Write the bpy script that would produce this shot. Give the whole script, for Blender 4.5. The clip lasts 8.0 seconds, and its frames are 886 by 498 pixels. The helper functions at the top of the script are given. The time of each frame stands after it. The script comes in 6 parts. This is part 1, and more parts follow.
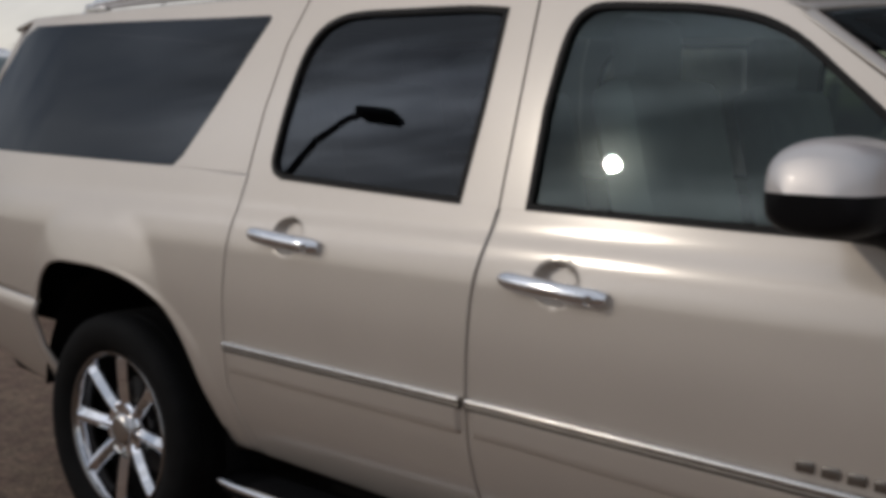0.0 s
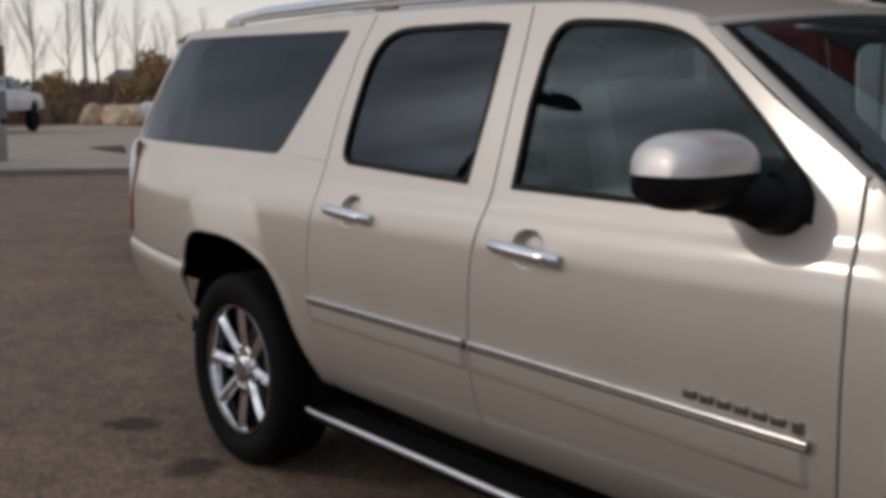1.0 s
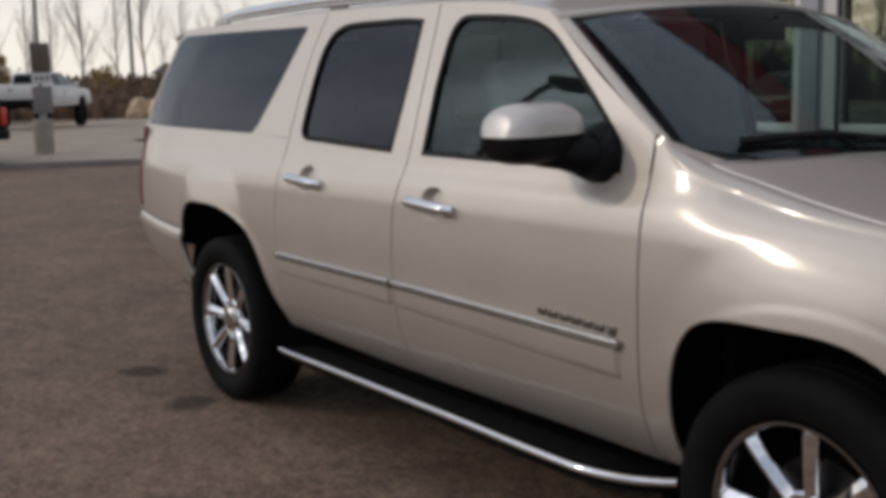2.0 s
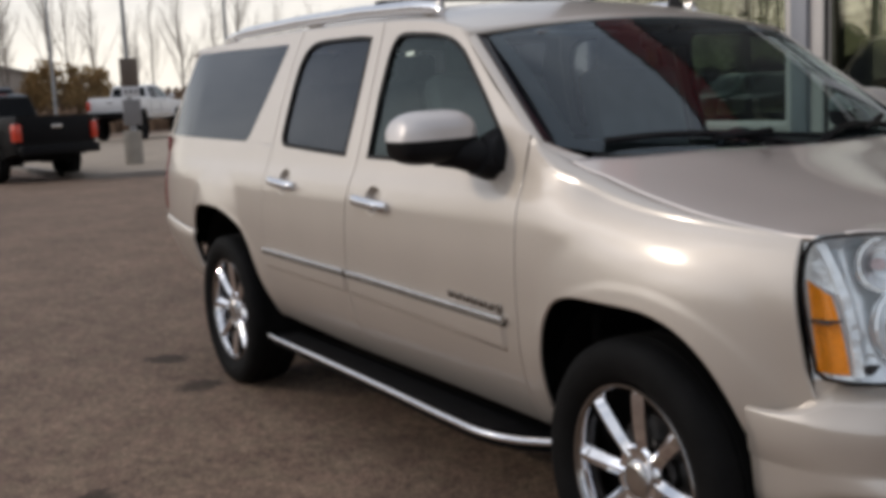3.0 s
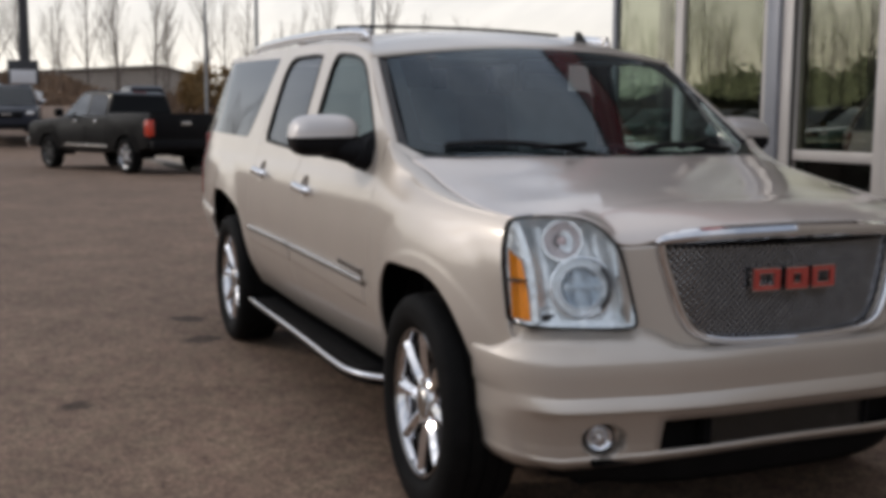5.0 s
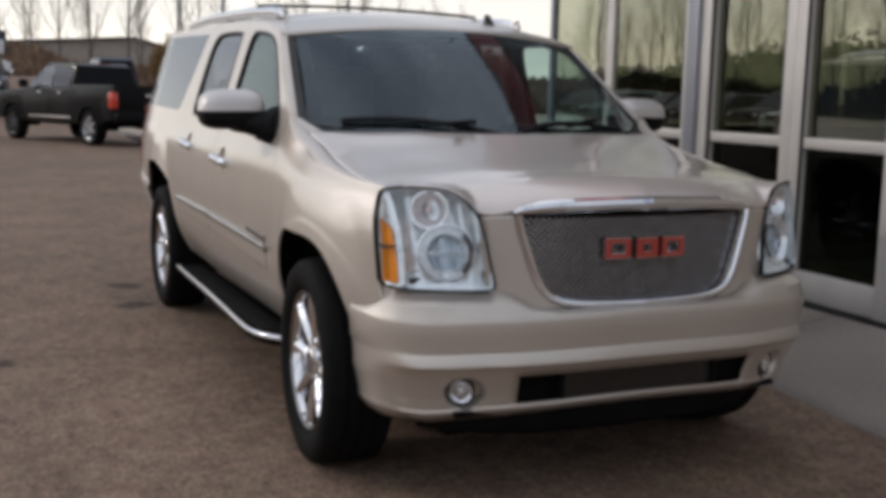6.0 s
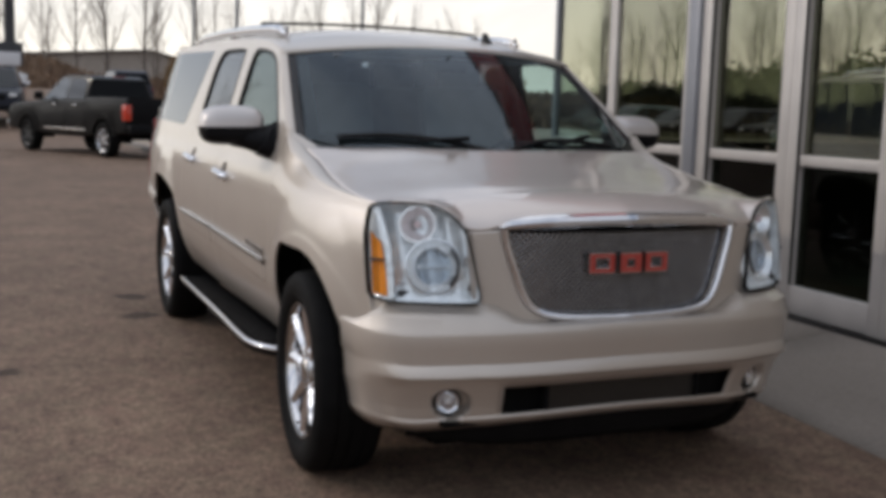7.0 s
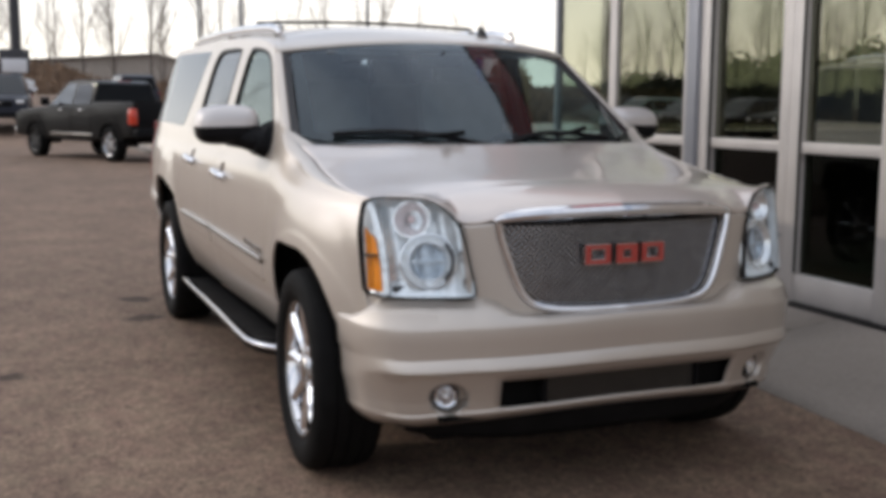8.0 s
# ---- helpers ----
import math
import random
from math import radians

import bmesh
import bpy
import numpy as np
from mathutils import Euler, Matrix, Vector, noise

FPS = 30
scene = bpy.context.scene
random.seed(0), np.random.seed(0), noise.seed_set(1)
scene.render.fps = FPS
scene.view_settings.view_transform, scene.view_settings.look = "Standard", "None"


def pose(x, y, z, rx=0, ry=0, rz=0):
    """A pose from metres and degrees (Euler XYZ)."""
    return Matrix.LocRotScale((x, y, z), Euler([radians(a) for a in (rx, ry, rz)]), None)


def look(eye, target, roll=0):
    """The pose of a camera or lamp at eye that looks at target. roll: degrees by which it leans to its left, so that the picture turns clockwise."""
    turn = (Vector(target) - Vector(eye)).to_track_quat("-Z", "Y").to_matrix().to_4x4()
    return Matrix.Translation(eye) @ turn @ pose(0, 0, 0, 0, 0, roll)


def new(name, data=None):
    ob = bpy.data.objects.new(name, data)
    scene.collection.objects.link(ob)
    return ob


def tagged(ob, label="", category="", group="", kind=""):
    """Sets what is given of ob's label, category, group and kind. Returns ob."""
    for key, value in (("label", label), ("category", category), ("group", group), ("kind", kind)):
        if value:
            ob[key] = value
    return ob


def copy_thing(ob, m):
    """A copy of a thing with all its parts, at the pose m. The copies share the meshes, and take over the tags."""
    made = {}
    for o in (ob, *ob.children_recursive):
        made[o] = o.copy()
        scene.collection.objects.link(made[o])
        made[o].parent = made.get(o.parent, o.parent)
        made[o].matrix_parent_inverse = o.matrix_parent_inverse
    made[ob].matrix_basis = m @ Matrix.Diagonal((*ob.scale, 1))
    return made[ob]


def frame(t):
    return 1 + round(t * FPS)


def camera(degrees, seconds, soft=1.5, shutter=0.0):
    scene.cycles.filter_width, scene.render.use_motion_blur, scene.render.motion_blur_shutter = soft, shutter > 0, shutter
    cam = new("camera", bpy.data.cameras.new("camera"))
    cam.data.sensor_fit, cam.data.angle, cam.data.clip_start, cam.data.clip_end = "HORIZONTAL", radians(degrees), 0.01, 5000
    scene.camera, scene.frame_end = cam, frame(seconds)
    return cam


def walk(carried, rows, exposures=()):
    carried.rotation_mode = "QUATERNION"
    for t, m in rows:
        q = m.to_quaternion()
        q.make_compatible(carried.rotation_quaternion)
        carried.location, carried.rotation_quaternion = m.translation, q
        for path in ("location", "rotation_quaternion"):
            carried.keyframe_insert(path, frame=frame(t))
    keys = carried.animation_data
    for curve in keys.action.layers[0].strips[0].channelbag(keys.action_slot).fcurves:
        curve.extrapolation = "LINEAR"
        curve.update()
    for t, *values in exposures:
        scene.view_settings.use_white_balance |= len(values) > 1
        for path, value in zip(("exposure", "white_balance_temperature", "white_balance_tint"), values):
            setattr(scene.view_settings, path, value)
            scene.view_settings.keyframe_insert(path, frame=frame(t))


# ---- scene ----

cam = camera(44.5, 8.0, soft=4.7)
# seconds, eye, target, roll
PATH = [
    (0, (1.486, -2.981, 1.456), (0.202, -1.465, 1.222), 0.89),
    (0.5, (1.927, -3.001, 1.486), (0.464, -1.661, 1.235), -0.71),
    (1, (2.349, -3.017, 1.502), (0.789, -1.795, 1.234), 0.03),
    (1.5, (2.789, -3.125, 1.475), (1.212, -1.921, 1.226), -1.22),
    (1.7, (2.949, -3.141, 1.491), (1.363, -1.957, 1.203), -1.21),
    (2.8, (3.768, -2.899, 1.435), (2.073, -1.863, 1.203), -2.61),
    (3, (3.898, -2.863, 1.482), (2.187, -1.865, 1.204), -2.61),
    (3.5, (4.277, -2.832, 1.443), (2.546, -1.870, 1.166), -0.52),
    (4, (4.632, -2.663, 1.457), (2.825, -1.852, 1.184), 0.03),
    (4.2, (4.751, -2.610, 1.441), (2.933, -1.812, 1.200), -0.79),
    (5.3, (5.370, -2.282, 1.435), (3.535, -1.534, 1.166), 1.37),
    (5.5, (5.450, -2.219, 1.442), (3.619, -1.475, 1.135), 2.02),
    (6, (5.622, -2.185, 1.441), (3.815, -1.376, 1.158), 1.34),
    (6.5, (5.732, -2.185, 1.458), (3.934, -1.367, 1.147), 2.29),
    (7, (5.751, -2.146, 1.459), (3.931, -1.359, 1.200), 1.64),
    (7.5, (5.758, -2.108, 1.455), (3.932, -1.331, 1.207), 0.79),
    (8, (5.764, -2.090, 1.450), (3.936, -1.321, 1.185), 0.29),
]
walk(cam, [(t, look(eye, target, roll)) for t, eye, target, roll in PATH],
     ((0.0, -0.01, 6640, 10), (1.0, 0.11, 6620, 11), (1.7, 0.18, 6680, 11), (3.0, 0.48, 6760, 11), (4.2, 0.47, 6760, 11), (5.5, 0.55, 6660, 11), (6.0, 0.60, 6660, 11), (6.5, 0.62, 6660, 11), (7.0, 0.61, 6660, 11), (7.5, 0.69, 6660, 11), (8.0, 0.96, 6660, 11)))

# ---- sky and sun ----
SUN_DIR = Vector((-0.521, -0.740, 0.425)).normalized()
world = bpy.data.worlds.new("sky")
scene.world = world
world.use_nodes = True
wn, wl = world.node_tree.nodes, world.node_tree.links
wn.clear()

sky = wn.new("ShaderNodeTexSky")
sky.sky_type, sky.sun_disc = "NISHITA", False
sky.sun_elevation = math.asin(SUN_DIR.z)
sky.sun_rotation = math.atan2(SUN_DIR.x, SUN_DIR.y)
way = wn.new("ShaderNodeTexCoord")
sep = wn.new("ShaderNodeSeparateXYZ")
wl.new(way.outputs["Generated"], sep.inputs[0])
up_add = wn.new("ShaderNodeMath")
up_add.operation = "ADD"
up_add.inputs[1].default_value = 0.22
up_abs = wn.new("ShaderNodeMath")
up_abs.operation = "ABSOLUTE"
wl.new(sep.outputs["Z"], up_abs.inputs[0])
wl.new(up_abs.outputs[0], up_add.inputs[0])
flat = []
for axis in ("X", "Y"):
    d = wn.new("ShaderNodeMath")
    d.operation = "DIVIDE"
    wl.new(sep.outputs[axis], d.inputs[0])
    wl.new(up_add.outputs[0], d.inputs[1])
    flat.append(d)
comb = wn.new("ShaderNodeCombineXYZ")
wl.new(flat[0].outputs[0], comb.inputs[0])
wl.new(flat[1].outputs[0], comb.inputs[1])
stretch = wn.new("ShaderNodeMapping")
stretch.inputs["Rotation"].default_value = (0, 0, radians(52))
stretch.inputs["Scale"].default_value = (0.45, 1.7, 1)
wl.new(comb.outputs[0], stretch.inputs[0])
cloud = wn.new("ShaderNodeTexNoise")
cloud.inputs["Scale"].default_value, cloud.inputs["Detail"].default_value, cloud.inputs["Roughness"].default_value = 1.6, 7, 0.58
wl.new(stretch.outputs[0], cloud.inputs["Vector"])
ramp = wn.new("ShaderNodeValToRGB")
ramp.color_ramp.elements[0].position, ramp.color_ramp.elements[0].color = 0.36, (0.38, 0.455, 0.59, 1)
ramp.color_ramp.elements[1].position, ramp.color_ramp.elements[1].color = 0.63, (0.92, 0.96, 1.04, 1)
wl.new(cloud.outputs["Fac"], ramp.inputs["Fac"])
low = wn.new("ShaderNodeMapRange")
low.inputs["From Min"].default_value, low.inputs["From Max"].default_value = 0.24, 0.04
low.inputs["To Min"].default_value, low.inputs["To Max"].default_value = 0.0, 0.76
wl.new(up_abs.outputs[0], low.inputs["Value"])
glow = wn.new("ShaderNodeMix")
glow.data_type = "RGBA"
glow.inputs["B"].default_value = (1.36, 1.275, 1.13, 1)
west = wn.new("ShaderNodeMapRange")
for k, v in zip(("From Min", "From Max", "To Min", "To Max"), (-0.7, 0.4, 1.0, 0.38)):
    west.inputs[k].default_value = v
wl.new(sep.outputs["X"], west.inputs["Value"])
low_west = wn.new("ShaderNodeMath")
low_west.operation = "MULTIPLY"
wl.new(low.outputs[0], low_west.inputs[0])
wl.new(west.outputs[0], low_west.inputs[1])
wl.new(low_west.outputs[0], glow.inputs["Factor"])
wl.new(ramp.outputs["Color"], glow.inputs["A"])
veil = wn.new("ShaderNodeMix")
veil.data_type = "RGBA"
veil.inputs["Factor"].default_value = 0.9
dim = wn.new("ShaderNodeMix")
dim.data_type, dim.blend_type = "RGBA", "MULTIPLY"
dim.inputs["Factor"].default_value = 1.0
dim.inputs["B"].default_value = (0.09, 0.09, 0.09, 1)
wl.new(sky.outputs["Color"], dim.inputs["A"])
wl.new(dim.outputs["Result"], veil.inputs["A"])
wl.new(glow.outputs["Result"], veil.inputs["B"])
# thin cloud brightens round the sun
toward = wn.new("ShaderNodeVectorMath")
toward.operation = "DOT_PRODUCT"
toward.inputs[1].default_value = SUN_DIR
wl.new(way.outputs["Generated"], toward.inputs[0])
ring_ = wn.new("ShaderNodeMapRange")
ring_.interpolation_type = "SMOOTHERSTEP"
for k, v in zip(("From Min", "From Max", "To Min", "To Max"), (0.87, 1.0, 0.0, 2.5)):
    ring_.inputs[k].default_value = v
wl.new(toward.outputs["Value"], ring_.inputs["Value"])
soft_add = wn.new("ShaderNodeVectorMath")
soft_add.operation = "MULTIPLY_ADD"
stretch2 = wn.new("ShaderNodeMapping")
stretch2.inputs["Rotation"].default_value = (0, 0, radians(40))
stretch2.inputs["Scale"].default_value = (0.5, 3.0, 1)
wl.new(comb.outputs[0], stretch2.inputs[0])
cloud2 = wn.new("ShaderNodeTexNoise")
cloud2.inputs["Scale"].default_value, cloud2.inputs["Detail"].default_value = 2.4, 6
wl.new(stretch2.outputs[0], cloud2.inputs["Vector"])
streak = wn.new("ShaderNodeMapRange")
for k, v in zip(("From Min", "From Max", "To Min", "To Max"), (0.44, 0.66, 0.0, 1.0)):
    streak.inputs[k].default_value = v
wl.new(cloud2.outputs["Fac"], streak.inputs["Value"])
veiled = wn.new("ShaderNodeMath")
veiled.operation = "MULTIPLY"
wl.new(ring_.outputs[0], veiled.inputs[0])
wl.new(streak.outputs[0], veiled.inputs[1])
tri_ = wn.new("ShaderNodeCombineXYZ")
for k in range(3):
    wl.new(veiled.outputs[0], tri_.inputs[k])
wl.new(tri_.outputs[0], soft_add.inputs[0])
wl.new(veil.outputs["Result"], soft_add.inputs[1])
wl.new(veil.outputs["Result"], soft_add.inputs[2])
halo = wn.new("ShaderNodeMapRange")
for k, v in zip(("From Min", "From Max", "To Min", "To Max"), (0.997, 1.0, 0.0, 1.0)):
    halo.inputs[k].default_value = v
wl.new(toward.outputs["Value"], halo.inputs["Value"])
aureole = wn.new("ShaderNodeVectorMath")
aureole.operation = "SCALE"
aureole.inputs[0].default_value = (1.0, 0.95, 0.85)
fall = wn.new("ShaderNodeMath")
fall.operation = "POWER"
fall.inputs[1].default_value = 9.0
wl.new(halo.outputs[0], fall.inputs[0])
peak = wn.new("ShaderNodeMath")
peak.operation = "MULTIPLY"
peak.inputs[1].default_value = 6.0
wl.new(fall.outputs[0], peak.inputs[0])
wl.new(peak.outputs[0], aureole.inputs["Scale"])
lit = wn.new("ShaderNodeVectorMath")
lit.operation = "ADD"
wl.new(aureole.outputs[0], lit.inputs[0])
wl.new(soft_add.outputs[0], lit.inputs[1])
bg = wn.new("ShaderNodeBackground")
bg.inputs["Strength"].default_value = 0.67
far_side = wn.new("ShaderNodeMapRange")
for k, v in zip(("From Min", "From Max", "To Min", "To Max"), (-0.85, 0.35, 0.66, 1.06)):
    far_side.inputs[k].default_value = v
wl.new(toward.outputs["Value"], far_side.inputs["Value"])
graded = wn.new("ShaderNodeVectorMath")
graded.operation = "SCALE"
wl.new(lit.outputs[0], graded.inputs[0])
wl.new(far_side.outputs[0], graded.inputs["Scale"])
wl.new(graded.outputs[0], bg.inputs["Color"])
wout = wn.new("ShaderNodeOutputWorld")
wl.new(bg.outputs[0], wout.inputs["Surface"])

sun = new("sun", bpy.data.lights.new("sun", "SUN"))
sun.data.energy, sun.data.angle, sun.data.color = 0.35, radians(0.8), (1.0, 0.90, 0.77)
sun.matrix_world = look(SUN_DIR * 60, (0, 0, 0))
scene.view_settings.exposure = 0.0


# ---- materials ----
def shader(name):
    m = bpy.data.materials.new(name)
    m.use_nodes = True
    return m, m.node_tree.nodes, m.node_tree.links, m.node_tree.nodes["Principled BSDF"]


def surface(name, colour, rough=0.5, metal=0.0, scale=8.0, vary=0.12, fine=0.0, bump=0.0, bump_scale=60.0, coat=0.0, piece=0.0, spec=0.5, coat_rough=0.03):
    """A surface with cloudy variation, fine grain, optional bump, clear coat and a shift per object."""
    m, n, l, b = shader(name)
    tc = n.new("ShaderNodeTexCoord")
    t1 = n.new("ShaderNodeTexNoise")
    t1.inputs["Scale"].default_value, t1.inputs["Detail"].default_value = scale, 6
    l.new(tc.outputs["Object"], t1.inputs["Vector"])
    t2 = n.new("ShaderNodeTexNoise")
    t2.inputs["Scale"].default_value, t2.inputs["Detail"].default_value = bump_scale, 4
    l.new(tc.outputs["Object"], t2.inputs["Vector"])
    r = n.new("ShaderNodeMapRange")
    r.inputs["From Min"].default_value, r.inputs["From Max"].default_value = 0.3, 0.7
    r.inputs["To Min"].default_value, r.inputs["To Max"].default_value = 1 - vary, 1 + vary
    l.new(t1.outputs["Fac"], r.inputs["Value"])
    r2 = n.new("ShaderNodeMapRange")
    r2.inputs["From Min"].default_value, r2.inputs["From Max"].default_value = 0.3, 0.7
    r2.inputs["To Min"].default_value, r2.inputs["To Max"].default_value = 1 - fine, 1 + fine
    l.new(t2.outputs["Fac"], r2.inputs["Value"])
    mul = n.new("ShaderNodeMath")
    mul.operation = "MULTIPLY"
    l.new(r.outputs[0], mul.inputs[0])
    l.new(r2.outputs[0], mul.inputs[1])
    last = mul
    if piece:
        info = n.new("ShaderNodeObjectInfo")
        r3 = n.new("ShaderNodeMapRange")
        r3.inputs["To Min"].default_value, r3.inputs["To Max"].default_value = 1 - piece, 1 + piece
        l.new(info.outputs["Random"], r3.inputs["Value"])
        m3 = n.new("ShaderNodeMath")
        m3.operation = "MULTIPLY"
        l.new(last.outputs[0], m3.inputs[0])
        l.new(r3.outputs[0], m3.inputs[1])
        last = m3
    tint = n.new("ShaderNodeVectorMath")
    tint.operation = "SCALE"
    tint.inputs[0].default_value = colour
    l.new(last.outputs[0], tint.inputs["Scale"])
    l.new(tint.outputs[0], b.inputs["Base Color"])
    b.inputs["Roughness"].default_value, b.inputs["Metallic"].default_value = rough, metal
    b.inputs["Specular IOR Level"].default_value = spec
    b.inputs["Coat Weight"].default_value, b.inputs["Coat Roughness"].default_value = coat, coat_rough
    if bump:
        bp = n.new("ShaderNodeBump")
        bp.inputs["Strength"].default_value, bp.inputs["Distance"].default_value = bump, 0.01
        l.new(t2.outputs["Fac"], bp.inputs["Height"])
        l.new(bp.outputs[0], b.inputs["Normal"])
    return m


def thin_glass(name, tint, ior=1.5, rough=0.0, least=0.0, cast=(0.95, 0.97, 1.0)):
    """A sheet of tinted glass: what it lets through is tinted, what it mirrors grows towards grazing view."""
    m, n, l, b = shader(name)
    n.remove(b)
    clear = n.new("ShaderNodeBsdfTransparent")
    clear.inputs["Color"].default_value = (*tint, 1)
    gloss = n.new("ShaderNodeBsdfGlossy")
    gloss.inputs["Roughness"].default_value = rough
    gloss.inputs["Color"].default_value = (*cast, 1)
    base = max(least, ((ior - 1) / (ior + 1)) ** 2)
    edge = n.new("ShaderNodeLayerWeight")
    edge.inputs["Blend"].default_value = 0.5
    power = n.new("ShaderNodeMath")
    power.operation = "POWER"
    power.inputs[1].default_value = 5.0
    l.new(edge.outputs["Facing"], power.inputs[0])
    top = n.new("ShaderNodeMath")
    top.operation = "MULTIPLY_ADD"
    top.inputs[1].default_value, top.inputs[2].default_value = 1 - base, base
    l.new(power.outputs[0], top.inputs[0])
    mix = n.new("ShaderNodeMixShader")
    l.new(top.outputs[0], mix.inputs["Fac"])
    l.new(clear.outputs[0], mix.inputs[1])
    l.new(gloss.outputs[0], mix.inputs[2])
    l.new(mix.outputs[0], n["Material Output"].inputs["Surface"])
    return m


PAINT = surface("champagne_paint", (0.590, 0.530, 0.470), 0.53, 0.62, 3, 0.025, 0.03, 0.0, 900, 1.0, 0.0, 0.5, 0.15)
# same paint for the bonnet, lightened: brighter light put into its colour
LIT_BONNET_PAINT = surface("lit_champagne_paint", (0.715, 0.642, 0.594), 0.44, 0.80, 3, 0.025, 0.03, 0.0, 900, 1.0, 0.0, 0.5, 0.06)
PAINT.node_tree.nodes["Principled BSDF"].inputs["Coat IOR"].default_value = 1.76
CAP = surface("mirror_cap_paint", (0.66, 0.62, 0.60), 0.42, 0.5, 6, 0.03, 0.03, 0, 900, 0.5)
CHROME = surface("chrome", (0.82, 0.82, 0.84), 0.07, 1.0, 20, 0.04, 0.02)
DULL_CHROME = surface("satin_chrome", (0.55, 0.53, 0.51), 0.22, 1.0, 20, 0.06, 0.05)
# dark colour standing for shade and ground reflection below the chrome strip
STRIP_SHADE = surface("strip_shade_dark", (0.16, 0.145, 0.13), 0.35, 0.8, 20, 0.08)
RIM_LIP = surface("dark_rim_lip", (0.30, 0.29, 0.28), 0.20, 1.0, 20, 0.06, 0.03)
BADGE = surface("badge_metal", (0.26, 0.24, 0.22), 0.25, 0.9, 20, 0.1)
BLACK = surface("black_plastic", (0.007, 0.007, 0.008), 0.5, 0, 12, 0.2, 0.1, 0.12, 300, 0, 0, 0.12)
SCREEN_EDGE = surface("black_screen_border", (0.010, 0.010, 0.014), 0.15, 0, 12, 0.2, 0, 0, 60, 0, 0, 0.3)
SEAL = surface("black_rubber_seal", (0.010, 0.009, 0.009), 0.5, 0, 12, 0.2, 0, 0, 60, 0, 0, 0.15)
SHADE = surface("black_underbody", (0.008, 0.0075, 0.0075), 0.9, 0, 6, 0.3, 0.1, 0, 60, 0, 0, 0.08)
TYRE = surface("tyre_rubber", (0.006, 0.0058, 0.0058), 0.75, 0, 14, 0.25, 0.15, 0.2, 120, 0, 0, 0.12)
STEP = surface("step_plastic", (0.005, 0.005, 0.0055), 0.7, 0, 10, 0.2, 0.15, 0.3, 220, 0, 0, 0.05)
LEATHER = surface("grey_leather", (0.17, 0.17, 0.175), 0.5, 0, 9, 0.12, 0.08, 0.2, 160)
DASH = surface("dark_dashboard_plastic", (0.03, 0.03, 0.033), 0.55, 0, 9, 0.12, 0.08, 0.15, 260)
LINER = surface("grey_headliner", (0.26, 0.26, 0.27), 0.9, 0, 9, 0.06, 0.06)
AMBER = surface("amber_lens", (1.0, 0.31, 0.008), 0.3, 0, 40, 0.08, 0.1, 0.3, 130, 0.6)
RED_LENS = surface("red_lens", (0.24, 0.014, 0.012), 0.12, 0, 30, 0.1, 0.08, 0.2, 150, 1.0)
RED_ENAMEL = surface("red_enamel", (0.44, 0.055, 0.042), 0.25, 0, 30, 0.06, 0.04, 0, 60, 0.6)
REFLECTOR = surface("lamp_reflector", (0.96, 0.98, 1.0), 0.14, 0.55, 25, 0.06, 0.05, 0.5, 38)
BOWL = surface("chromed_bowl", (0.95, 0.985, 1.0), 0.08, 0.72, 30, 0.06, 0.05, 0.25, 45)
LAMP_HOUSE = surface("lamp_housing", (0.91, 0.97, 1.0), 0.16, 0.35, 25, 0.10, 0.1, 1.0, 21)
MESH_METAL = surface("grille_mesh_metal", (0.38, 0.38, 0.39), 0.2, 1.0, 25, 0.12, 0.1)
CLEAR = thin_glass("clear_lens", (0.98, 0.99, 1.0), 1.45)
GLASS_FRONT = thin_glass("green_tinted_glass", (0.60, 0.71, 0.67), 1.56, 0.0, 0.0, (0.80, 0.93, 0.93))
GLASS_SCREEN = thin_glass("windscreen_glass", (0.66, 0.78, 0.80), 1.72, 0.0, 0.0, (0.78, 0.89, 1.0))
GLASS_DARK = thin_glass("dark_privacy_glass", (0.15, 0.15, 0.165), 1.55, 0.0, 0.0, (0.86, 0.92, 1.0))
GLASS_REAR = thin_glass("dark_rear_glass", (0.025, 0.025, 0.03), 1.55, 0.0, 0.0, (0.86, 0.92, 1.0))
GLASS_SHOP = thin_glass("shopfront_glass", (0.57, 0.59, 0.51), 2.25, 0.0, 0.20, (0.97, 0.96, 0.86))
GLASS_LOW = thin_glass("dark_lower_glass", (0.42, 0.44, 0.40), 1.27)
FRAME_ALU = surface("pale_aluminium", (0.60, 0.555, 0.52), 0.42, 0.15, 5, 0.05, 0.05, 0.05, 200)
POST_GREY = surface("grey_metal_post", (0.27, 0.275, 0.30), 0.4, 0.3, 5, 0.06, 0.04)
FASCIA = surface("dark_fascia_panel", (0.045, 0.038, 0.036), 0.5, 0.2, 3, 0.06, 0.04)
RED_FASCIA = surface("red_fascia_panel", (0.28, 0.02, 0.02), 0.4, 0, 3, 0.06, 0.04)
ROOM = surface("dim_interior_wall", (0.16, 0.155, 0.145), 0.8, 0, 2, 0.15)
ROOM_FLOOR = surface("dark_tile_floor", (0.06, 0.058, 0.055), 0.3, 0, 2, 0.15)
CONCRETE = surface("apron_concrete", (0.240, 0.206, 0.178), 0.85, 0, 1.2, 0.12, 0.12, 0.25, 45)
KERB = surface("kerb_concrete", (0.26, 0.235, 0.21), 0.85, 0, 2.0, 0.15, 0.15, 0.3, 40)
WALK = surface("sidewalk_concrete", (0.355, 0.285, 0.220), 0.85, 0, 0.6, 0.12, 0.1, 0.2, 30)
POST_CONC = surface("post_concrete", (0.33, 0.30, 0.26), 0.85, 0, 4, 0.12, 0.12, 0.3, 40)
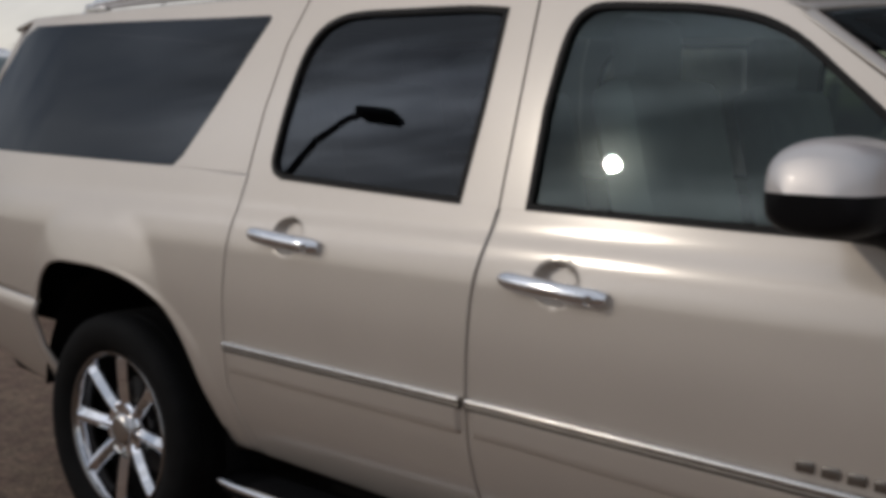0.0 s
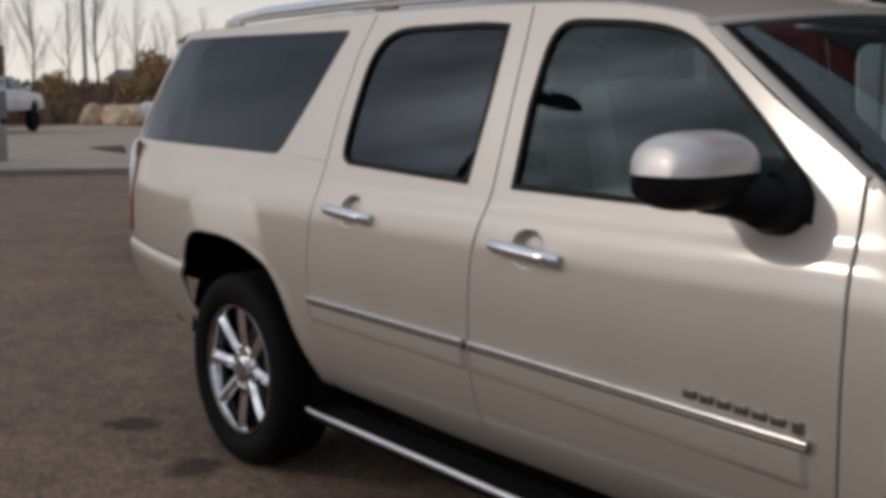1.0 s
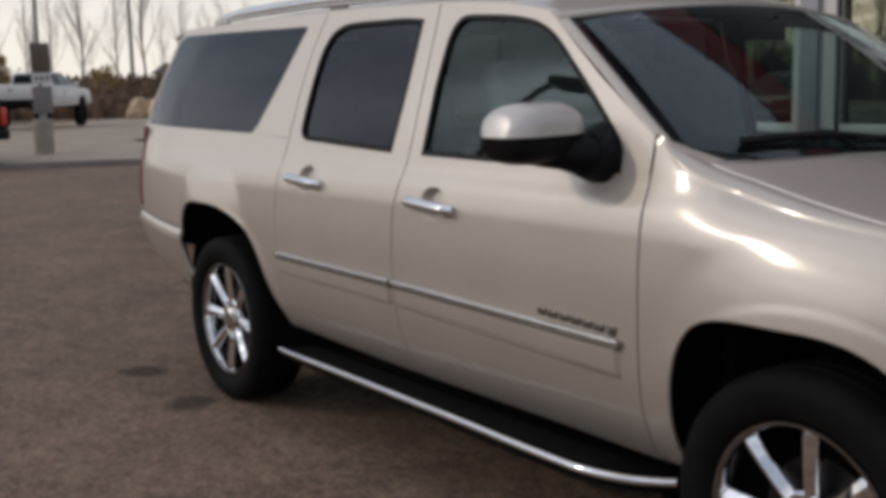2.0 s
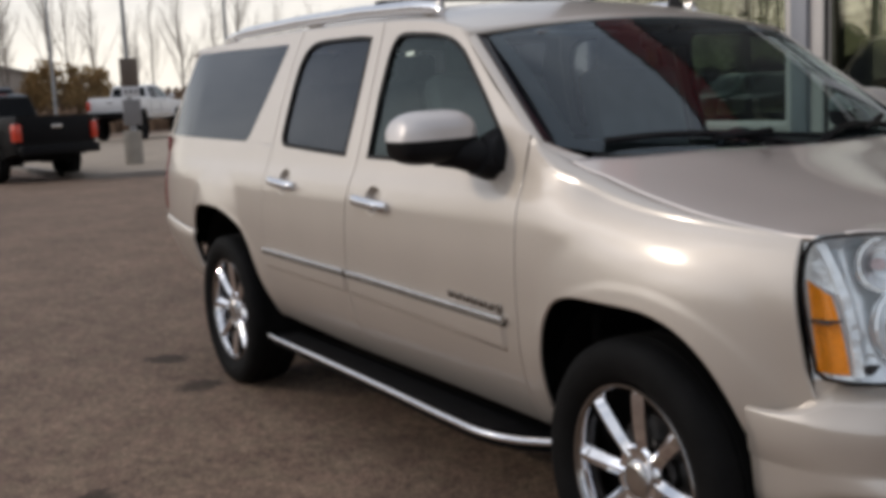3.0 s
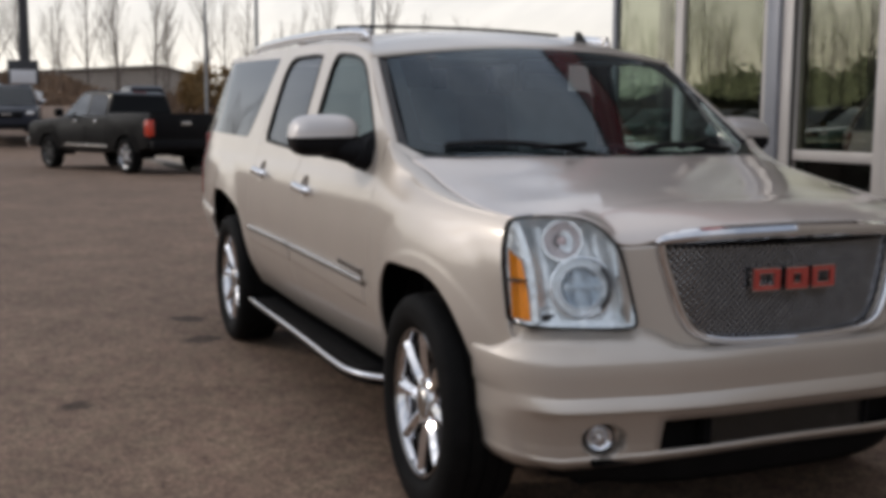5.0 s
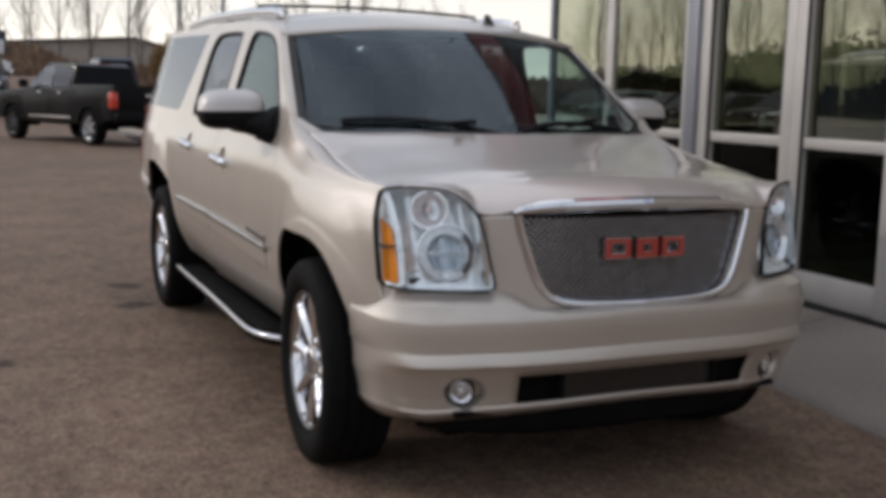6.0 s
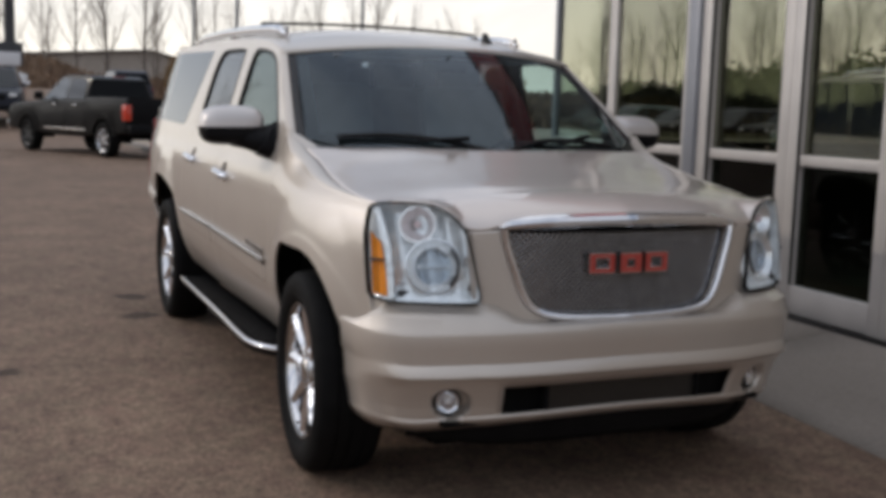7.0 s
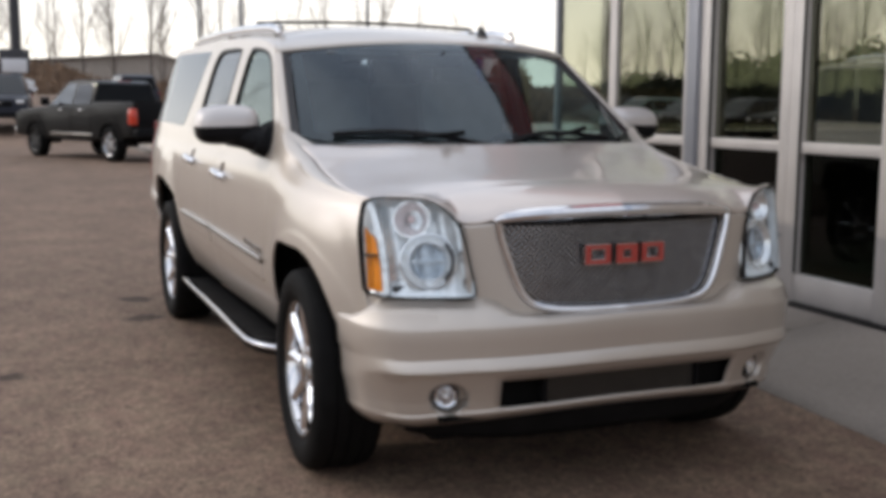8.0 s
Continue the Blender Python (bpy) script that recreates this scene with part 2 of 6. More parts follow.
FIELD = surface("dry_field", (0.115, 0.082, 0.055), 0.95, 0, 0.25, 0.35, 0.3, 0.6, 3)
GALV = surface("galvanised_pole", (0.33, 0.335, 0.34), 0.45, 0.6, 3, 0.1, 0.06)
DARK_POLE = surface("dark_painted_pole", (0.045, 0.045, 0.05), 0.5, 0.2, 5, 0.15)
BARK = surface("grey_bark", (0.17, 0.14, 0.12), 0.9, 0, 4, 0.25, 0.2, 0.4, 40)
TWIG = surface("twig_bark", (0.26, 0.22, 0.19), 0.9, 0, 4, 0.2)
BOULDER = surface("tan_boulder", (0.48, 0.36, 0.24), 0.85, 0, 1.6, 0.3, 0.2, 0.6, 9, 0, 0.35)
SIGN_BLUE = surface("blue_sign_face", (0.03, 0.09, 0.42), 0.4, 0, 3, 0.08)
SIGN_WHITE = surface("white_sign_face", (0.72, 0.72, 0.74), 0.45, 0, 3, 0.05)
SIGN_GREY = surface("grey_sign_face", (0.22, 0.21, 0.21), 0.5, 0, 3, 0.1)
SIGN_BROWN = surface("brown_sign_face", (0.13, 0.10, 0.08), 0.5, 0, 3, 0.1)
YELLOW = surface("yellow_paint", (0.62, 0.36, 0.05), 0.5, 0, 3, 0.1)
SHED_WALL = surface("beige_shed_cladding", (0.46, 0.40, 0.345), 0.7, 0.1, 1, 0.08, 0.05)
SHED_ROOF = surface("brown_shed_roof", (0.17, 0.15, 0.14), 0.6, 0.3, 1, 0.1, 0.05)
GREY_TRUCK = surface("dark_grey_paint", (0.009, 0.0088, 0.009), 0.34, 0.0, 3, 0.06, 0.03, 0, 700, 0.08, 0, 0.10, 0.06)
TRUCK_RED = surface("bright_red_lens", (0.62, 0.05, 0.022), 0.15, 0, 30, 0.1, 0.08, 0.2, 150, 0.5)
# wheel alloy darkened to carry the shade on the dark pickup's front wheels
SHADED_ALLOY = surface("shaded_wheel_alloy", (0.10, 0.10, 0.10), 0.4, 0.6, 10, 0.1)
WHITE_TRUCK = surface("white_paint", (0.76, 0.76, 0.77), 0.35, 0, 3, 0.03, 0, 0, 60, 0.8)
BLUE_SUV = surface("navy_paint", (0.010, 0.012, 0.022), 0.35, 0.0, 3, 0.05, 0.03, 0, 700, 0.0, 0, 0.3)
GREEN_PAINT = surface("teal_paint", (0.06, 0.14, 0.12), 0.35, 0.2, 3, 0.05, 0.03, 0, 700, 1.0)
ALLOY = surface("machined_alloy", (0.60, 0.60, 0.62), 0.25, 0.9, 15, 0.08, 0.05)
TRUCK_GLASS = thin_glass("truck_glass", (0.30, 0.34, 0.34), 1.6)
TRUCK_DARK = thin_glass("truck_privacy_glass", (0.02, 0.02, 0.022), 1.3)


def asphalt_material():
    """Worn brown-grey asphalt: aggregate grain, cloudy wear, oil-dark patches and long faint scuffs."""
    m, n, l, b = shader("worn_asphalt")
    tc = n.new("ShaderNodeTexCoord")

    def noise_at(scale, detail, rough=0.55, vec=None):
        t = n.new("ShaderNodeTexNoise")
        t.inputs["Scale"].default_value, t.inputs["Detail"].default_value, t.inputs["Roughness"].default_value = scale, detail, rough
        l.new(vec or tc.outputs["Object"], t.inputs["Vector"])
        return t

    def range_of(src, a, b_, c, d):
        r = n.new("ShaderNodeMapRange")
        for k, v in zip(("From Min", "From Max", "To Min", "To Max"), (a, b_, c, d)):
            r.inputs[k].default_value = v
        l.new(src, r.inputs["Value"])
        return r.outputs[0]

    def times(a, b_):
        k = n.new("ShaderNodeMath")
        k.operation = "MULTIPLY"
        l.new(a, k.inputs[0])
        l.new(b_, k.inputs[1])
        return k.outputs[0]

    cloud_ = range_of(noise_at(0.35, 5).outputs["Fac"], 0.3, 0.7, 0.85, 1.14)
    patch = range_of(noise_at(1.7, 6).outputs["Fac"], 0.35, 0.7, 0.86, 1.15)
    grain = n.new("ShaderNodeTexVoronoi")
    grain.inputs["Scale"].default_value = 75
    l.new(tc.outputs["Object"], grain.inputs["Vector"])
    stone = range_of(grain.outputs["Distance"], 0.1, 0.75, 1.32, 0.66)
    speck = range_of(noise_at(28, 3).outputs["Fac"], 0.3, 0.7, 0.72, 1.28)
    blot = range_of(noise_at(0.9, 3, 0.4).outputs["Fac"], 0.68, 0.76, 1.0, 0.72)
    warp = n.new("ShaderNodeMapping")
    warp.inputs["Scale"].default_value = (0.25, 2.2, 1)
    l.new(tc.outputs["Object"], warp.inputs[0])
    scuff = range_of(noise_at(1.1, 4, 0.5, warp.outputs[0]).outputs["Fac"], 0.3, 0.7, 0.95, 1.05)
    def spot(cx, cy, r):
        sh = n.new("ShaderNodeVectorMath")
        sh.operation = "DISTANCE"
        sh.inputs[1].default_value = (cx, cy, 0.0)
        l.new(tc.outputs["Object"], sh.inputs[0])
        wob = n.new("ShaderNodeMath")
        wob.operation = "MULTIPLY_ADD"
        wob.inputs[1].default_value = 0.16
        l.new(noise_at(7, 4).outputs["Fac"], wob.inputs[0])
        l.new(sh.outputs["Value"], wob.inputs[2])
        return range_of(wob.outputs[0], r * 0.6 + 0.08, r + 0.085, 0.32, 1.0)

    for cx, cy, r in ((-2.44, -1.12, 0.15), (-1.70, -1.16, 0.14), (-0.31, -2.03, 0.10)):
        blot = times(blot, spot(cx, cy, r))
    mottle = range_of(noise_at(11, 5, 0.65).outputs["Fac"], 0.32, 0.68, 0.76, 1.24)
    total = times(times(times(cloud_, patch), times(stone, speck)), times(times(blot, mottle), scuff))
    hue = n.new("ShaderNodeMix")
    hue.data_type = "RGBA"
    hue.inputs["A"].default_value, hue.inputs["B"].default_value = (0.207, 0.134, 0.098, 1), (0.244, 0.171, 0.120, 1)
    l.new(range_of(noise_at(6, 4, 0.6).outputs["Fac"], 0.4, 0.62, 0.0, 1.0), hue.inputs["Factor"])
    tint = n.new("ShaderNodeVectorMath")
    tint.operation = "SCALE"
    l.new(hue.outputs["Result"], tint.inputs[0])
    l.new(total, tint.inputs["Scale"])
    l.new(tint.outputs[0], b.inputs["Base Color"])
    b.inputs["Roughness"].default_value = 0.85
    b.inputs["Specular IOR Level"].default_value = 0.3
    bp = n.new("ShaderNodeBump")
    bp.inputs["Strength"].default_value, bp.inputs["Distance"].default_value = 0.5, 0.006
    l.new(grain.outputs["Distance"], bp.inputs["Height"])
    l.new(bp.outputs[0], b.inputs["Normal"])
    return m


def leaf_material(name, c1, c2):
    """Leaves whose colour shifts from clump to clump."""
    m, n, l, b = shader(name)
    g = n.new("ShaderNodeNewGeometry")
    r = n.new("ShaderNodeValToRGB")
    r.color_ramp.elements[0].color, r.color_ramp.elements[1].color = (*c1, 1), (*c2, 1)
    l.new(g.outputs["Random Per Island"], r.inputs["Fac"])
    l.new(r.outputs["Color"], b.inputs["Base Color"])
    b.inputs["Roughness"].default_value = 0.8
    return m


ASPHALT = asphalt_material()
LEAF_TAN = leaf_material("autumn_leaves", (0.22, 0.15, 0.07), (0.50, 0.33, 0.15))
LEAF_DARK = leaf_material("dark_hedge_leaves", (0.012, 0.016, 0.01), (0.045, 0.045, 0.028))
STRAW = leaf_material("dry_grass_blades", (0.13, 0.08, 0.05), (0.28, 0.18, 0.115))


# ---- building blocks ----
def mesh_of(name, bm, material, smooth=35):
    bm.normal_update()
    me = bpy.data.meshes.new(name)
    bm.to_mesh(me)
    bm.free()
    me.materials.append(material)
    if smooth:
        for p in me.polygons:
            p.use_smooth = True
        me.set_sharp_from_angle(angle=radians(smooth))
    return me


def part(name, bm, material, parent, label="", smooth=35, thick=0.0):
    """Links a bmesh as one mesh object under a thing or a part."""
    ob = new(name, mesh_of(name, bm, material, smooth))
    ob.parent = parent
    if label:
        ob["label"] = label
    if thick:
        s = ob.modifiers.new("thickness", "SOLIDIFY")
        s.thickness, s.offset = thick, -1
    return ob


def thing(name, label, category, group="", kind="", at=None):
    ob = new(name)
    ob.empty_display_size = 0.2
    if at is not None:
        ob.matrix_world = at
    return tagged(ob, label, category, group, kind)


def solid(name, bm, material, label="", category="", kind="", group="", smooth=35):
    return tagged(new(name, mesh_of(name, bm, material, smooth)), label, category, group, kind)


def face_out(bm, outward):
    """Turns all faces so that, summed up, they look outward."""
    bm.normal_update()
    total = Vector()
    for f in bm.faces:
        total += f.normal * f.calc_area()
    if total.dot(Vector(outward)) < 0:
        bmesh.ops.reverse_faces(bm, faces=bm.faces)
    return bm


def grid(fn, nu, nv, keep=None, outward=None):
    """A sheet fn(u, v) with u, v from 0 to 1; keep(u, v) of a cell's middle may leave cells out."""
    bm = bmesh.new()
    vs = [[bm.verts.new(fn(i / nu, j / nv)) for j in range(nv + 1)] for i in range(nu + 1)]
    for i in range(nu):
        for j in range(nv):
            if keep is None or keep((i + 0.5) / nu, (j + 0.5) / nv):
                bm.faces.new((vs[i][j], vs[i + 1][j], vs[i + 1][j + 1], vs[i][j + 1]))
    loose = [v for v in bm.verts if not v.link_faces]
    bmesh.ops.delete(bm, geom=loose, context="VERTS")
    if outward:
        face_out(bm, outward)
    return bm


def ears(flat2):
    """Cuts a simple 2D outline into triangles of indices."""
    idx = list(range(len(flat2)))
    area = sum(flat2[i - 1][0] * flat2[i][1] - flat2[i][0] * flat2[i - 1][1] for i in idx)
    if area < 0:
        idx.reverse()

    def turn(a, b, c):
        return (b[0] - a[0]) * (c[1] - a[1]) - (b[1] - a[1]) * (c[0] - a[0])

    out, guard = [], 0
    while len(idx) > 3 and guard < 5000:
        guard += 1
        best = None
        for k in range(len(idx)):
            i, j, l = idx[k - 1], idx[k], idx[(k + 1) % len(idx)]
            a, b, c = flat2[i], flat2[j], flat2[l]
            t = turn(a, b, c)
            if t <= 1e-12:
                continue
            if any(q not in (i, j, l) and turn(a, b, flat2[q]) > -1e-12 and turn(b, c, flat2[q]) > -1e-12 and turn(c, a, flat2[q]) > -1e-12 for q in idx):
                continue
            longest = max(math.dist(a, b), math.dist(b, c), math.dist(c, a))
            score = t / longest ** 2
            if best is None or score > best[0]:
                best = (score, k, (i, j, l))
        if best is None:
            break
        out.append(best[2])
        idx.pop(best[1])
    if len(idx) == 3:
        out.append(tuple(idx))
    return out


def fill(points, outward=None):
    """A flat or nearly flat outline, filled."""
    pts = [Vector(p) for p in points]
    nrm = Vector()
    for a, b in zip(pts, pts[1:] + pts[:1]):
        nrm += a.cross(b)
    nrm.normalize()
    ax = nrm.orthogonal().normalized()
    ay = nrm.cross(ax)
    bm = bmesh.new()
    vs = [bm.verts.new(p) for p in pts]
    for tri in ears([(p.dot(ax), p.dot(ay)) for p in pts]):
        bm.faces.new([vs[i] for i in tri])
    if outward:
        face_out(bm, outward)
    return bm


def add_box(bm, centre, size, m=None, bevel=0.0):
    r = bmesh.ops.create_cube(bm, size=1, matrix=Matrix.Translation(centre) @ Matrix.Diagonal((*size, 1)))
    if bevel:
        edges = {e for v in r["verts"] for e in v.link_edges}
        r2 = bmesh.ops.bevel(bm, geom=list(edges), offset=bevel, segments=2, affect="EDGES", profile=0.5)
        vs = {v for f in r2["faces"] for v in f.verts} | {v for v in r["verts"] if v.is_valid}
        got = set(vs)
        for v in list(vs):
            for f in v.link_faces:
                got |= set(f.verts)
        vs = got
    else:
        vs = r["verts"]
    if m is not None:
        bmesh.ops.transform(bm, matrix=m, verts=list(vs))
    return bm


def box(centre, size, bevel=0.0, m=None):
    return add_box(bmesh.new(), centre, size, m, bevel)


def add_tube(bm, pts, radii, n=10, caps=True):
    pts = [Vector(p) for p in pts]
    if isinstance(radii, (int, float)):
        radii = [radii] * len(pts)
    rings, side = [], None
    for i, p in enumerate(pts):
        d = (pts[min(i + 1, len(pts) - 1)] - pts[max(i - 1, 0)]).normalized()
        if side is None:
            side = d.orthogonal().normalized()
        side = (side - d * side.dot(d)).normalized()
        up = d.cross(side)
        rings.append([bm.verts.new(p + (side * math.cos(a) + up * math.sin(a)) * radii[i]) for a in (2 * math.pi * k / n for k in range(n))])
    for a, b in zip(rings, rings[1:]):
        for k in range(n):
            bm.faces.new((a[k], a[(k + 1) % n], b[(k + 1) % n], b[k]))
    if caps:
        bm.faces.new(rings[0][::-1])
        bm.faces.new(rings[-1])
    return bm


def tube(pts, radii, n=10):
    return add_tube(bmesh.new(), pts, radii, n)


def add_strip(bm, pts, w, h, up=(0, 0, 1)):
    """A bar of rectangular section, w across and h high, along pts."""
    pts = [Vector(p) for p in pts]
    rings = []
    for i, p in enumerate(pts):
        d = (pts[min(i + 1, len(pts) - 1)] - pts[max(i - 1, 0)]).normalized()
        s = d.cross(Vector(up)).normalized()
        t = s.cross(d)
        rings.append([bm.verts.new(p + s * a * w / 2 + t * b * h / 2) for a, b in ((-1, -1), (1, -1), (1, 1), (-1, 1))])
    for a, b in zip(rings, rings[1:]):
        for k in range(4):
            bm.faces.new((a[k], a[(k + 1) % 4], b[(k + 1) % 4], b[k]))
    bm.faces.new(rings[0][::-1])
    bm.faces.new(rings[-1])
    return bm


def add_lathe(bm, profile, n=48, m=None, closed=False):
    """A turned body round the y axis: profile of (radius, y)."""
    rows = []
    for r, y in profile:
        rows.append([bm.verts.new((r * math.cos(a), y, r * math.sin(a))) for a in (2 * math.pi * k / n for k in range(n))])
    pairs = list(zip(rows, rows[1:])) + ([(rows[-1], rows[0])] if closed else [])
    for a, b in pairs:
        for k in range(n):
            bm.faces.new((a[k], b[k], b[(k + 1) % n], a[(k + 1) % n]))
    if m is not None:
        bmesh.ops.transform(bm, matrix=m, verts=[v for r in rows for v in r])
    return bm


def lathe(profile, n=48, m=None, closed=False):
    bm = add_lathe(bmesh.new(), profile, n, m, closed)
    bmesh.ops.recalc_face_normals(bm, faces=bm.faces)
    return bm


def prism(outline, lift, bevel=0.0):
    """An outline of 3D points pushed along lift into a solid."""
    bm = bmesh.new()
    base = bm.faces.new([bm.verts.new(p) for p in outline])
    r = bmesh.ops.extrude_face_region(bm, geom=[base])
    bmesh.ops.translate(bm, vec=lift, verts=[g for g in r["geom"] if isinstance(g, bmesh.types.BMVert)])
    bmesh.ops.recalc_face_normals(bm, faces=bm.faces)
    if bevel:
        bmesh.ops.bevel(bm, geom=[e for e in bm.edges], offset=bevel, segments=2, affect="EDGES", profile=0.5)
    return bm


def shrink(poly, d):
    """A 2D outline moved inwards by d."""
    area = sum(a[0] * b[1] - b[0] * a[1] for a, b in zip(poly, poly[1:] + poly[:1]))
    sgn = 1 if area > 0 else -1
    out = []
    for i, p in enumerate(poly):
        a, c = poly[i - 1], poly[(i + 1) % len(poly)]
        e1 = Vector((p[0] - a[0], p[1] - a[1])).normalized()
        e2 = Vector((c[0] - p[0], c[1] - p[1])).normalized()
        n1, n2 = Vector((-e1.y, e1.x)) * sgn, Vector((-e2.y, e2.x)) * sgn
        b = n1 + n2
        k = d * 2 / max(b.length_squared, 0.7)
        out.append((p[0] + b.x * k, p[1] + b.y * k))
    return out


def rounded(poly, rounds=2):
    """Cuts the corners of a closed 2D outline."""
    for _ in range(rounds):
        out = []
        for p, q in zip(poly, poly[1:] + poly[:1]):
            out += [(p[0] * 0.8 + q[0] * 0.2, p[1] * 0.8 + q[1] * 0.2), (p[0] * 0.2 + q[0] * 0.8, p[1] * 0.2 + q[1] * 0.8)]
        poly = out
    return poly


def ring_between(outer, inner, place):
    """A flat band between two 2D outlines of equal length; place maps 2D to 3D."""
    bm = bmesh.new()
    a = [bm.verts.new(place(*p)) for p in outer]
    b = [bm.verts.new(place(*p)) for p in inner]
    n = len(a)
    for i in range(n):
        bm.faces.new((a[i], a[(i + 1) % n], b[(i + 1) % n], b[i]))
    return bm


def smooth01(x):
    x = min(1.0, max(0.0, x))
    return x * x * (3 - 2 * x)

# ---- ground ----
bm = bmesh.new()
R_OUT = 900
add_box(bm, (0, 0, -0.5), (2 * R_OUT, 2 * R_OUT, 1.0))
solid("ground", bm, ASPHALT, "worn brown-grey asphalt of the car lot", "asphalt", "structure", smooth=0)



def rise(x, y):
    """Height of the lot, which climbs gently away from the building's far corner."""
    return 1.9 * min(1.0, max(0.0, (-33 - x) / 30)) * smooth01((8.5 - y) / 6)


bm = grid(lambda u, v: (-33 - 40 * u, -46 + 54.5 * v, 0.004 + rise(-33 - 40 * u, -46 + 54.5 * v)), 30, 60, outward=(0, 0, 1))
solid("ground_rise", bm, ASPHALT, "asphalt of the lot rising to the field", "asphalt", "structure", smooth=60)

# concrete apron that rises gently to the building
FX, FY, FTURN = -1.11, 2.93, -1.7
FACADE = pose(FX, FY, 0, 0, 0, FTURN)
SLAB_RISE = 0.150


def apron_edge(x):
    return 1.50 - 0.10 * (x - 1.7)


apron = thing("apron", "pale worn concrete apron in front of the shopfront", "pavement", "", "structure")
joints = [-9.0, -6.6, -4.2, -1.8, 0.6, 3.0, 5.4, 7.8, 10.2]
for x0, x1 in zip(joints, joints[1:]):
    g = 0.006

    def slab_at(u, v, x0=x0, x1=x1):
        x = x0 + g + (x1 - x0 - 2 * g) * u
        y = apron_edge(x) + (4.2 - apron_edge(x)) * v
        k = min(1.0, max(0.0, (y - apron_edge(x)) / (2.93 - apron_edge(x))))
        return (x, y, 0.006 + SLAB_RISE * k)

    part("slab", grid(slab_at, 6, 12, outward=(0, 0, 1)), CONCRETE, apron, smooth=20, thick=0.12)

# ---- shopfront ----
shop = thing("shopfront", "glazed dealership front with pale aluminium frames", "building", "", "structure", FACADE)
TOP = 6.1


def in_shop(name, c, size, material, bevel=0.004, label=""):
    return part(name, box(c, size, bevel), material, shop, label)


# upright members: middle, width, depth, material
for x, w, d, material in ((-2.385, 0.05, 0.07, POST_GREY), (-1.32, 0.11, 0.06, FRAME_ALU), (-0.002, 0.135, 0.22, POST_GREY),
                          (0.122, 0.112, 0.16, FRAME_ALU), (1.04, 0.098, 0.13, FRAME_ALU), (1.141, 0.098, 0.13, FRAME_ALU),
                          (1.985, 0.10, 0.13, FRAME_ALU), (2.09, 0.10, 0.13, FRAME_ALU), (3.0, 0.09, 0.16, FRAME_ALU), (3.125, 0.145, 0.22, POST_GREY), (-0.105, 0.070, 0.16, FRAME_ALU)):
    in_shop("mullion", (x, 0, 1.37), (w, d, 2.74), material)
bays = [(-2.36, -1.36), (-1.28, -0.14), (0.178, 0.99), (1.19, 1.935), (2.14, 2.955)]
for i, (a, b) in enumerate(bays):
    door_leaf = 2 <= i <= 4
    w, c = b - a, (a + b) / 2
    levels = [(0.155, 0.34), (1.145, 1.215), (2.62, 2.74)]
    for z0, z1 in levels:
        in_shop("rail", (c, 0, (z0 + z1) / 2), (w, 0.10, z1 - z0), FRAME_ALU)
    for (z0, z1), (z2, z3) in zip(levels, levels[1:]):
        part("pane", box((c, 0, (z1 + z2) / 2), (w - 0.004, 0.008, z2 - z1 - 0.004)), GLASS_LOW if z2 < 1.3 else GLASS_SHOP, shop, smooth=0)
    if door_leaf:
        in_shop("gasket", (a + 0.008, -0.056, 1.5), (0.014, 0.012, 2.3), SEAL, 0)
in_shop("threshold", (0.40, -0.02, 0.10), (5.7, 0.22, 0.11), SEAL, 0.004)
in_shop("fascia", (0.40, -0.01, 3.83), (5.8, 0.24, 2.16), FASCIA)
in_shop("fascia_band", (0.40, -0.03, 5.40), (5.8, 0.26, 0.96), RED_FASCIA, 0.004, "red band along the parapet")
in_shop("parapet_cap", (0.40, 0.0, 5.96), (5.9, 0.30, 0.14), FASCIA)
# unseen plain wall added past the doors: blocks sky light, gives tan reflections
in_shop("unseen_wall", (6.45, 0.02, 1.75), (6.2, 0.24, 3.5), surface("tan_wall_cladding", (0.27, 0.235, 0.20), 0.7, 0.0, 1, 0.10, 0.06), 0.01)
# walls that close the showroom
in_shop("side_wall", (-2.44, 4.1, 4.42), (0.2, 8.0, TOP - 2.74), FASCIA)
for k in range(7):
    in_shop("side_mullion", (-2.44, 0.55 + 1.25 * k, 1.45), (0.10, 0.07, 2.6), POST_GREY, 0)
for k in range(6):
    in_shop("side_rail", (-2.44, 1.175 + 1.25 * k, 1.16), (0.08, 1.16, 0.08), POST_GREY, 0)
    part("side_pane", box((-2.44, 1.175 + 1.25 * k, 1.98), (0.008, 1.17, 1.54)), GLASS_SHOP, shop, smooth=0)
in_shop("side_sill", (-2.44, 4.1, 0.60), (0.12, 7.9, 1.04), FASCIA, 0)
in_shop("side_wall", (3.20, 4.22, TOP / 2), (0.2, 8.0, TOP), FASCIA)
for x, w in ((-2.2, 0.8), (-0.55, 0.9), (0.75, 0.5), (2.0, 1.0), (3.0, 0.3)):
    in_shop("back_wall", (x, 8.2, TOP / 2), (w, 0.2, TOP), ROOM, 0)
in_shop("back_sill", (0.35, 8.21, 0.5), (5.6, 0.16, 1.0), ROOM, 0)
in_shop("back_lintel", (0.35, 8.21, 4.5), (5.6, 0.16, 3.0), ROOM, 0)
in_shop("inner_floor", (0.35, 4.1, 0.06), (5.5, 8.0, 0.16), ROOM_FLOOR)
in_shop("roof_deck", (0.35, 4.1, TOP - 0.35), (5.5, 8.0, 0.2), ROOM)

# ---- the estate car ----
suv = thing("estate_suv", "champagne metallic full-size estate SUV with chrome trim, parked on asphalt", "car")
AX, AZ = 1.651, 0.40


def I(x, xs, ys):
    return float(np.interp(x, xs, ys))


SLOPES = {}


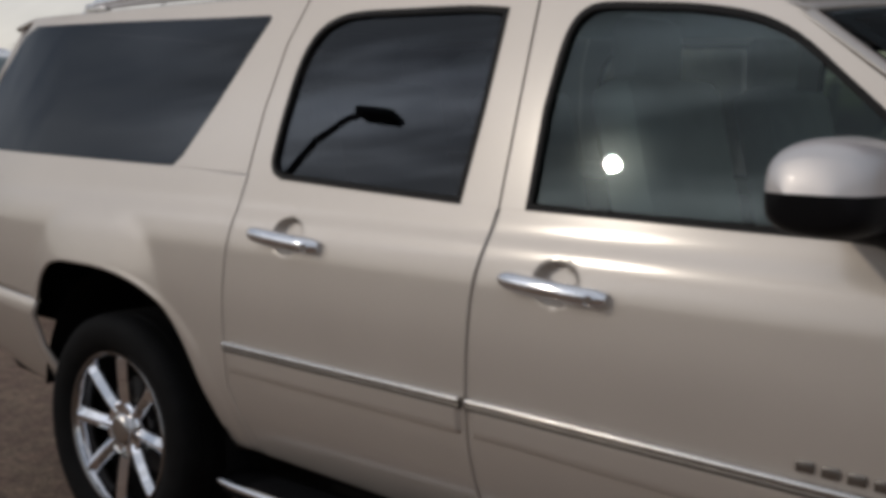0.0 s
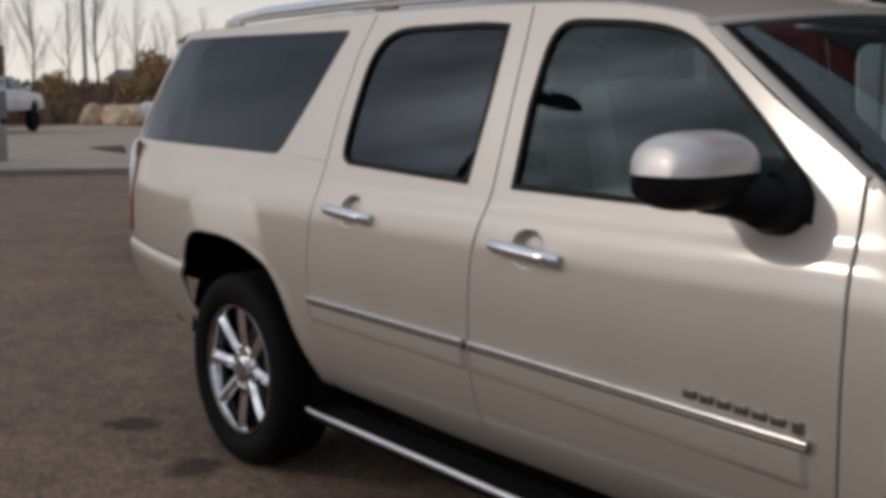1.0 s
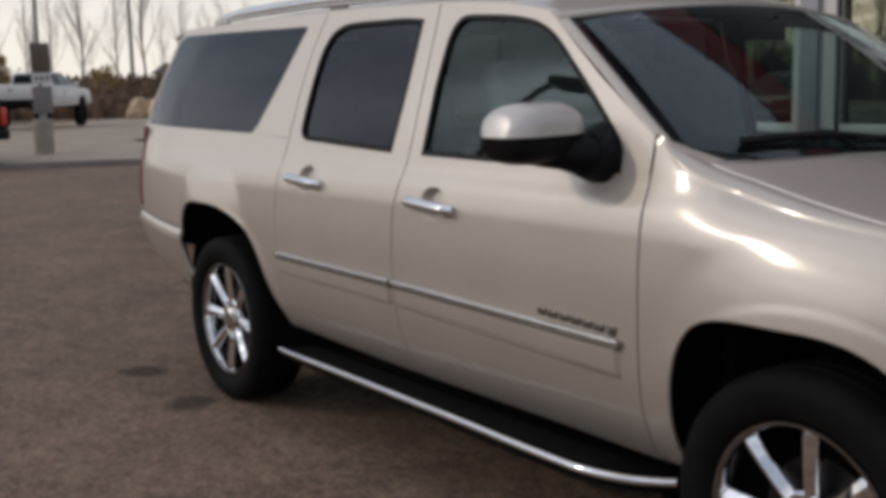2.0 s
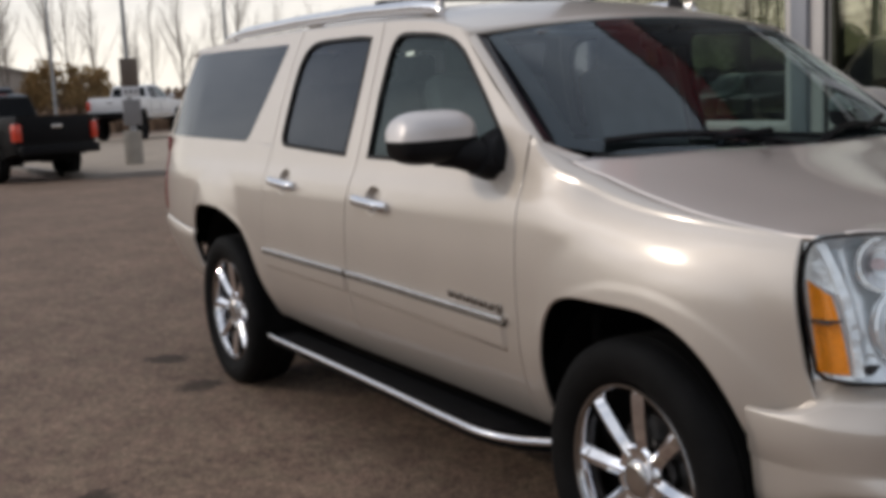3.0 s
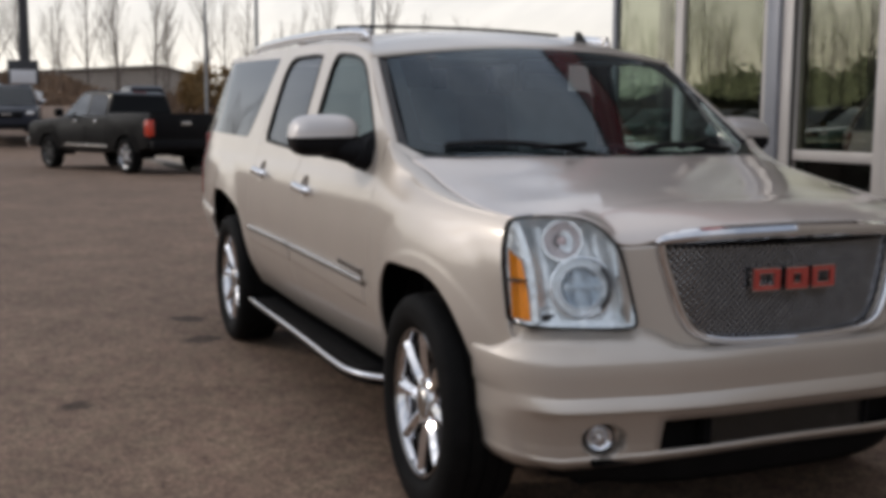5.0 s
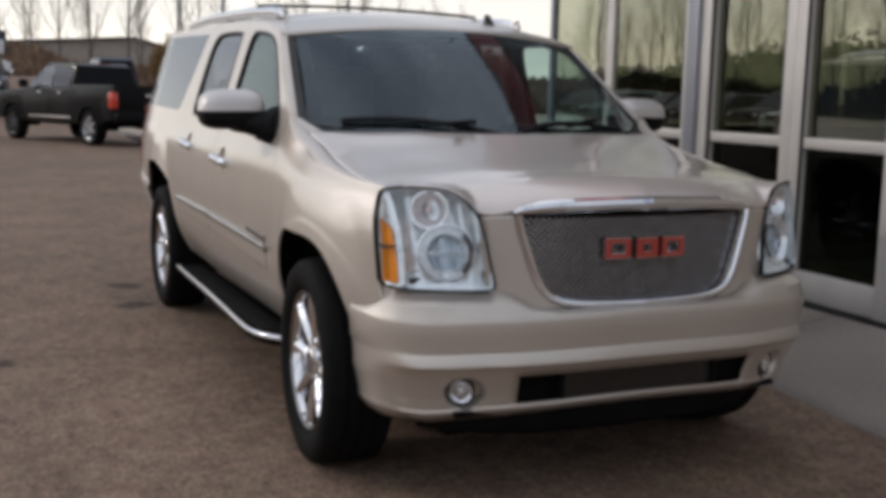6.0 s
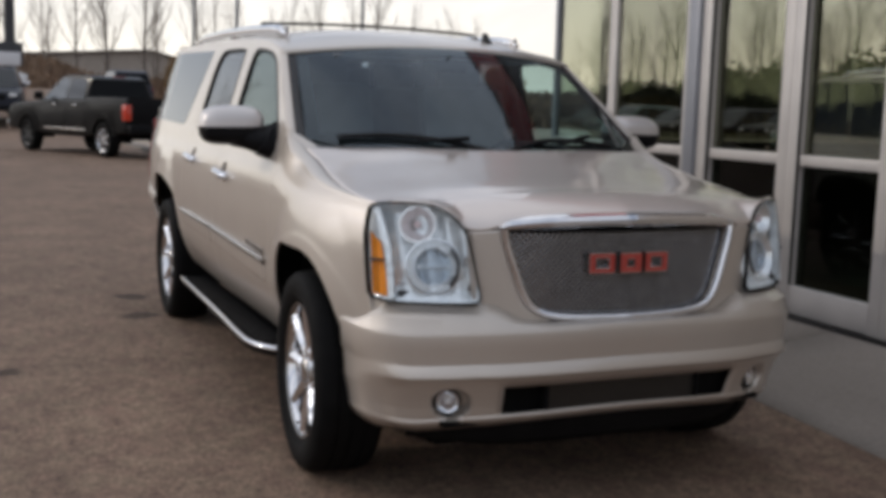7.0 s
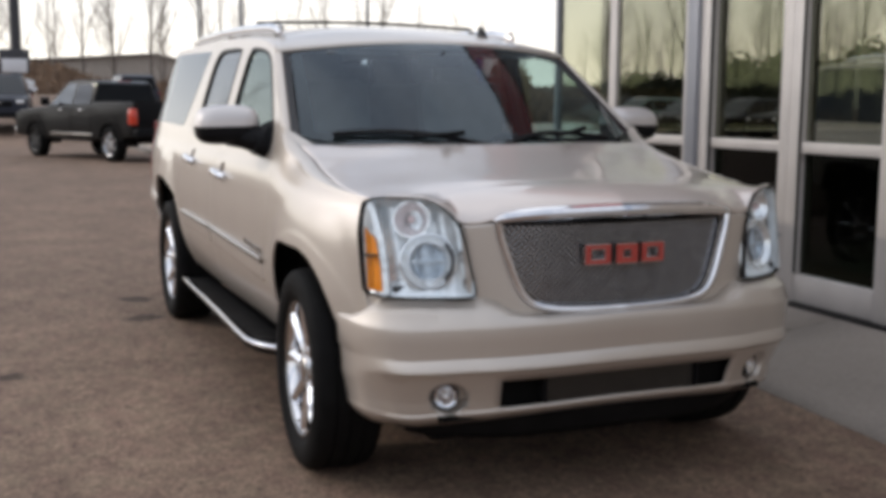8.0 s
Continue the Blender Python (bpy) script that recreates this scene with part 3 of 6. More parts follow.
def S(x, xs, ys):
    """A smooth curve through points that does not overshoot."""
    if x <= xs[0]:
        return ys[0]
    if x >= xs[-1]:
        return ys[-1]
    key = (xs, ys)
    if key not in SLOPES:
        h = [b - a for a, b in zip(xs, xs[1:])]
        d = [(b - a) / q for a, b, q in zip(ys, ys[1:], h)]
        m = [d[0]]
        for k in range(1, len(xs) - 1):
            m.append(0.0 if d[k - 1] * d[k] <= 0 else 3 * (h[k - 1] + h[k]) / ((2 * h[k] + h[k - 1]) / d[k - 1] + (h[k] + 2 * h[k - 1]) / d[k]))
        m.append(d[-1])
        SLOPES[key] = m
    m = SLOPES[key]
    k = next(i for i in range(len(xs) - 1) if x <= xs[i + 1])
    h = xs[k + 1] - xs[k]
    t = (x - xs[k]) / h
    return ys[k] * (1 + 2 * t) * (1 - t) ** 2 + m[k] * h * t * (1 - t) ** 2 + ys[k + 1] * t * t * (3 - 2 * t) + m[k + 1] * h * t * t * (t - 1)


def belt(x):
    return S(x, (-2.9, -1.4, -0.93, -0.2, 0.4, 1.13), (1.33, 1.30, 1.285, 1.25, 1.243, 1.225))


def hood_edge(x):
    return S(x, (1.06, 1.11, 1.19, 1.30, 1.43, 1.61, 1.85, 2.03, 2.22), (1.360, 1.336, 1.289, 1.246, 1.214, 1.176, 1.140, 1.122, 1.105))


def roof_edge(x):
    return S(x, (-2.67, -2.49, -1.2, -0.5, 0, 0.3, 0.52, 0.6), (1.80, 1.83, 1.825, 1.81, 1.79, 1.765, 1.725, 1.70))


def upper_w(z):
    return 0.92 - (z - 1.25) * 0.29


def arch_r(x, z, cx):
    return math.hypot((x - cx) * 0.93, z - AZ)


def wing_roll(x):
    """Share of the rolled top that the wing has at x."""
    return max(0.03, smooth01((2.16 - x) / 0.70) * smooth01((x - 1.08) / 0.16))


def wing_top(x, v):
    """The rolled top of the wing: y and z from its outer edge (v 0) to the bonnet gap (v 1)."""
    k, z0 = wing_roll(x), hood_edge(x) - 0.022 * wing_roll(x)
    a = v * math.pi / 2
    return side_w(x, z0) - 0.060 * k * (1 - math.cos(a)), z0 + 0.030 * k * math.sin(a)


BOWLS = ((0.115, 1.095), (-0.80, 1.13))


def side_w(x, z):
    """Half the width of the flank at x, z."""
    w = S(z, (0.30, 0.38, 0.42, 0.46, 0.52, 0.60, 0.68, 0.78, 0.92, 1.06, 1.16, 1.235, 1.32), (0.765, 0.835, 0.866, 0.893, 0.924, 0.952, 0.969, 0.978, 0.982, 0.975, 0.954, 0.924, 0.894))
    if x > 1.45:
        w *= 1 - 0.104 * ((x - 1.45) / 0.75) ** 2.2
    if x < -2.1:
        w -= 0.075 * ((-2.1 - x) / 0.8) ** 2
    for cx, mid, hw, ht, k in ((AX, 1.66, 0.49, 0.70, 0.027), (-AX, -1.755, 0.43, 0.775, 0.036)):
        far = ((abs(x - mid) / hw) ** 3.4 + (max(0.0, z - AZ) / ht) ** 3.4) ** (1 / 3.4)
        t = max(0.0, 1.0 - far)
        w += k * (t * t / 0.12 if t < 0.06 else min(t - 0.03, 0.30)) / 0.30 * smooth01((z - 0.30) / 0.25)
        w += (0.002 if cx > 0 else 0.004) * smooth01((0.565 - arch_r(x, z, cx)) / 0.03)
    if x > 1.06:
        k = max(0.0, (z - (hood_edge(x) - 0.20)) / 0.20)
        w -= 0.045 * min(k, 1.0) ** 2.2 * smooth01((x - 1.06) / 0.35)
    join = smooth01((z - 1.13) / 0.10) * smooth01((1.42 - x) / 0.30)
    if join:
        w += (upper_w(z) - w - 0.06 * max(0.0, (-2.2 - x) / 0.7) ** 2) * join
    for bx, bz in BOWLS:
        q = ((x - bx) / 0.066) ** 2 + ((z - bz) / 0.054) ** 2
        if q < 1:
            w -= 0.034 * smooth01((1 - q) * 1.5)
    return w


def arch_front(x):
    q = (x - 1.63) / 0.428
    q = max(-1.0, min(1.0, q))
    k = (1 - (-q) ** 5) ** 0.333 if q < 0 else (1 - q ** 2.6) ** 0.5
    return 0.405 + 0.490 * k


def arch_rear(x):
    q = max(-1.0, (x + 1.80) / 0.358) if x < -1.80 else min(1.0, (x + 1.80) / 0.64)
    k = (1 - (-q) ** 4) ** 0.333 if q < 0 else (1 - q ** 2.85) ** 0.5
    return 0.44 + 0.52 * k


def seam_front(z):
    return S(z, (0.40, 0.50, 0.78, 1.0, 1.15, 1.35), (1.095, 1.098, 1.112, 1.113, 1.108, 1.098))


def seam_mid(z):
    return S(z, (0.40, 0.54, 0.77, 1.0, 1.2, 1.26), (-0.115, -0.122, -0.131, -0.125, -0.095, -0.085))


def seam_rear(z):
    return S(z, (0.40, 0.50, 0.58, 0.66, 0.92, 1.22, 1.29), (-0.985, -1.005, -1.035, -1.058, -1.062, -1.04, -1.03))


def sill(x):
    return S(x, (-1.15, -0.2, 0.55, 1.2), (0.442, 0.414, 0.412, 0.403))


GAP = 0.0035

W1 = [(-0.008, 1.252), (-0.012, 1.49), (0.002, 1.62), (0.018, 1.685), (0.05, 1.724), (0.103, 1.739), (0.23, 1.732), (0.357, 1.72), (0.483, 1.695), (0.587, 1.647), (0.698, 1.560),
      (0.801, 1.476), (0.902, 1.388), (0.960, 1.333), (0.985, 1.295), (0.992, 1.236), (0.785, 1.2405), (0.40, 1.2455)]
W2 = [(-0.206, 1.254), (-0.185, 1.50), (-0.172, 1.742), (-0.30, 1.754), (-0.48, 1.758), (-0.68, 1.760), (-0.775, 1.750), (-0.84, 1.722), (-0.885, 1.672), (-0.912, 1.60), (-0.93, 1.48),
      (-0.938, 1.37), (-0.934, 1.325), (-0.915, 1.297), (-0.88, 1.284), (-0.55, 1.2685)]
WQ = [(-1.405, 1.304), (-1.365, 1.335), (-1.25, 1.495), (-1.115, 1.70), (-1.075, 1.757), (-1.085, 1.768), (-1.30, 1.772), (-1.90, 1.787), (-2.47, 1.797), (-2.555, 1.762), (-2.68, 1.62), (-2.772, 1.455), (-2.840, 1.326), (-2.30, 1.3170), (-1.47, 1.3035)]

def eased(pts, n=4):
    """A smooth curve through a run of 2D points."""
    out_ = []
    for k in range(len(pts) - 1):
        p0, p1, p2, p3 = pts[max(k - 1, 0)], pts[k], pts[k + 1], pts[min(k + 2, len(pts) - 1)]
        for j in range(n):
            t = j / n
            out_.append(tuple(0.5 * (2 * b + (c - a) * t + (2 * a - 5 * b + 4 * c - d) * t * t + (3 * b - a - 3 * c + d) * t ** 3) for a, b, c, d in zip(p0, p1, p2, p3)))
    return out_ + [pts[-1]]


RUN1, RUN2 = [W1[0]] + eased(W1[1:15]), W2[:2] + eased(W2[2:14])
W1, W2 = RUN1 + W1[15:], RUN2 + W2[14:]

for s in (-1, 1):
    out = (0, s, 0)

    def flank(x, z, d=0.0, s=s):
        return (x, s * (side_w(x, z) + d), z)

    def up_at(x, z, d=0.0, s=s):
        taper = 0.06 * max(0.0, (-2.2 - x) / 0.7) ** 2
        return (x, s * (upper_w(z) - taper + d), z)

    # front wing
    WX = [1.10, 1.1025, 1.108, 1.12, 1.14, 1.17, 1.20] + [1.2015 + 0.8365 * (0.5 - 0.5 * math.cos(math.pi * k / 79)) for k in range(80)] + list(np.linspace(2.045, 2.205, 14))

    def wing(u, v):
        x0 = WX[round(u * (len(WX) - 1))]
        lo = sill(x0) if x0 < 1.2005 else (max(arch_front(x0), 0.405) if x0 < 2.04 else 0.62)
        if 1.98 < x0 < 2.04:
            lo = max(lo, 0.62)
        hi = hood_edge(max(x0, 1.10)) - 0.022 * wing_roll(max(x0, 1.10))
        z = lo + (hi - lo) * min(1.0, v * 53 / 44)
        if x0 < 1.3:
            x0 = x0 + (seam_front(z) + GAP - 1.10) * (1.3 - x0) / 0.2
        if x0 > 2.04:
            x0 = 2.04 + (x0 - 2.04) / 0.165 * (2.178 - 0.16 * max(0.0, z - 0.80) + 0.35 * max(0.0, 0.80 - z) - 2.04)
        if v * 53 > 44.01:
            y, z = wing_top(max(1.10, x0), (v * 53 - 44) / 9)
            return (x0, s * y, z)
        return flank(x0, z)

    part("front_wing", grid(wing, len(WX) - 1, 53, outward=out), PAINT, suv, thick=0.012)

    # doors
    def door_low(xa, xb):
        def fn(u, v):
            xm = xa(0.9) + (xb(0.9) - xa(0.9)) * u
            z = sill(xm) + (belt(xm) + 0.012 - sill(xm)) * v
            x = xa(z) + GAP + (xb(z) - xa(z) - 2 * GAP) * u
            return flank(x, z)
        return fn

    fdoor = part("front_door", grid(door_low(seam_mid, seam_front), 220, 130, outward=out), PAINT, suv, thick=0.012)
    rdoor = part("rear_door", grid(door_low(seam_rear, seam_mid), 170, 130, outward=out), PAINT, suv, thick=0.012)
    # window frames of the doors
    A_LOW, A_TOP = (1.092, 1.342), (0.535, 1.722)
    outl = [(-0.0825, 1.251), (-0.0825, 1.50), (-0.080, roof_edge(-0.08) - 0.002), (0.1, roof_edge(0.1) - 0.002), (0.3, roof_edge(0.3) - 0.002), A_TOP, (0.82, 1.516), A_LOW, (1.1005, 1.219)]
    part("door_frame", fill([up_at(*p, 0.001) for p in outl + [(0.99, 1.226)] + RUN1[::-1]], out), PAINT, fdoor, "", 0, 0.012)
    outl = [(-0.0895, 1.2525), (-0.0895, 1.50), (-0.087, roof_edge(-0.08) - 0.002), (-0.5, roof_edge(-0.5) - 0.002), (-0.912, roof_edge(-0.9) - 0.002), (-0.975, 1.68), (-1.015, 1.48), (-1.027, 1.29), (-0.95, 1.2865), (-0.885, 1.2835)]
    part("door_frame", fill([up_at(*p, 0.001) for p in outl + RUN2[::-1]], out), PAINT, rdoor, "", 0, 0.012)
    for win, door, glass, lab in ((W1, fdoor, GLASS_FRONT, "green-tinted side window"), (W2, rdoor, GLASS_DARK, "dark privacy glass side window")):
        core = shrink(win, 0.016)
        part("window", fill([up_at(x, z, -0.010) for x, z in core], out), glass, door, lab, 0)
        b_ = ring_between(win, core, lambda x, z: up_at(x, z, 0.003))
        part("window_seal", face_out(b_, out), SEAL, door, "black rubber window seal", 0, 0.018)
    # rear quarter
    QX = [-1.06, -1.0625, -1.068, -1.0752] + [-1.0755 - 1.081 * (0.5 - 0.5 * math.cos(math.pi * k / 89)) for k in range(90)] + list(np.linspace(-2.165, -2.885, 40))

    def quarter(u, v):
        x0 = QX[round(u * (len(QX) - 1))]
        lo = max(arch_rear(x0), 0.79 if x0 < -2.0 else 0.44) if x0 > -2.157 else S(x0, (-2.95, -2.30, -2.157), (0.838, 0.812, 0.80))
        hi = belt(x0) + 0.010
        z = lo + (hi - lo) * v
        if x0 > -1.3:
            x0 = x0 + (seam_rear(z) - GAP + 1.06) * (x0 + 1.3) / 0.24
        return flank(x0, z)

    qp = part("quarter_panel", grid(quarter, len(QX) - 1, 44, outward=out), PAINT, suv, thick=0.012)
    outl = [(-1.034, 1.2935), (-1.022, 1.48), (-0.982, 1.68), (-0.919, roof_edge(-0.9) - 0.002), (-1.5, roof_edge(-1.5) - 0.002), (-2.0, roof_edge(-2.0) - 0.002), (-2.50, roof_edge(-2.48) - 0.002), (-2.635, 1.70), (-2.782, 1.46), (-2.858, 1.3255)]
    part("roof_pillar", fill([up_at(*p, 0.001) for p in outl + WQ[12::-1]], out), PAINT, qp, "", 0, 0.012)
    WQ_REAR, WQ_FRONT, WQ_LOW, WQ_TOP = WQ[8:13][::-1], WQ[:6], WQ[12:] + WQ[:1], WQ[8:4:-1]

    def quarter_glass(u, v):
        z = 1.30 + 0.50 * v
        x0, x1 = I(z, [p[1] for p in WQ_REAR], [p[0] for p in WQ_REAR]), I(z, [p[1] for p in WQ_FRONT], [p[0] for p in WQ_FRONT])
        x = x0 + (x1 - x0) * u
        lo, hi = I(x, [p[0] for p in WQ_LOW], [p[1] for p in WQ_LOW]), I(x, [p[0] for p in WQ_TOP], [p[1] for p in WQ_TOP])
        return up_at(x, min(max(z, lo), hi), 0.002)

    part("window", grid(quarter_glass, 40, 40, outward=out), GLASS_REAR, qp, "dark privacy glass quarter window", 60)
    # windscreen pillar
    def a_pillar(u, v):
        z0, z1 = (1.722, 1.342)
        a = Vector(up_at(A_TOP[0] + (A_LOW[0] - A_TOP[0]) * v, z0 + (z1 - z0) * v))
        b = Vector((0.595 + (1.143 - 0.595) * v, s * (0.722 + (0.822 - 0.722) * v), 1.703 + (1.312 - 1.703) * v))
        p = a.lerp(b, u)
        p += Vector((0.35, s * 0.8, 0.3)).normalized() * 0.014 * math.sin(math.pi * u)
        return p

    part("windscreen_pillar", grid(lambda u, v: a_pillar(0.60 * u, v), 8, 14, outward=(0.4, s, 0.2)), PAINT, suv, thick=0.012)
    part("screen_edge", grid(lambda u, v: a_pillar(0.60 + 0.40 * u, v) - Vector((0.35, s * 0.8, 0.3)).normalized() * 0.006, 5, 14, outward=(0.4, s, 0.2)), SCREEN_EDGE, suv, "black border of the windscreen")
    # cowl corner between pillar, wing and bonnet
    def cowl_corner(u, v):
        xo = 1.100 + (1.252 - 1.100) * u
        y, z = wing_top(xo, 1.0)
        o = Vector((xo, s * (y + 0.001), z - 0.0005))
        t_ = (0.0, 0.35, 0.7, 1.0)
        i_ = Vector((S(u, t_, (1.090, 1.126, 1.190, 1.258)), s * S(u, t_, (0.893, 0.857, 0.822, 0.798)), S(u, t_, (1.344, 1.328, 1.300, 1.278))))
        p = o.lerp(i_, v)
        p.z += 0.004 * math.sin(math.pi * v) * (1 - u)
        return p

    part("cowl_corner", grid(cowl_corner, 14, 8, outward=(0.1, 0.3 * s, 1)), PAINT, suv)
    # handles
    for door, bx, bz in ((fdoor, *BOWLS[0]), (rdoor, *BOWLS[1])):
        y0 = side_w(bx + 0.1, bz) + 0.026
        pts, rad = [], []
        for k in range(15):
            t = k / 14
            x = bx - 0.142 + 0.284 * t
            z = bz - 0.006 - 0.018 * (t - 0.3)
            pts.append((x, s * (y0 - 0.016 * (2 * t - 1) ** 4), z))
            rad.append(0.0225 * (1 - 0.35 * abs(2 * t - 1) ** 14))
        h = part("door_handle", tube(pts, rad, 12), CHROME, door, "chrome pull handle")
        part("lock_cap", lathe([(0.0, 0), (0.011, 0), (0.012, -0.004)], 16, Matrix.Translation((bx + 0.118, s * (y0 + 0.016), bz - 0.02)) @ Matrix.Diagonal((1, -s, 1, 1))), DULL_CHROME, h)
    # flank moulding with chrome top strip
    for door, xa, xb in ((fdoor, -0.118, 1.045), (rdoor, -1.048, -0.142)):
        def mould(u, v, xa=xa, xb=xb):
            x = xa + (xb - xa) * u
            zt, zb = I(x, (-1.05, 0, 1.05), (0.788, 0.781, 0.762)), I(x, (-1.05, 0, 1.05), (0.702, 0.688, 0.648))
            e = 0.0 if v in (0, 1) or u in (0, 1) else 0.013
            z = zb + (zt - zb) * v
            return flank(x, z, e * min(1, 4 * min(v, 1 - v) + 0.4) if e else -0.004)

        mo = part("flank_moulding", grid(mould, 60, 10, outward=out), PAINT, door)
        pts = [(xa + (xb - xa) * k / 24, I(xa + (xb - xa) * k / 24, (-1.05, 0, 1.05), (0.790, 0.783, 0.764))) for k in range(25)]
        bm = bmesh.new()
        add_tube(bm, [flank(x, z, 0.0115) for x, z in pts], 0.0095, 12)
        part("chrome_strip", bm, DULL_CHROME, mo, "chrome strip", 60)
        # added dark tube: the strip's shaded underside put into colour
        bm = bmesh.new()
        add_tube(bm, [flank(x, z - 0.0145, 0.0095) for x, z in pts], 0.0085, 10)
        part("strip_shade", bm, STRIP_SHADE, mo, "dark line for the shade and ground reflection under the chrome strip", 60)
    # badge of plain bars on the front door
    for k in range(7):
        x = 0.715 + k * 0.050
        w_, h_ = (0.036, 0.022) if k < 6 else (0.026, 0.030)
        part("badge_bar", box(flank(x, 0.806 - 0.002 * k, 0.004), (w_, 0.008, h_), 0.002), BADGE, fdoor, "dark metal badge bar")

    # mirror
    mir = part("door_mirror", tube([(0.93, s * 0.895, 1.285), (0.88, s * 0.945, 1.280), (0.835, s * 1.01, 1.295), (0.80, s * 1.07, 1.302)], [0.068, 0.060, 0.050, 0.046], 18), BLACK, suv, "black-based door mirror with silver cap")
    sail = rounded([(0.80, 1.232), (0.895, 1.392), (0.940, 1.360), (0.982, 1.30), (0.984, 1.24), (0.945, 1.200), (0.865, 1.196)], 2)
    bm = bmesh.new()
    a_ = [bm.verts.new((x, s * (0.905 - (z - 1.25) * 0.2), z)) for x, z in sail]
    b_ = [bm.verts.new((x + (0.905 - x) * 0.25, s * (0.975 - (z - 1.25) * 0.2), z + (1.285 - z) * 0.3)) for x, z in sail]
    for k in range(len(sail)):
        bm.faces.new((a_[k], a_[(k + 1) % len(sail)], b_[(k + 1) % len(sail)], b_[k]))
    bm.faces.new(b_)
    bmesh.ops.recalc_face_normals(bm, faces=bm.faces)
    part("mirror_foot", face_out(bm, (0, s, 0)), BLACK, mir)

    def mirror_shell(lower):
        def fn(u, v):
            a = math.pi * (u if not lower else 1 + u)
            yy = 0.928 + 0.288 * v
            k = max(0.0, 1 - abs(2 * v - 1) ** 3.6) ** 0.5
            rx, rz = 0.105 * (0.42 + 0.58 * k), (0.094 if not lower else 0.084) * k ** 0.6
            cz = 1.350 - 0.006 * v
            x = 0.785 + rx * math.cos(a)
            z = cz + rz * (abs(math.sin(a)) ** (0.62 if not lower else 0.48)) * (1 if not lower else -1)
            return (x, s * yy, z)
        return fn

    part("mirror_cap", grid(mirror_shell(False), 20, 30, outward=(0, 0, 1)), CAP, mir, "silver mirror cap")
    part("mirror_housing", grid(mirror_shell(True), 20, 30, outward=(0, 0, -1)), BLACK, mir)
    part("mirror_glass", box((0.714, s * 1.07, 1.345), (0.006, 0.20, 0.13), 0.002), CHROME, mir)

    # running board with chrome edge
    edge_pts = [(-1.13, 0.925), (-1.10, 0.962), (-1.03, 0.980), (-0.2, 0.998), (0.3, 1.010), (0.7, 1.024), (0.88, 1.026), (0.99, 1.012), (1.08, 0.980), (1.15, 0.93), (1.185, 0.895)]
    def board_z(x):
        return I(x, (-1.13, 1.2), (0.355, 0.372))
    outl = [(x, s * w, board_z(x)) for x, w in edge_pts] + [(1.185, s * 0.80, 0.372), (-1.13, s * 0.80, 0.355)]
    bo = part("running_board", prism(outl, (0, 0, -0.034), 0.006), STEP, suv, "black ribbed running board with chrome edge")
    bm = bmesh.new()
    rail = [(S(q, tuple(range(11)), tuple(p[0] for p in edge_pts)), S(q, tuple(range(11)), tuple(p[1] for p in edge_pts))) for q in np.linspace(0, 10, 61)]
    add_tube(bm, [(x, s * (w + 0.002), board_z(x) + 0.003) for x, w in rail], 0.0125, 10)
    part("chrome_edge", bm, CHROME, bo, "chrome edge strip", 40)
    for k in range(9):
        part("tread_rib", box((-0.02, s * (0.86 + 0.014 * k), 0.368), (1.9, 0.005, 0.006)), BLACK, bo)

    # inner panel, wheel housings
    def lining(u, v):
        x = -2.7 + 4.9 * u
        z = 0.42 + (min(belt(x), hood_edge(max(x, 1.06))) - 0.05 - 0.42) * v
        return (x, s * (side_w(x, z) - 0.07), z)

    part("inner_panel", grid(lining, 60, 6, keep=lambda u, v: abs(abs(-2.7 + 4.9 * u) - AX) > 0.60 or v > 0.80, outward=out), SHADE, suv)
    for cx in (AX, -AX):
        def housing(u, v, cx=cx):
            a = math.pi * (-0.08 + (1.16 if cx > 0 else 1.06) * u)
            return (cx + 0.53 * math.cos(a), s * (0.56 + (0.365 if cx < 0 else 0.30) * v), AZ + 0.03 + 0.53 * math.sin(a))
        part("wheel_housing", grid(housing, 26, 2), SHADE, suv)
        part("wheel_housing_wall", box((cx, s * 0.57, 0.70), (1.1, 0.02, 0.56)), SHADE, suv)

    # tail lamp and rear bumper corner
    def tail(u, v):
        z = 0.87 + 0.44 * v
        a = u * 1.2
        w = side_w(-2.80, min(z, 1.22)) - 0.01
        return (-2.835 - 0.085 * math.sin(a) - 0.0, s * (w + 0.012 - 0.10 * (1 - math.cos(a))), z)
    part("tail_lamp", grid(tail, 8, 10, outward=(-1, s, 0)), RED_LENS, suv, "tall red tail lamp", thick=0.02)
    # roof rail
    rail_pts = [(-2.30, 1.853), (-2.2, 1.885), (-1.9, 1.897), (-1.2, 1.895), (-0.5, 1.880), (0.0, 1.857), (0.16, 1.842), (0.21, 1.822)]
    rl = part("roof_rail", tube([(x, s * I(x, (-2.3, 0.21), (0.655, 0.665)), z - 0.012) for x, z in rail_pts], [0.012, 0.022, 0.029, 0.029, 0.029, 0.028, 0.024, 0.014], 14), CHROME, suv, "chrome roof rail")
    for x in (-2.2, -1.0, 0.13):
        part("rail_foot", box((x, s * 0.66, I(x, (-2.3, -1.0, 0.2), (1.85, 1.868, 1.828))), (0.14, 0.032, 0.05), 0.01), DULL_CHROME, rl)

# roof
def roof_mid(x):
    return S(x, (-2.69, -2.52, -2.0, -1.2, -0.4, 0.0, 0.3, 0.5, 0.64, 0.705), (1.815, 1.86, 1.893, 1.902, 1.893, 1.872, 1.843, 1.807, 1.771, 1.748))


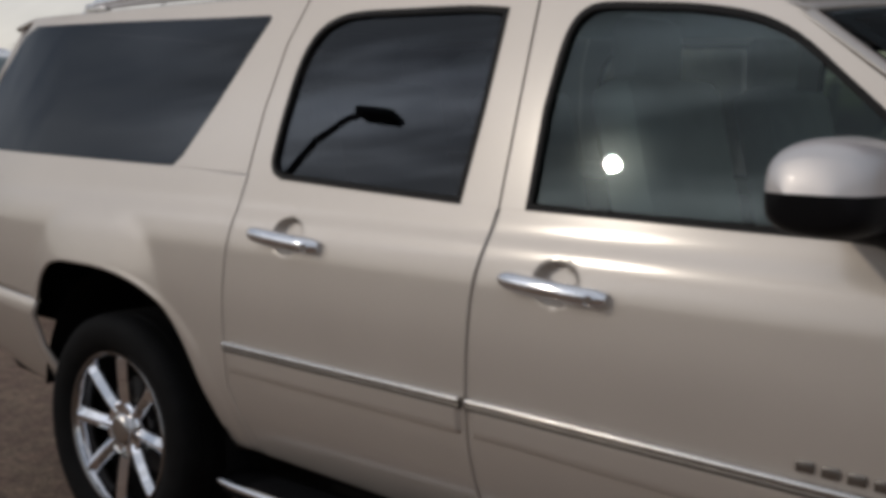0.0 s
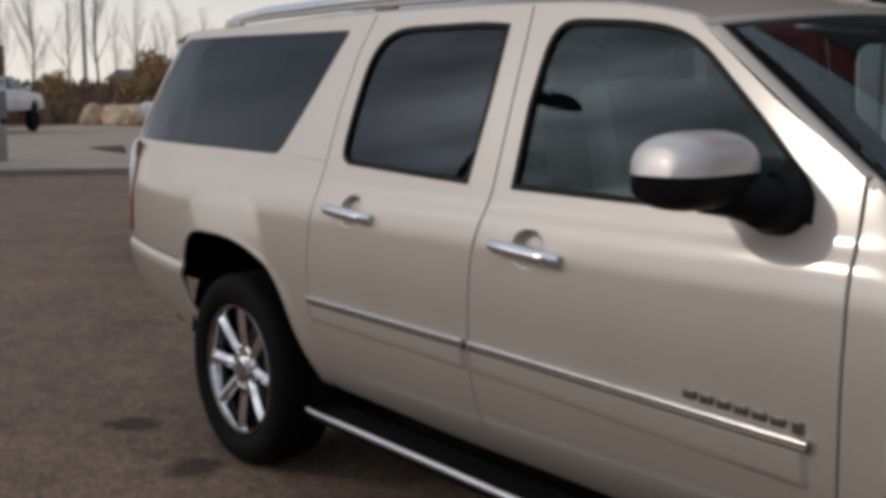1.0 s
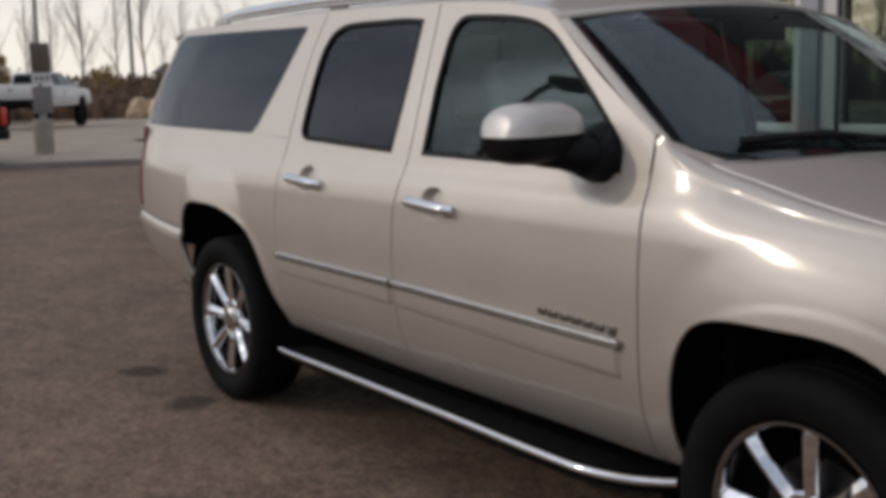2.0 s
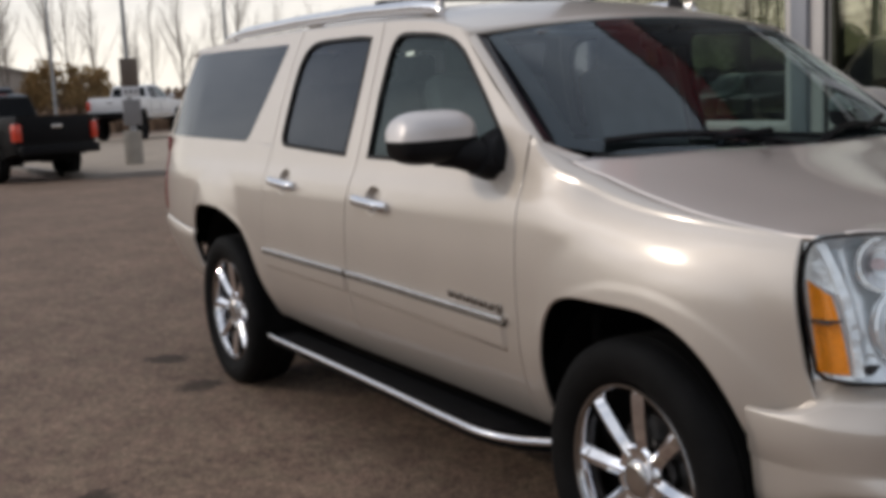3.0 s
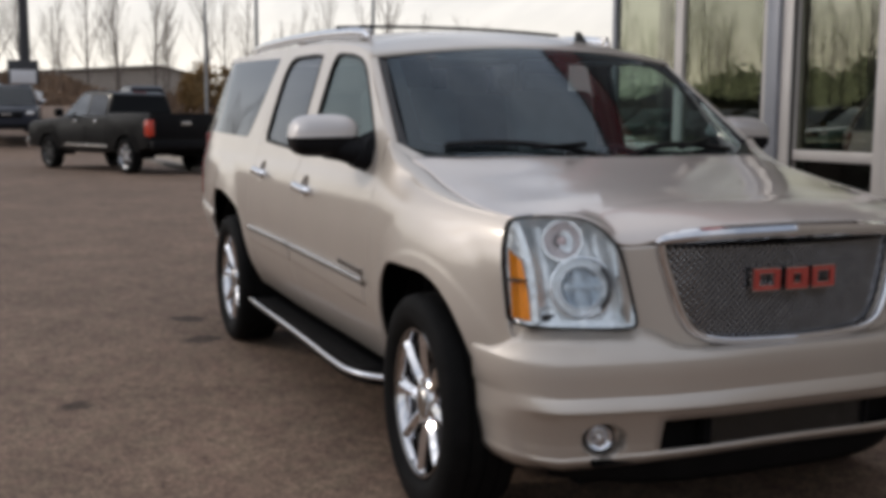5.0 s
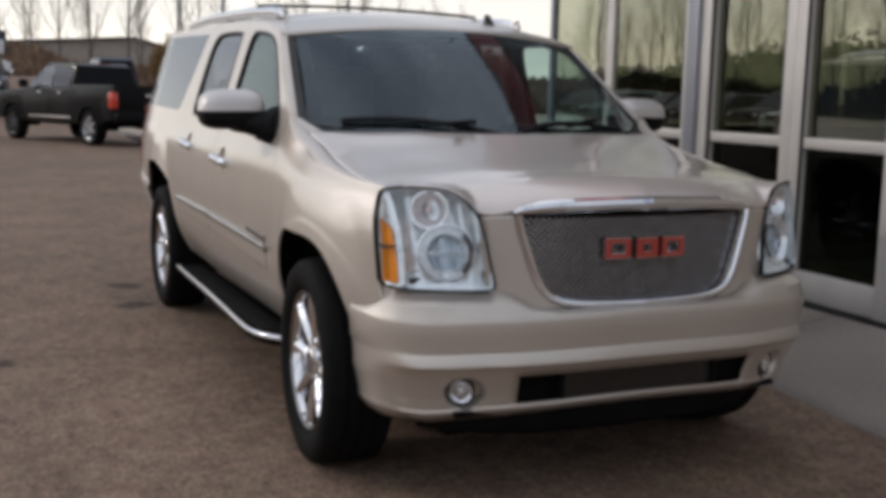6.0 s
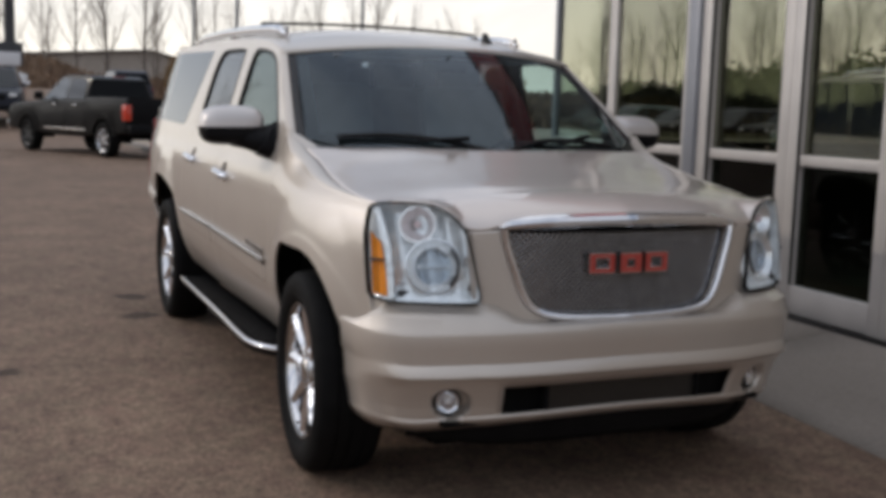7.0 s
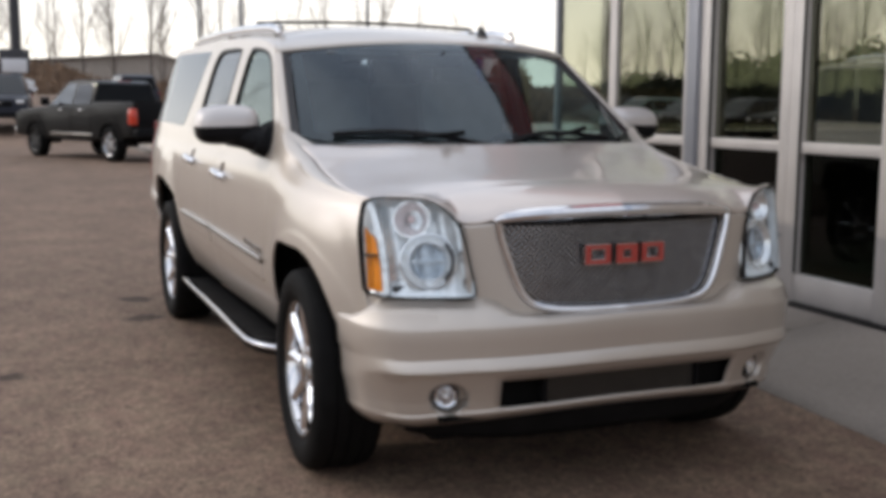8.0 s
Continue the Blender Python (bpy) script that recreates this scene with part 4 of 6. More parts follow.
def roof_at(u, v):
    q = 2 * v - 1
    front = 0.705 - 0.112 * q * q
    x = -2.67 + (front + 2.67) * u
    xs = x + 0.112 * q * q * u
    e = roof_edge(min(x, 0.6))
    w = upper_w(e) - 0.06 * max(0.0, (-2.2 - x) / 0.7) ** 2
    z = e + (roof_mid(xs) - e) * (1 - abs(q) ** 2.4)
    return (x, w * q, z)


part("roof", grid(roof_at, 60, 40, outward=(0, 0, 1)), PAINT, suv, thick=0.015)


def liner_at(u, v):
    x, y, z = roof_at(0.03 + 0.94 * u, 0.02 + 0.96 * v)
    return (x, y * 0.97, z - 0.04)


part("headliner", grid(liner_at, 20, 14, outward=(0, 0, -1)), LINER, suv)
for x in (-1.75, -0.35):
    bar = [(x, 0.655 * (2 * k / 12 - 1), 1.898 + 0.018 * (1 - (2 * k / 12 - 1) ** 2)) for k in range(13)]
    bm = bmesh.new()
    add_strip(bm, bar, 0.055, 0.013)
    part("cross_bar", bm, BLACK, suv, "black roof cross bar")
# aerial fin
bm = prism([(0.30, 0.40, 1.795), (0.455, 0.40, 1.775), (0.40, 0.40, 1.812), (0.345, 0.40, 1.862), (0.315, 0.40, 1.868)], (0, 0.022, 0), 0.004)
part("aerial_fin", bm, BLACK, suv, "black aerial fin")

# windscreen
def screen_at(u, v, d=0.0):
    q = 2 * u - 1
    b = Vector((1.475 - 0.262 * q * q - 0.070 * q ** 6, 0.822 * q, 1.232 + 0.063 * q * q + 0.017 * q ** 6))
    t = Vector((0.705 - 0.110 * q * q, 0.722 * q, 1.748 - 0.045 * q * q))
    p = b.lerp(t, v)
    p += Vector((0.55, 0, 0.83)) * (0.03 * math.sin(math.pi * v) * (1 - 0.5 * q * q) + d)
    return p


ws = part("windscreen", grid(screen_at, 30, 16, outward=(1, 0, 1)), GLASS_SCREEN, suv, "tinted windscreen", 60)
part("windscreen_band", grid(lambda u, v: screen_at(u, v, -0.004), 60, 32, keep=lambda u, v: u < 0.035 or u > 0.965 or v > 0.945 or v < 0.10, outward=(1, 0, 1)), SEAL, ws, "black border of the windscreen", 0)
# wipers
for y0, y1, k0 in ((-0.70, -0.02, 0.0), (0.02, 0.62, 0.0)):
    bm = bmesh.new()
    pts = []
    for k in range(11):
        t = k / 10
        y = y0 + (y1 - y0) * t
        v = 0.012 + 0.125 * math.sin(math.pi * min(1.0, 0.06 + 0.92 * t)) ** 0.8 * (1 - 0.30 * t)
        pts.append(screen_at(0.5 + y / 1.62, v, 0.018))
    add_strip(bm, pts, 0.020, 0.014, (0.55, 0, 0.83))
    arm = [screen_at(0.5 + (y0 + (y1 - y0) * t) / 1.62, 0.02 + 0.12 * t, 0.030) for t in (0.80, 0.7, 0.55, 0.46)]
    wp = part("wiper", bm, BLACK, suv, "black wiper", 20)
    part("wiper_arm", tube(arm, [0.012, 0.011, 0.009, 0.007], 8), BLACK, wp)


def cowl_at(u, v):
    q = 2 * u - 1
    return (1.40 - 0.20 * q * q + 0.16 * v, 0.80 * q, 1.218 + 0.022 * q * q - 0.012 * v)


part("cowl_panel", grid(cowl_at, 24, 4, outward=(0, 0, 1)), BLACK, suv)

# bonnet


def bonnet_front(y):
    return S(abs(y), (0, 0.3, 0.46, 0.56, 0.603, 0.626, 0.661, 0.716, 0.797, 0.845), (2.476, 2.456, 2.426, 2.398, 2.383, 2.369, 2.346, 2.313, 2.255, 2.205))


def bonnet_lip(y):
    return S(abs(y), (0, 0.3, 0.46, 0.56, 0.603, 0.626, 0.661, 0.716, 0.797, 0.845), (1.084, 1.076, 1.062, 1.040, 1.044, 1.080, 1.114, 1.136, 1.140, 1.126))


def bonnet_at(u, v):
    q = 2 * v - 1
    u = 1 - (1 - u) ** 1.5
    back = 1.455 - 0.223 * q * q
    xe = 1.232 + (2.19 - 1.232) * u
    y = q * (wing_top(xe, 1.0)[0] - 0.004)
    front = bonnet_front(q * (side_w(2.19, hood_edge(2.19)) - 0.005))
    x = back + (front - back) * u
    e = hood_edge(max(1.15, min(x, 2.2))) + 0.008 * wing_roll(xe)
    z = e + 0.058 * (1 - abs(q) ** 2.6)
    z += 0.005 * smooth01((0.58 - 0.12 * u - abs(y)) / 0.30 + 0.5) * (1 - 0.5 * smooth01(u * 1.2 - 0.2))
    aim = bonnet_lip(y)
    k = max(0.0, (u - 0.62) / 0.38)
    z += (aim - z) * (1 - (1 - k ** 3.4) ** 0.62)
    return (x, y, z)


# bonnet wears the lightened copy of the body paint
part("bonnet", grid(bonnet_at, 60, 110, outward=(0, 0, 1)), LIT_BONNET_PAINT, suv, thick=0.012)
for y in (-0.28, 0.30):
    part("washer_nozzle", box((1.50, y, 1.292), (0.03, 0.04, 0.012), 0.004), BLACK, suv)

# front panel with grille
def nose_x(y, z):
    return S(abs(y), (0, 0.3, 0.46, 0.60, 0.68), (2.478, 2.458, 2.425, 2.385, 2.35)) + 0.03 * (1.04 - z)


GR = [(0.478, 1.046), (0.470, 1.0), (0.446, 0.925), (0.418, 0.845), (0.385, 0.785), (0.335, 0.752), (0.25, 0.737), (0.12, 0.731), (0.0, 0.730)]
GR = eased(GR, 3)
GRILLE = GR + [(-y, z) for y, z in GR[-2::-1]]
outer = [(0.606, 1.036), (0.600, 1.0), (0.592, 0.925), (0.584, 0.845), (0.575, 0.785), (0.565, 0.735), (0.40, 0.705), (0.2, 0.695), (0.0, 0.692)]
outer = eased(outer, 3)
NOSE = outer + [(-y, z) for y, z in outer[-2::-1]]
bm = bmesh.new()
ra = []
for (y0, z0), (y1, z1) in zip(NOSE, GRILLE):
    ra.append([bm.verts.new((nose_x(y0 + (y1 - y0) * k / 5, z0 + (z1 - z0) * k / 5), y0 + (y1 - y0) * k / 5, z0 + (z1 - z0) * k / 5)) for k in range(6)])
for a, b in zip(ra, ra[1:]):
    for k in range(5):
        bm.faces.new((a[k], b[k], b[k + 1], a[k + 1]))
nose = part("nose_panel", face_out(bm, (1, 0, 0)), PAINT, suv, thick=0.05)
grille = part("grille", fill([(nose_x(y, z) - 0.055, y, z) for y, z in GRILLE], (1, 0, 0)), SHADE, suv, "mesh grille with chrome surround", 0)
# chrome surround
bm = bmesh.new()
sur = [(nose_x(y, z) + 0.004, y, z) for y, z in GRILLE]
fine = []
for a, b in zip(sur, sur[1:]):
    fine += [Vector(a).lerp(Vector(b), k / 3) for k in range(3)]
fine.append(Vector(sur[-1]))
add_tube(bm, fine, 0.0145, 12)
part("chrome_surround", bm, CHROME, grille, "chrome grille surround", 60)
bm = bmesh.new()
wall = [[bm.verts.new((p.x - d, p.y, p.z)) for d in (0.004, 0.030, 0.058)] for p in fine]
for a, b in zip(wall, wall[1:]):
    for k in range(2):
        bm.faces.new((a[k], b[k], b[k + 1], a[k + 1]))
part("surround_inner", bm, CHROME, grille, "chrome inner side of the surround", 30)
bm = bmesh.new()
rows = []
for k in range(41):
    q = 2 * k / 40 - 1
    y = 0.497 * q
    h = (0.020 + 0.004 * (1 - q * q)) * max(0.05, 1 - abs(q) ** 14) ** 0.5
    mid = bonnet_lip(y) - 0.004 + 0.004 * q * q
    x = bonnet_front(y)
    rows.append([bm.verts.new((x + dx, y, mid + dz * h)) for dx, dz in ((-0.03, -1.0), (0.006, -1.0), (0.015, -0.6), (0.016, 0.1), (0.008, 0.75), (-0.012, 1.1), (-0.03, 1.0))])
for a_, b_ in zip(rows, rows[1:]):
    for j in range(7):
        bm.faces.new((a_[j], a_[(j + 1) % 7], b_[(j + 1) % 7], b_[j]))
bm.faces.new(rows[0])
bm.faces.new(rows[-1][::-1])
bmesh.ops.recalc_face_normals(bm, faces=bm.faces)
part("chrome_bar", bm, CHROME, grille, "chrome bar over the grille", 25)


def half_w(z):
    return I(z, [p[1] for p in GR[::-1]], [p[0] for p in GR[::-1]])


# woven mesh: two families of slanting bars
bm = bmesh.new()
for fam in (-1, 1):
    c = -1.2
    while c < 1.2:
        seg = []
        for k in range(41):
            z = 0.735 + (1.034 - 0.735) * k / 40
            y = c + fam * (z - 0.885) * 1.0
            if abs(y) < half_w(z) - 0.002:
                seg.append((nose_x(y, z) - 0.030 + 0.003 * fam, y, z))
        if len(seg) > 2:
            add_strip(bm, seg[::max(1, len(seg) // 8)] + ([seg[-1]] if (len(seg) - 1) % max(1, len(seg) // 8) else []), 0.0062, 0.006, (1, 0, 0.01))
        c += 0.0225
part("grille_mesh", bm, MESH_METAL, grille, "fine metal mesh", 0)
# emblem: three plain red hollow blocks edged in chrome
def emblem_bars(w_, h_, t_, e):
    """Bars (middle, size) of a hollow block, each grown by e."""
    bars = [((-w_ + t_ / 2, 0), (t_, 2 * h_)), ((w_ - t_ / 2, 0), (t_, 2 * h_)), ((0, h_ - t_ * 0.4), (2 * w_ - 2 * t_, t_ * 0.8)), ((0, -h_ + t_ * 0.4), (2 * w_ - 2 * t_, t_ * 0.8))]
    return [(c, (a + 2 * e, b + 2 * e)) for c, (a, b) in bars]


for y, w_, t_ in ((-0.114, 0.048, 0.018), (0.001, 0.042, 0.024), (0.112, 0.046, 0.018)):
    z0 = 0.927
    turn_ = Matrix.Translation((nose_x(y, z0), y, z0)) @ Matrix.Rotation(math.atan2(nose_x(y - 0.02, z0) - nose_x(y + 0.02, z0), 0.04), 4, "Z")
    for nm, e, d, th, mat, lab in (("emblem_edge", 0.0022, -0.004, 0.022, CHROME, "chrome emblem edge"), ("emblem_block", -0.0005, 0.004, 0.016, RED_ENAMEL, "plain hollow red emblem block")):
        bm = bmesh.new()
        for (cy, cz), (a_, b_) in emblem_bars(w_, 0.034, t_, e):
            add_box(bm, (d + 0.0002 * (cy != 0), cy, cz), (th, a_, b_), turn_)
        part(nm, bm, mat, grille, lab, 0)

# front bumper
PLAN = ((0.0, 2.565), (0.15, 2.563), (0.30, 2.553), (0.51, 2.515), (0.60, 2.482), (0.68, 2.452), (0.76, 2.416), (0.82, 2.380), (0.868, 2.334), (0.902, 2.276), (0.925, 2.208), (0.938, 2.130), (0.944, 2.038))


def bump_x(y):
    return S(abs(y), tuple(p[0] for p in PLAN), tuple(p[1] for p in PLAN))


half = [round(float(v), 4) for v in np.linspace(0, 0.33, 9)] + [round(float(v), 4) for v in np.linspace(0.355, 0.53, 6)] + [round(0.56 + 0.0075 * k, 4) for k in range(33)] + [0.825, 0.848, 0.868, 0.886, 0.902, 0.915, 0.925, 0.933, 0.9385, 0.942, 0.944]
BY = [-v for v in half[:0:-1]] + half
BZ = [(0.812, 0.140), (0.800, 0.118), (0.786, 0.085), (0.765, 0.045), (0.742, 0.020), (0.727, 0.009), (0.716, 0.003), (0.704, 0.001), (0.66, 0.005), (0.615, 0.011), (0.602, 0.012), (0.596, 0.008), (0.568, -0.006), (0.560, -0.006), (0.552, 0.001), (0.545, 0.015), (0.515, 0.031), (0.47, 0.051), (0.415, 0.071), (0.405, 0.069), (0.397, 0.072), (0.389, 0.082), (0.375, 0.102), (0.350, 0.15)]
TIGHT = [(0.515 - 0.00667 * k) for k in range(1, 15)]
BZ = sorted(BZ + [(z, I(z, (0.415, 0.47, 0.515), (0.071, 0.051, 0.031))) for z in TIGHT if abs(z - 0.47) > 0.003], reverse=True)
FOG_Y, FOG_Z = 0.672, 0.437


def fog_well(y, z):
    q = math.hypot((abs(y) - FOG_Y) / 0.070, (z - FOG_Z) / 0.060)
    return 0.046 * smooth01((1 - q) * 4.2)


bm = bmesh.new()
rows = []
for y in BY:
    col = []
    e = abs(y)
    sg = 1 if y > 0 else -1
    tip = smooth01((e - 0.900) / 0.044)
    slope = (bump_x(min(e + 0.004, 0.944)) - bump_x(e - 0.004 if e > 0.004 else 0)) / (0.008 if e > 0.004 else 0.004)
    nx = Vector((1.0, -slope * sg if e > 0.01 else 0.0, 0)).normalized()
    for z, d in BZ:
        zz = z
        if z > 0.70:
            zz = 0.69 + (z - 0.69) * (1 - 0.93 * tip)
            d = d * (1 - 0.9 * tip)
        else:
            d = d * (1 - 0.55 * tip)
        if z > 0.727:
            zz = 0.727 + (zz - 0.727) * smooth01((e - 0.40) / 0.16)
        if z < 0.73:
            zz -= (0.026 if z > 0.43 else 0.045) * min(1.0, e / 0.80) ** 2 * (1 - tip) + 0.026 * tip * (z < 0.70)
        if 0.54 < z < 0.61:
            plain = smooth01((e - 0.80) / 0.13)
            d = d * (1 - plain) + (0.012 + (0.602 - z) * 0.05) * plain
        q = Vector((bump_x(y), y, zz)) - nx * (d + fog_well(y, zz))
        q.x += max(0.0, 0.70 - zz) * 0.09 * smooth01((e - 0.90) / 0.044)
        col.append(bm.verts.new(q))
    rows.append(col)
for i in range(len(BY) - 1):
    ym = abs(BY[i] + BY[i + 1]) / 2
    for j in range(len(BZ) - 1):
        zm = (BZ[j][0] + BZ[j + 1][0]) / 2
        if ym < 0.512 and 0.415 < zm < 0.515:
            continue
        if ym < 0.55 and zm > 0.79:
            continue
        bm.faces.new((rows[i][j], rows[i + 1][j], rows[i + 1][j + 1], rows[i][j + 1]))
bmesh.ops.delete(bm, geom=[v for v in bm.verts if not v.link_faces], context="VERTS")
bumper = part("front_bumper", face_out(bm, (1, 0, 0)), PAINT, suv, "painted front bumper", 30, 0.012)
part("lower_grille", box((2.405, 0, 0.465), (0.02, 1.10, 0.15)), SHADE, bumper)
bm = bmesh.new()
for k in range(58):
    y = -0.32 + 0.64 * k / 57
    add_box(bm, (bump_x(y) - 0.080, y, 0.465), (0.006, 0.0045, 0.105))
for k in range(9):
    z = 0.417 + 0.0122 * k
    add_strip(bm, [(bump_x(y) - 0.078, y, z) for y in (-0.325, -0.16, 0, 0.16, 0.325)], 0.004, 0.004)
part("lower_mesh", bm, surface("lower_mesh_metal", (0.09, 0.085, 0.08), 0.35, 0.8, 20, 0.1), bumper, "dark lower mesh", 0)
for s in (-1, 1):
    part("vent_divider", box((2.466, s * 0.318, 0.464), (0.06, 0.010, 0.104), 0.003), BLACK, bumper)
    # fog lamp sunk in a round recess
    aim = Vector((0.90, s * 0.44, 0)).to_track_quat("Y", "Z").to_matrix().to_4x4()
    seat_ = Vector((bump_x(0.688), s * 0.688, FOG_Z + 0.002)) - Vector((0.90, s * 0.44, 0)).normalized() * 0.081
    m = Matrix.Translation(seat_) @ aim
    fog = part("fog_lamp", lathe([(0.0, 0.020), (0.018, 0.018), (0.032, 0.012), (0.041, 0.004), (0.042, -0.02)], 32, m), CLEAR, bumper, "round clear fog lamp")
    part("fog_reflector", lathe([(0.0, -0.022), (0.012, -0.020), (0.024, -0.010), (0.034, 0.000), (0.040, 0.003)], 32, m), CHROME, fog)
    part("fog_bulb", lathe([(0.0, 0.006), (0.007, 0.004), (0.009, -0.004), (0.009, -0.02)], 16, m), REFLECTOR, fog)
    part("fog_bezel", lathe([(0.0405, 0.002), (0.043, 0.008), (0.047, 0.004), (0.048, -0.03)], 36, m), BLACK, fog)

# headlamps
for s in (-1, 1):
    def lamp_plan(t):
        tt = (-0.05, 0, 0.15, 0.25, 0.35, 0.6, 0.8, 1.0)
        return (S(t, tt, (2.172, 2.190, 2.243, 2.275, 2.304, 2.358, 2.390, 2.416)), S(t, tt, (0.893, 0.882, 0.860, 0.834, 0.796, 0.694, 0.622, 0.545)))

    def on_lamp(t, z, d=0.0):
        x, y = lamp_plan(t)
        return (x - 0.16 * (z - 0.95) - d * 0.8, s * (y - d * 0.6), z)

    TOP_LINE = ((-0.035, 1.0), (0.0, 1.066), (0.04, 1.103), (0.11, 1.121), (0.32, 1.131), (0.54, 1.127), (0.66, 1.109), (0.74, 1.085), (0.80, 1.060), (0.85, 1.030), (0.885, 0.975), (0.92, 0.89), (0.945, 0.830))
    LO = [(-0.008, 0.797), (-0.022, 0.87)] + list(TOP_LINE) + [(0.948, 0.806), (0.92, 0.793), (0.6, 0.790), (0.25, 0.790)]
    K = 0.41

    def moved(d):
        return [(a / K, b) for a, b in shrink(rounded([(t * K, z) for t, z in LO], 1), d)]

    hl = part("headlamp", ring_between(moved(-0.0028), moved(0.0032), lambda t, z: on_lamp(t, z, -0.003)), SEAL, suv, "large clear headlamp with amber side marker", 0, 0.02)

    def lens_grid(d, inset):
        def fn(u, v):
            t = -0.03 + 0.973 * u
            zt = I(t, [p[0] for p in TOP_LINE], [p[1] for p in TOP_LINE]) - inset
            zb = 0.793 + inset
            return on_lamp(t, zb + (zt - zb) * v, d - (0.012 * math.sin(math.pi * v) if d == 0 else 0))
        return fn

    part("lens", grid(lens_grid(0.0, 0.003), 40, 14, outward=(1, s * 0.6, 0)), CLEAR, hl, "clear lens", 60)

    # pale back shell with stepped facets
    def back_shell(u, v):
        t = -0.03 + 0.973 * u
        zt = I(t, [p[0] for p in TOP_LINE], [p[1] for p in TOP_LINE]) + 0.004
        zb = 0.788
        edge = min(u * 12, (1 - u) * 10, v * 7, (1 - v) * 7, 1.0)
        d = 0.012 + (0.030 + 0.036 * v) * smooth01(edge) + 0.010 * math.sin(t * 31 + v * 4) * smooth01(edge)
        return on_lamp(t, zb + (zt - zb) * v, d)

    part("housing", grid(back_shell, 40, 24, outward=(1, s * 0.6, 0)), LAMP_HOUSE, hl)

    # amber marker along the outer edge, with a pale top and divider
    def amber(u, v):
        t = 0.0 + (0.188 - 0.05 * v ** 2) * u
        return on_lamp(t, 0.806 + (0.215 - 0.035 * u) * v, 0.006 + 0.002 * math.sin(9 * u))
    part("amber_marker", grid(amber, 14, 10, outward=(1, s, 0)), AMBER, hl, "amber side marker")

    def amber_top(u, v):
        t = -0.015 + 0.03 * v + (0.19 - 0.12 * v ** 1.6) * u
        return on_lamp(t, 1.024 - 0.035 * u * (1 - v) + 0.085 * v, 0.010)
    part("marker_tip", grid(amber_top, 8, 6, outward=(1, s, 0)), LAMP_HOUSE, hl)
    bm = bmesh.new()
    add_strip(bm, [on_lamp(I(z, (0.80, 0.90, 0.98, 1.05, 1.09, 1.112), (0.228, 0.226, 0.206, 0.160, 0.122, 0.086)), z, 0.010) for z in (0.802, 0.85, 0.90, 0.94, 0.98, 1.02, 1.05, 1.07, 1.09, 1.11)], 0.020, 0.034, (1, s * 0.6, 0))
    part("divider", bm, LAMP_HOUSE, hl)
    aim = Vector((0.93, s * 0.36, 0.14)).to_track_quat("Y", "Z").to_matrix().to_4x4()
    x, y, z = on_lamp(0.53, 0.908, 0.045)
    m = Matrix.Translation((x, y, z)) @ aim
    part("low_beam_bowl", lathe([(0.0, -0.03), (0.04, -0.026), (0.064, -0.010), (0.084, 0.012), (0.094, 0.022), (0.100, 0.020), (0.103, 0.0)], 44, m), BOWL, hl, "round reflector bowl")
    part("low_beam_ring", lathe([(0.064, 0.006), (0.067, 0.013), (0.070, 0.010), (0.072, -0.012)], 36, m), REFLECTOR, hl)
    part("low_beam_lens", lathe([(0.0, 0.034), (0.026, 0.030), (0.046, 0.020), (0.060, 0.006), (0.063, -0.01)], 32, m), thin_glass("projector_glass", (0.72, 0.76, 0.80), 1.6) if s == -1 else bpy.data.materials["projector_glass"], hl)
    part("beam_shield", box((0, 0.016, 0.0), (0.11, 0.006, 0.010), 0.003, m), LAMP_HOUSE, hl)
    side = math.pi if s == -1 else 0.0
    part("bowl_shade", prism([m @ Vector((r * math.cos(a), 0.026, r * math.sin(a))) for r, a in [(0.094, side + radians(-50 + 10 * k)) for k in range(11)] + [(0.078, side + radians(46 - 10 * k)) for k in range(10)]], m.to_3x3() @ Vector((0, 0.002, 0))), DASH, hl, "dark crescent trim")
    x, y, z = on_lamp(0.42, 1.052, 0.045)
    m = Matrix.Translation((x, y, z)) @ aim
    part("high_beam_bowl", lathe([(0.0, -0.03), (0.025, -0.026), (0.044, -0.008), (0.058, 0.014), (0.066, 0.014), (0.068, 0.0)], 36, m), BOWL, hl, "round reflector bowl")
    part("bulb_cap", lathe([(0.0, 0.010), (0.010, 0.008), (0.014, 0.0), (0.014, -0.02)], 20, m), surface("bulb_tint", (0.74, 0.60, 0.60), 0.3, 0.2) if s == -1 else bpy.data.materials["bulb_tint"], hl)
    part("marker_line", box(on_lamp(0.085, 0.928, 0.004), (0.05, 0.05, 0.006), 0.002, None), DASH, hl, "dark line across the marker")
    part("lamp_sill", grid(lambda u, v: on_lamp(-0.02 + 0.30 * u, 0.70 + 0.094 * v, 0.028 + 0.02 * u), 12, 4, outward=(1, s * 0.6, 0)), PAINT, hl, "painted panel under the headlamp")
    part("lamp_trim", box(on_lamp(0.31, 0.815, 0.03), (0.02, 0.04, 0.02), 0.004), DASH, hl, "dark trim piece")
    for t, z, r in ((0.88, 0.835, 0.026), (0.84, 0.93, 0.02), (0.30, 0.825, 0.024)):
        x, y, zz = on_lamp(t, z, 0.04)
        part("turn_bowl", lathe([(0.0, -0.015), (r * 0.6, -0.008), (r, 0.012)], 24, Matrix.Translation((x, y, zz)) @ aim), REFLECTOR, hl)

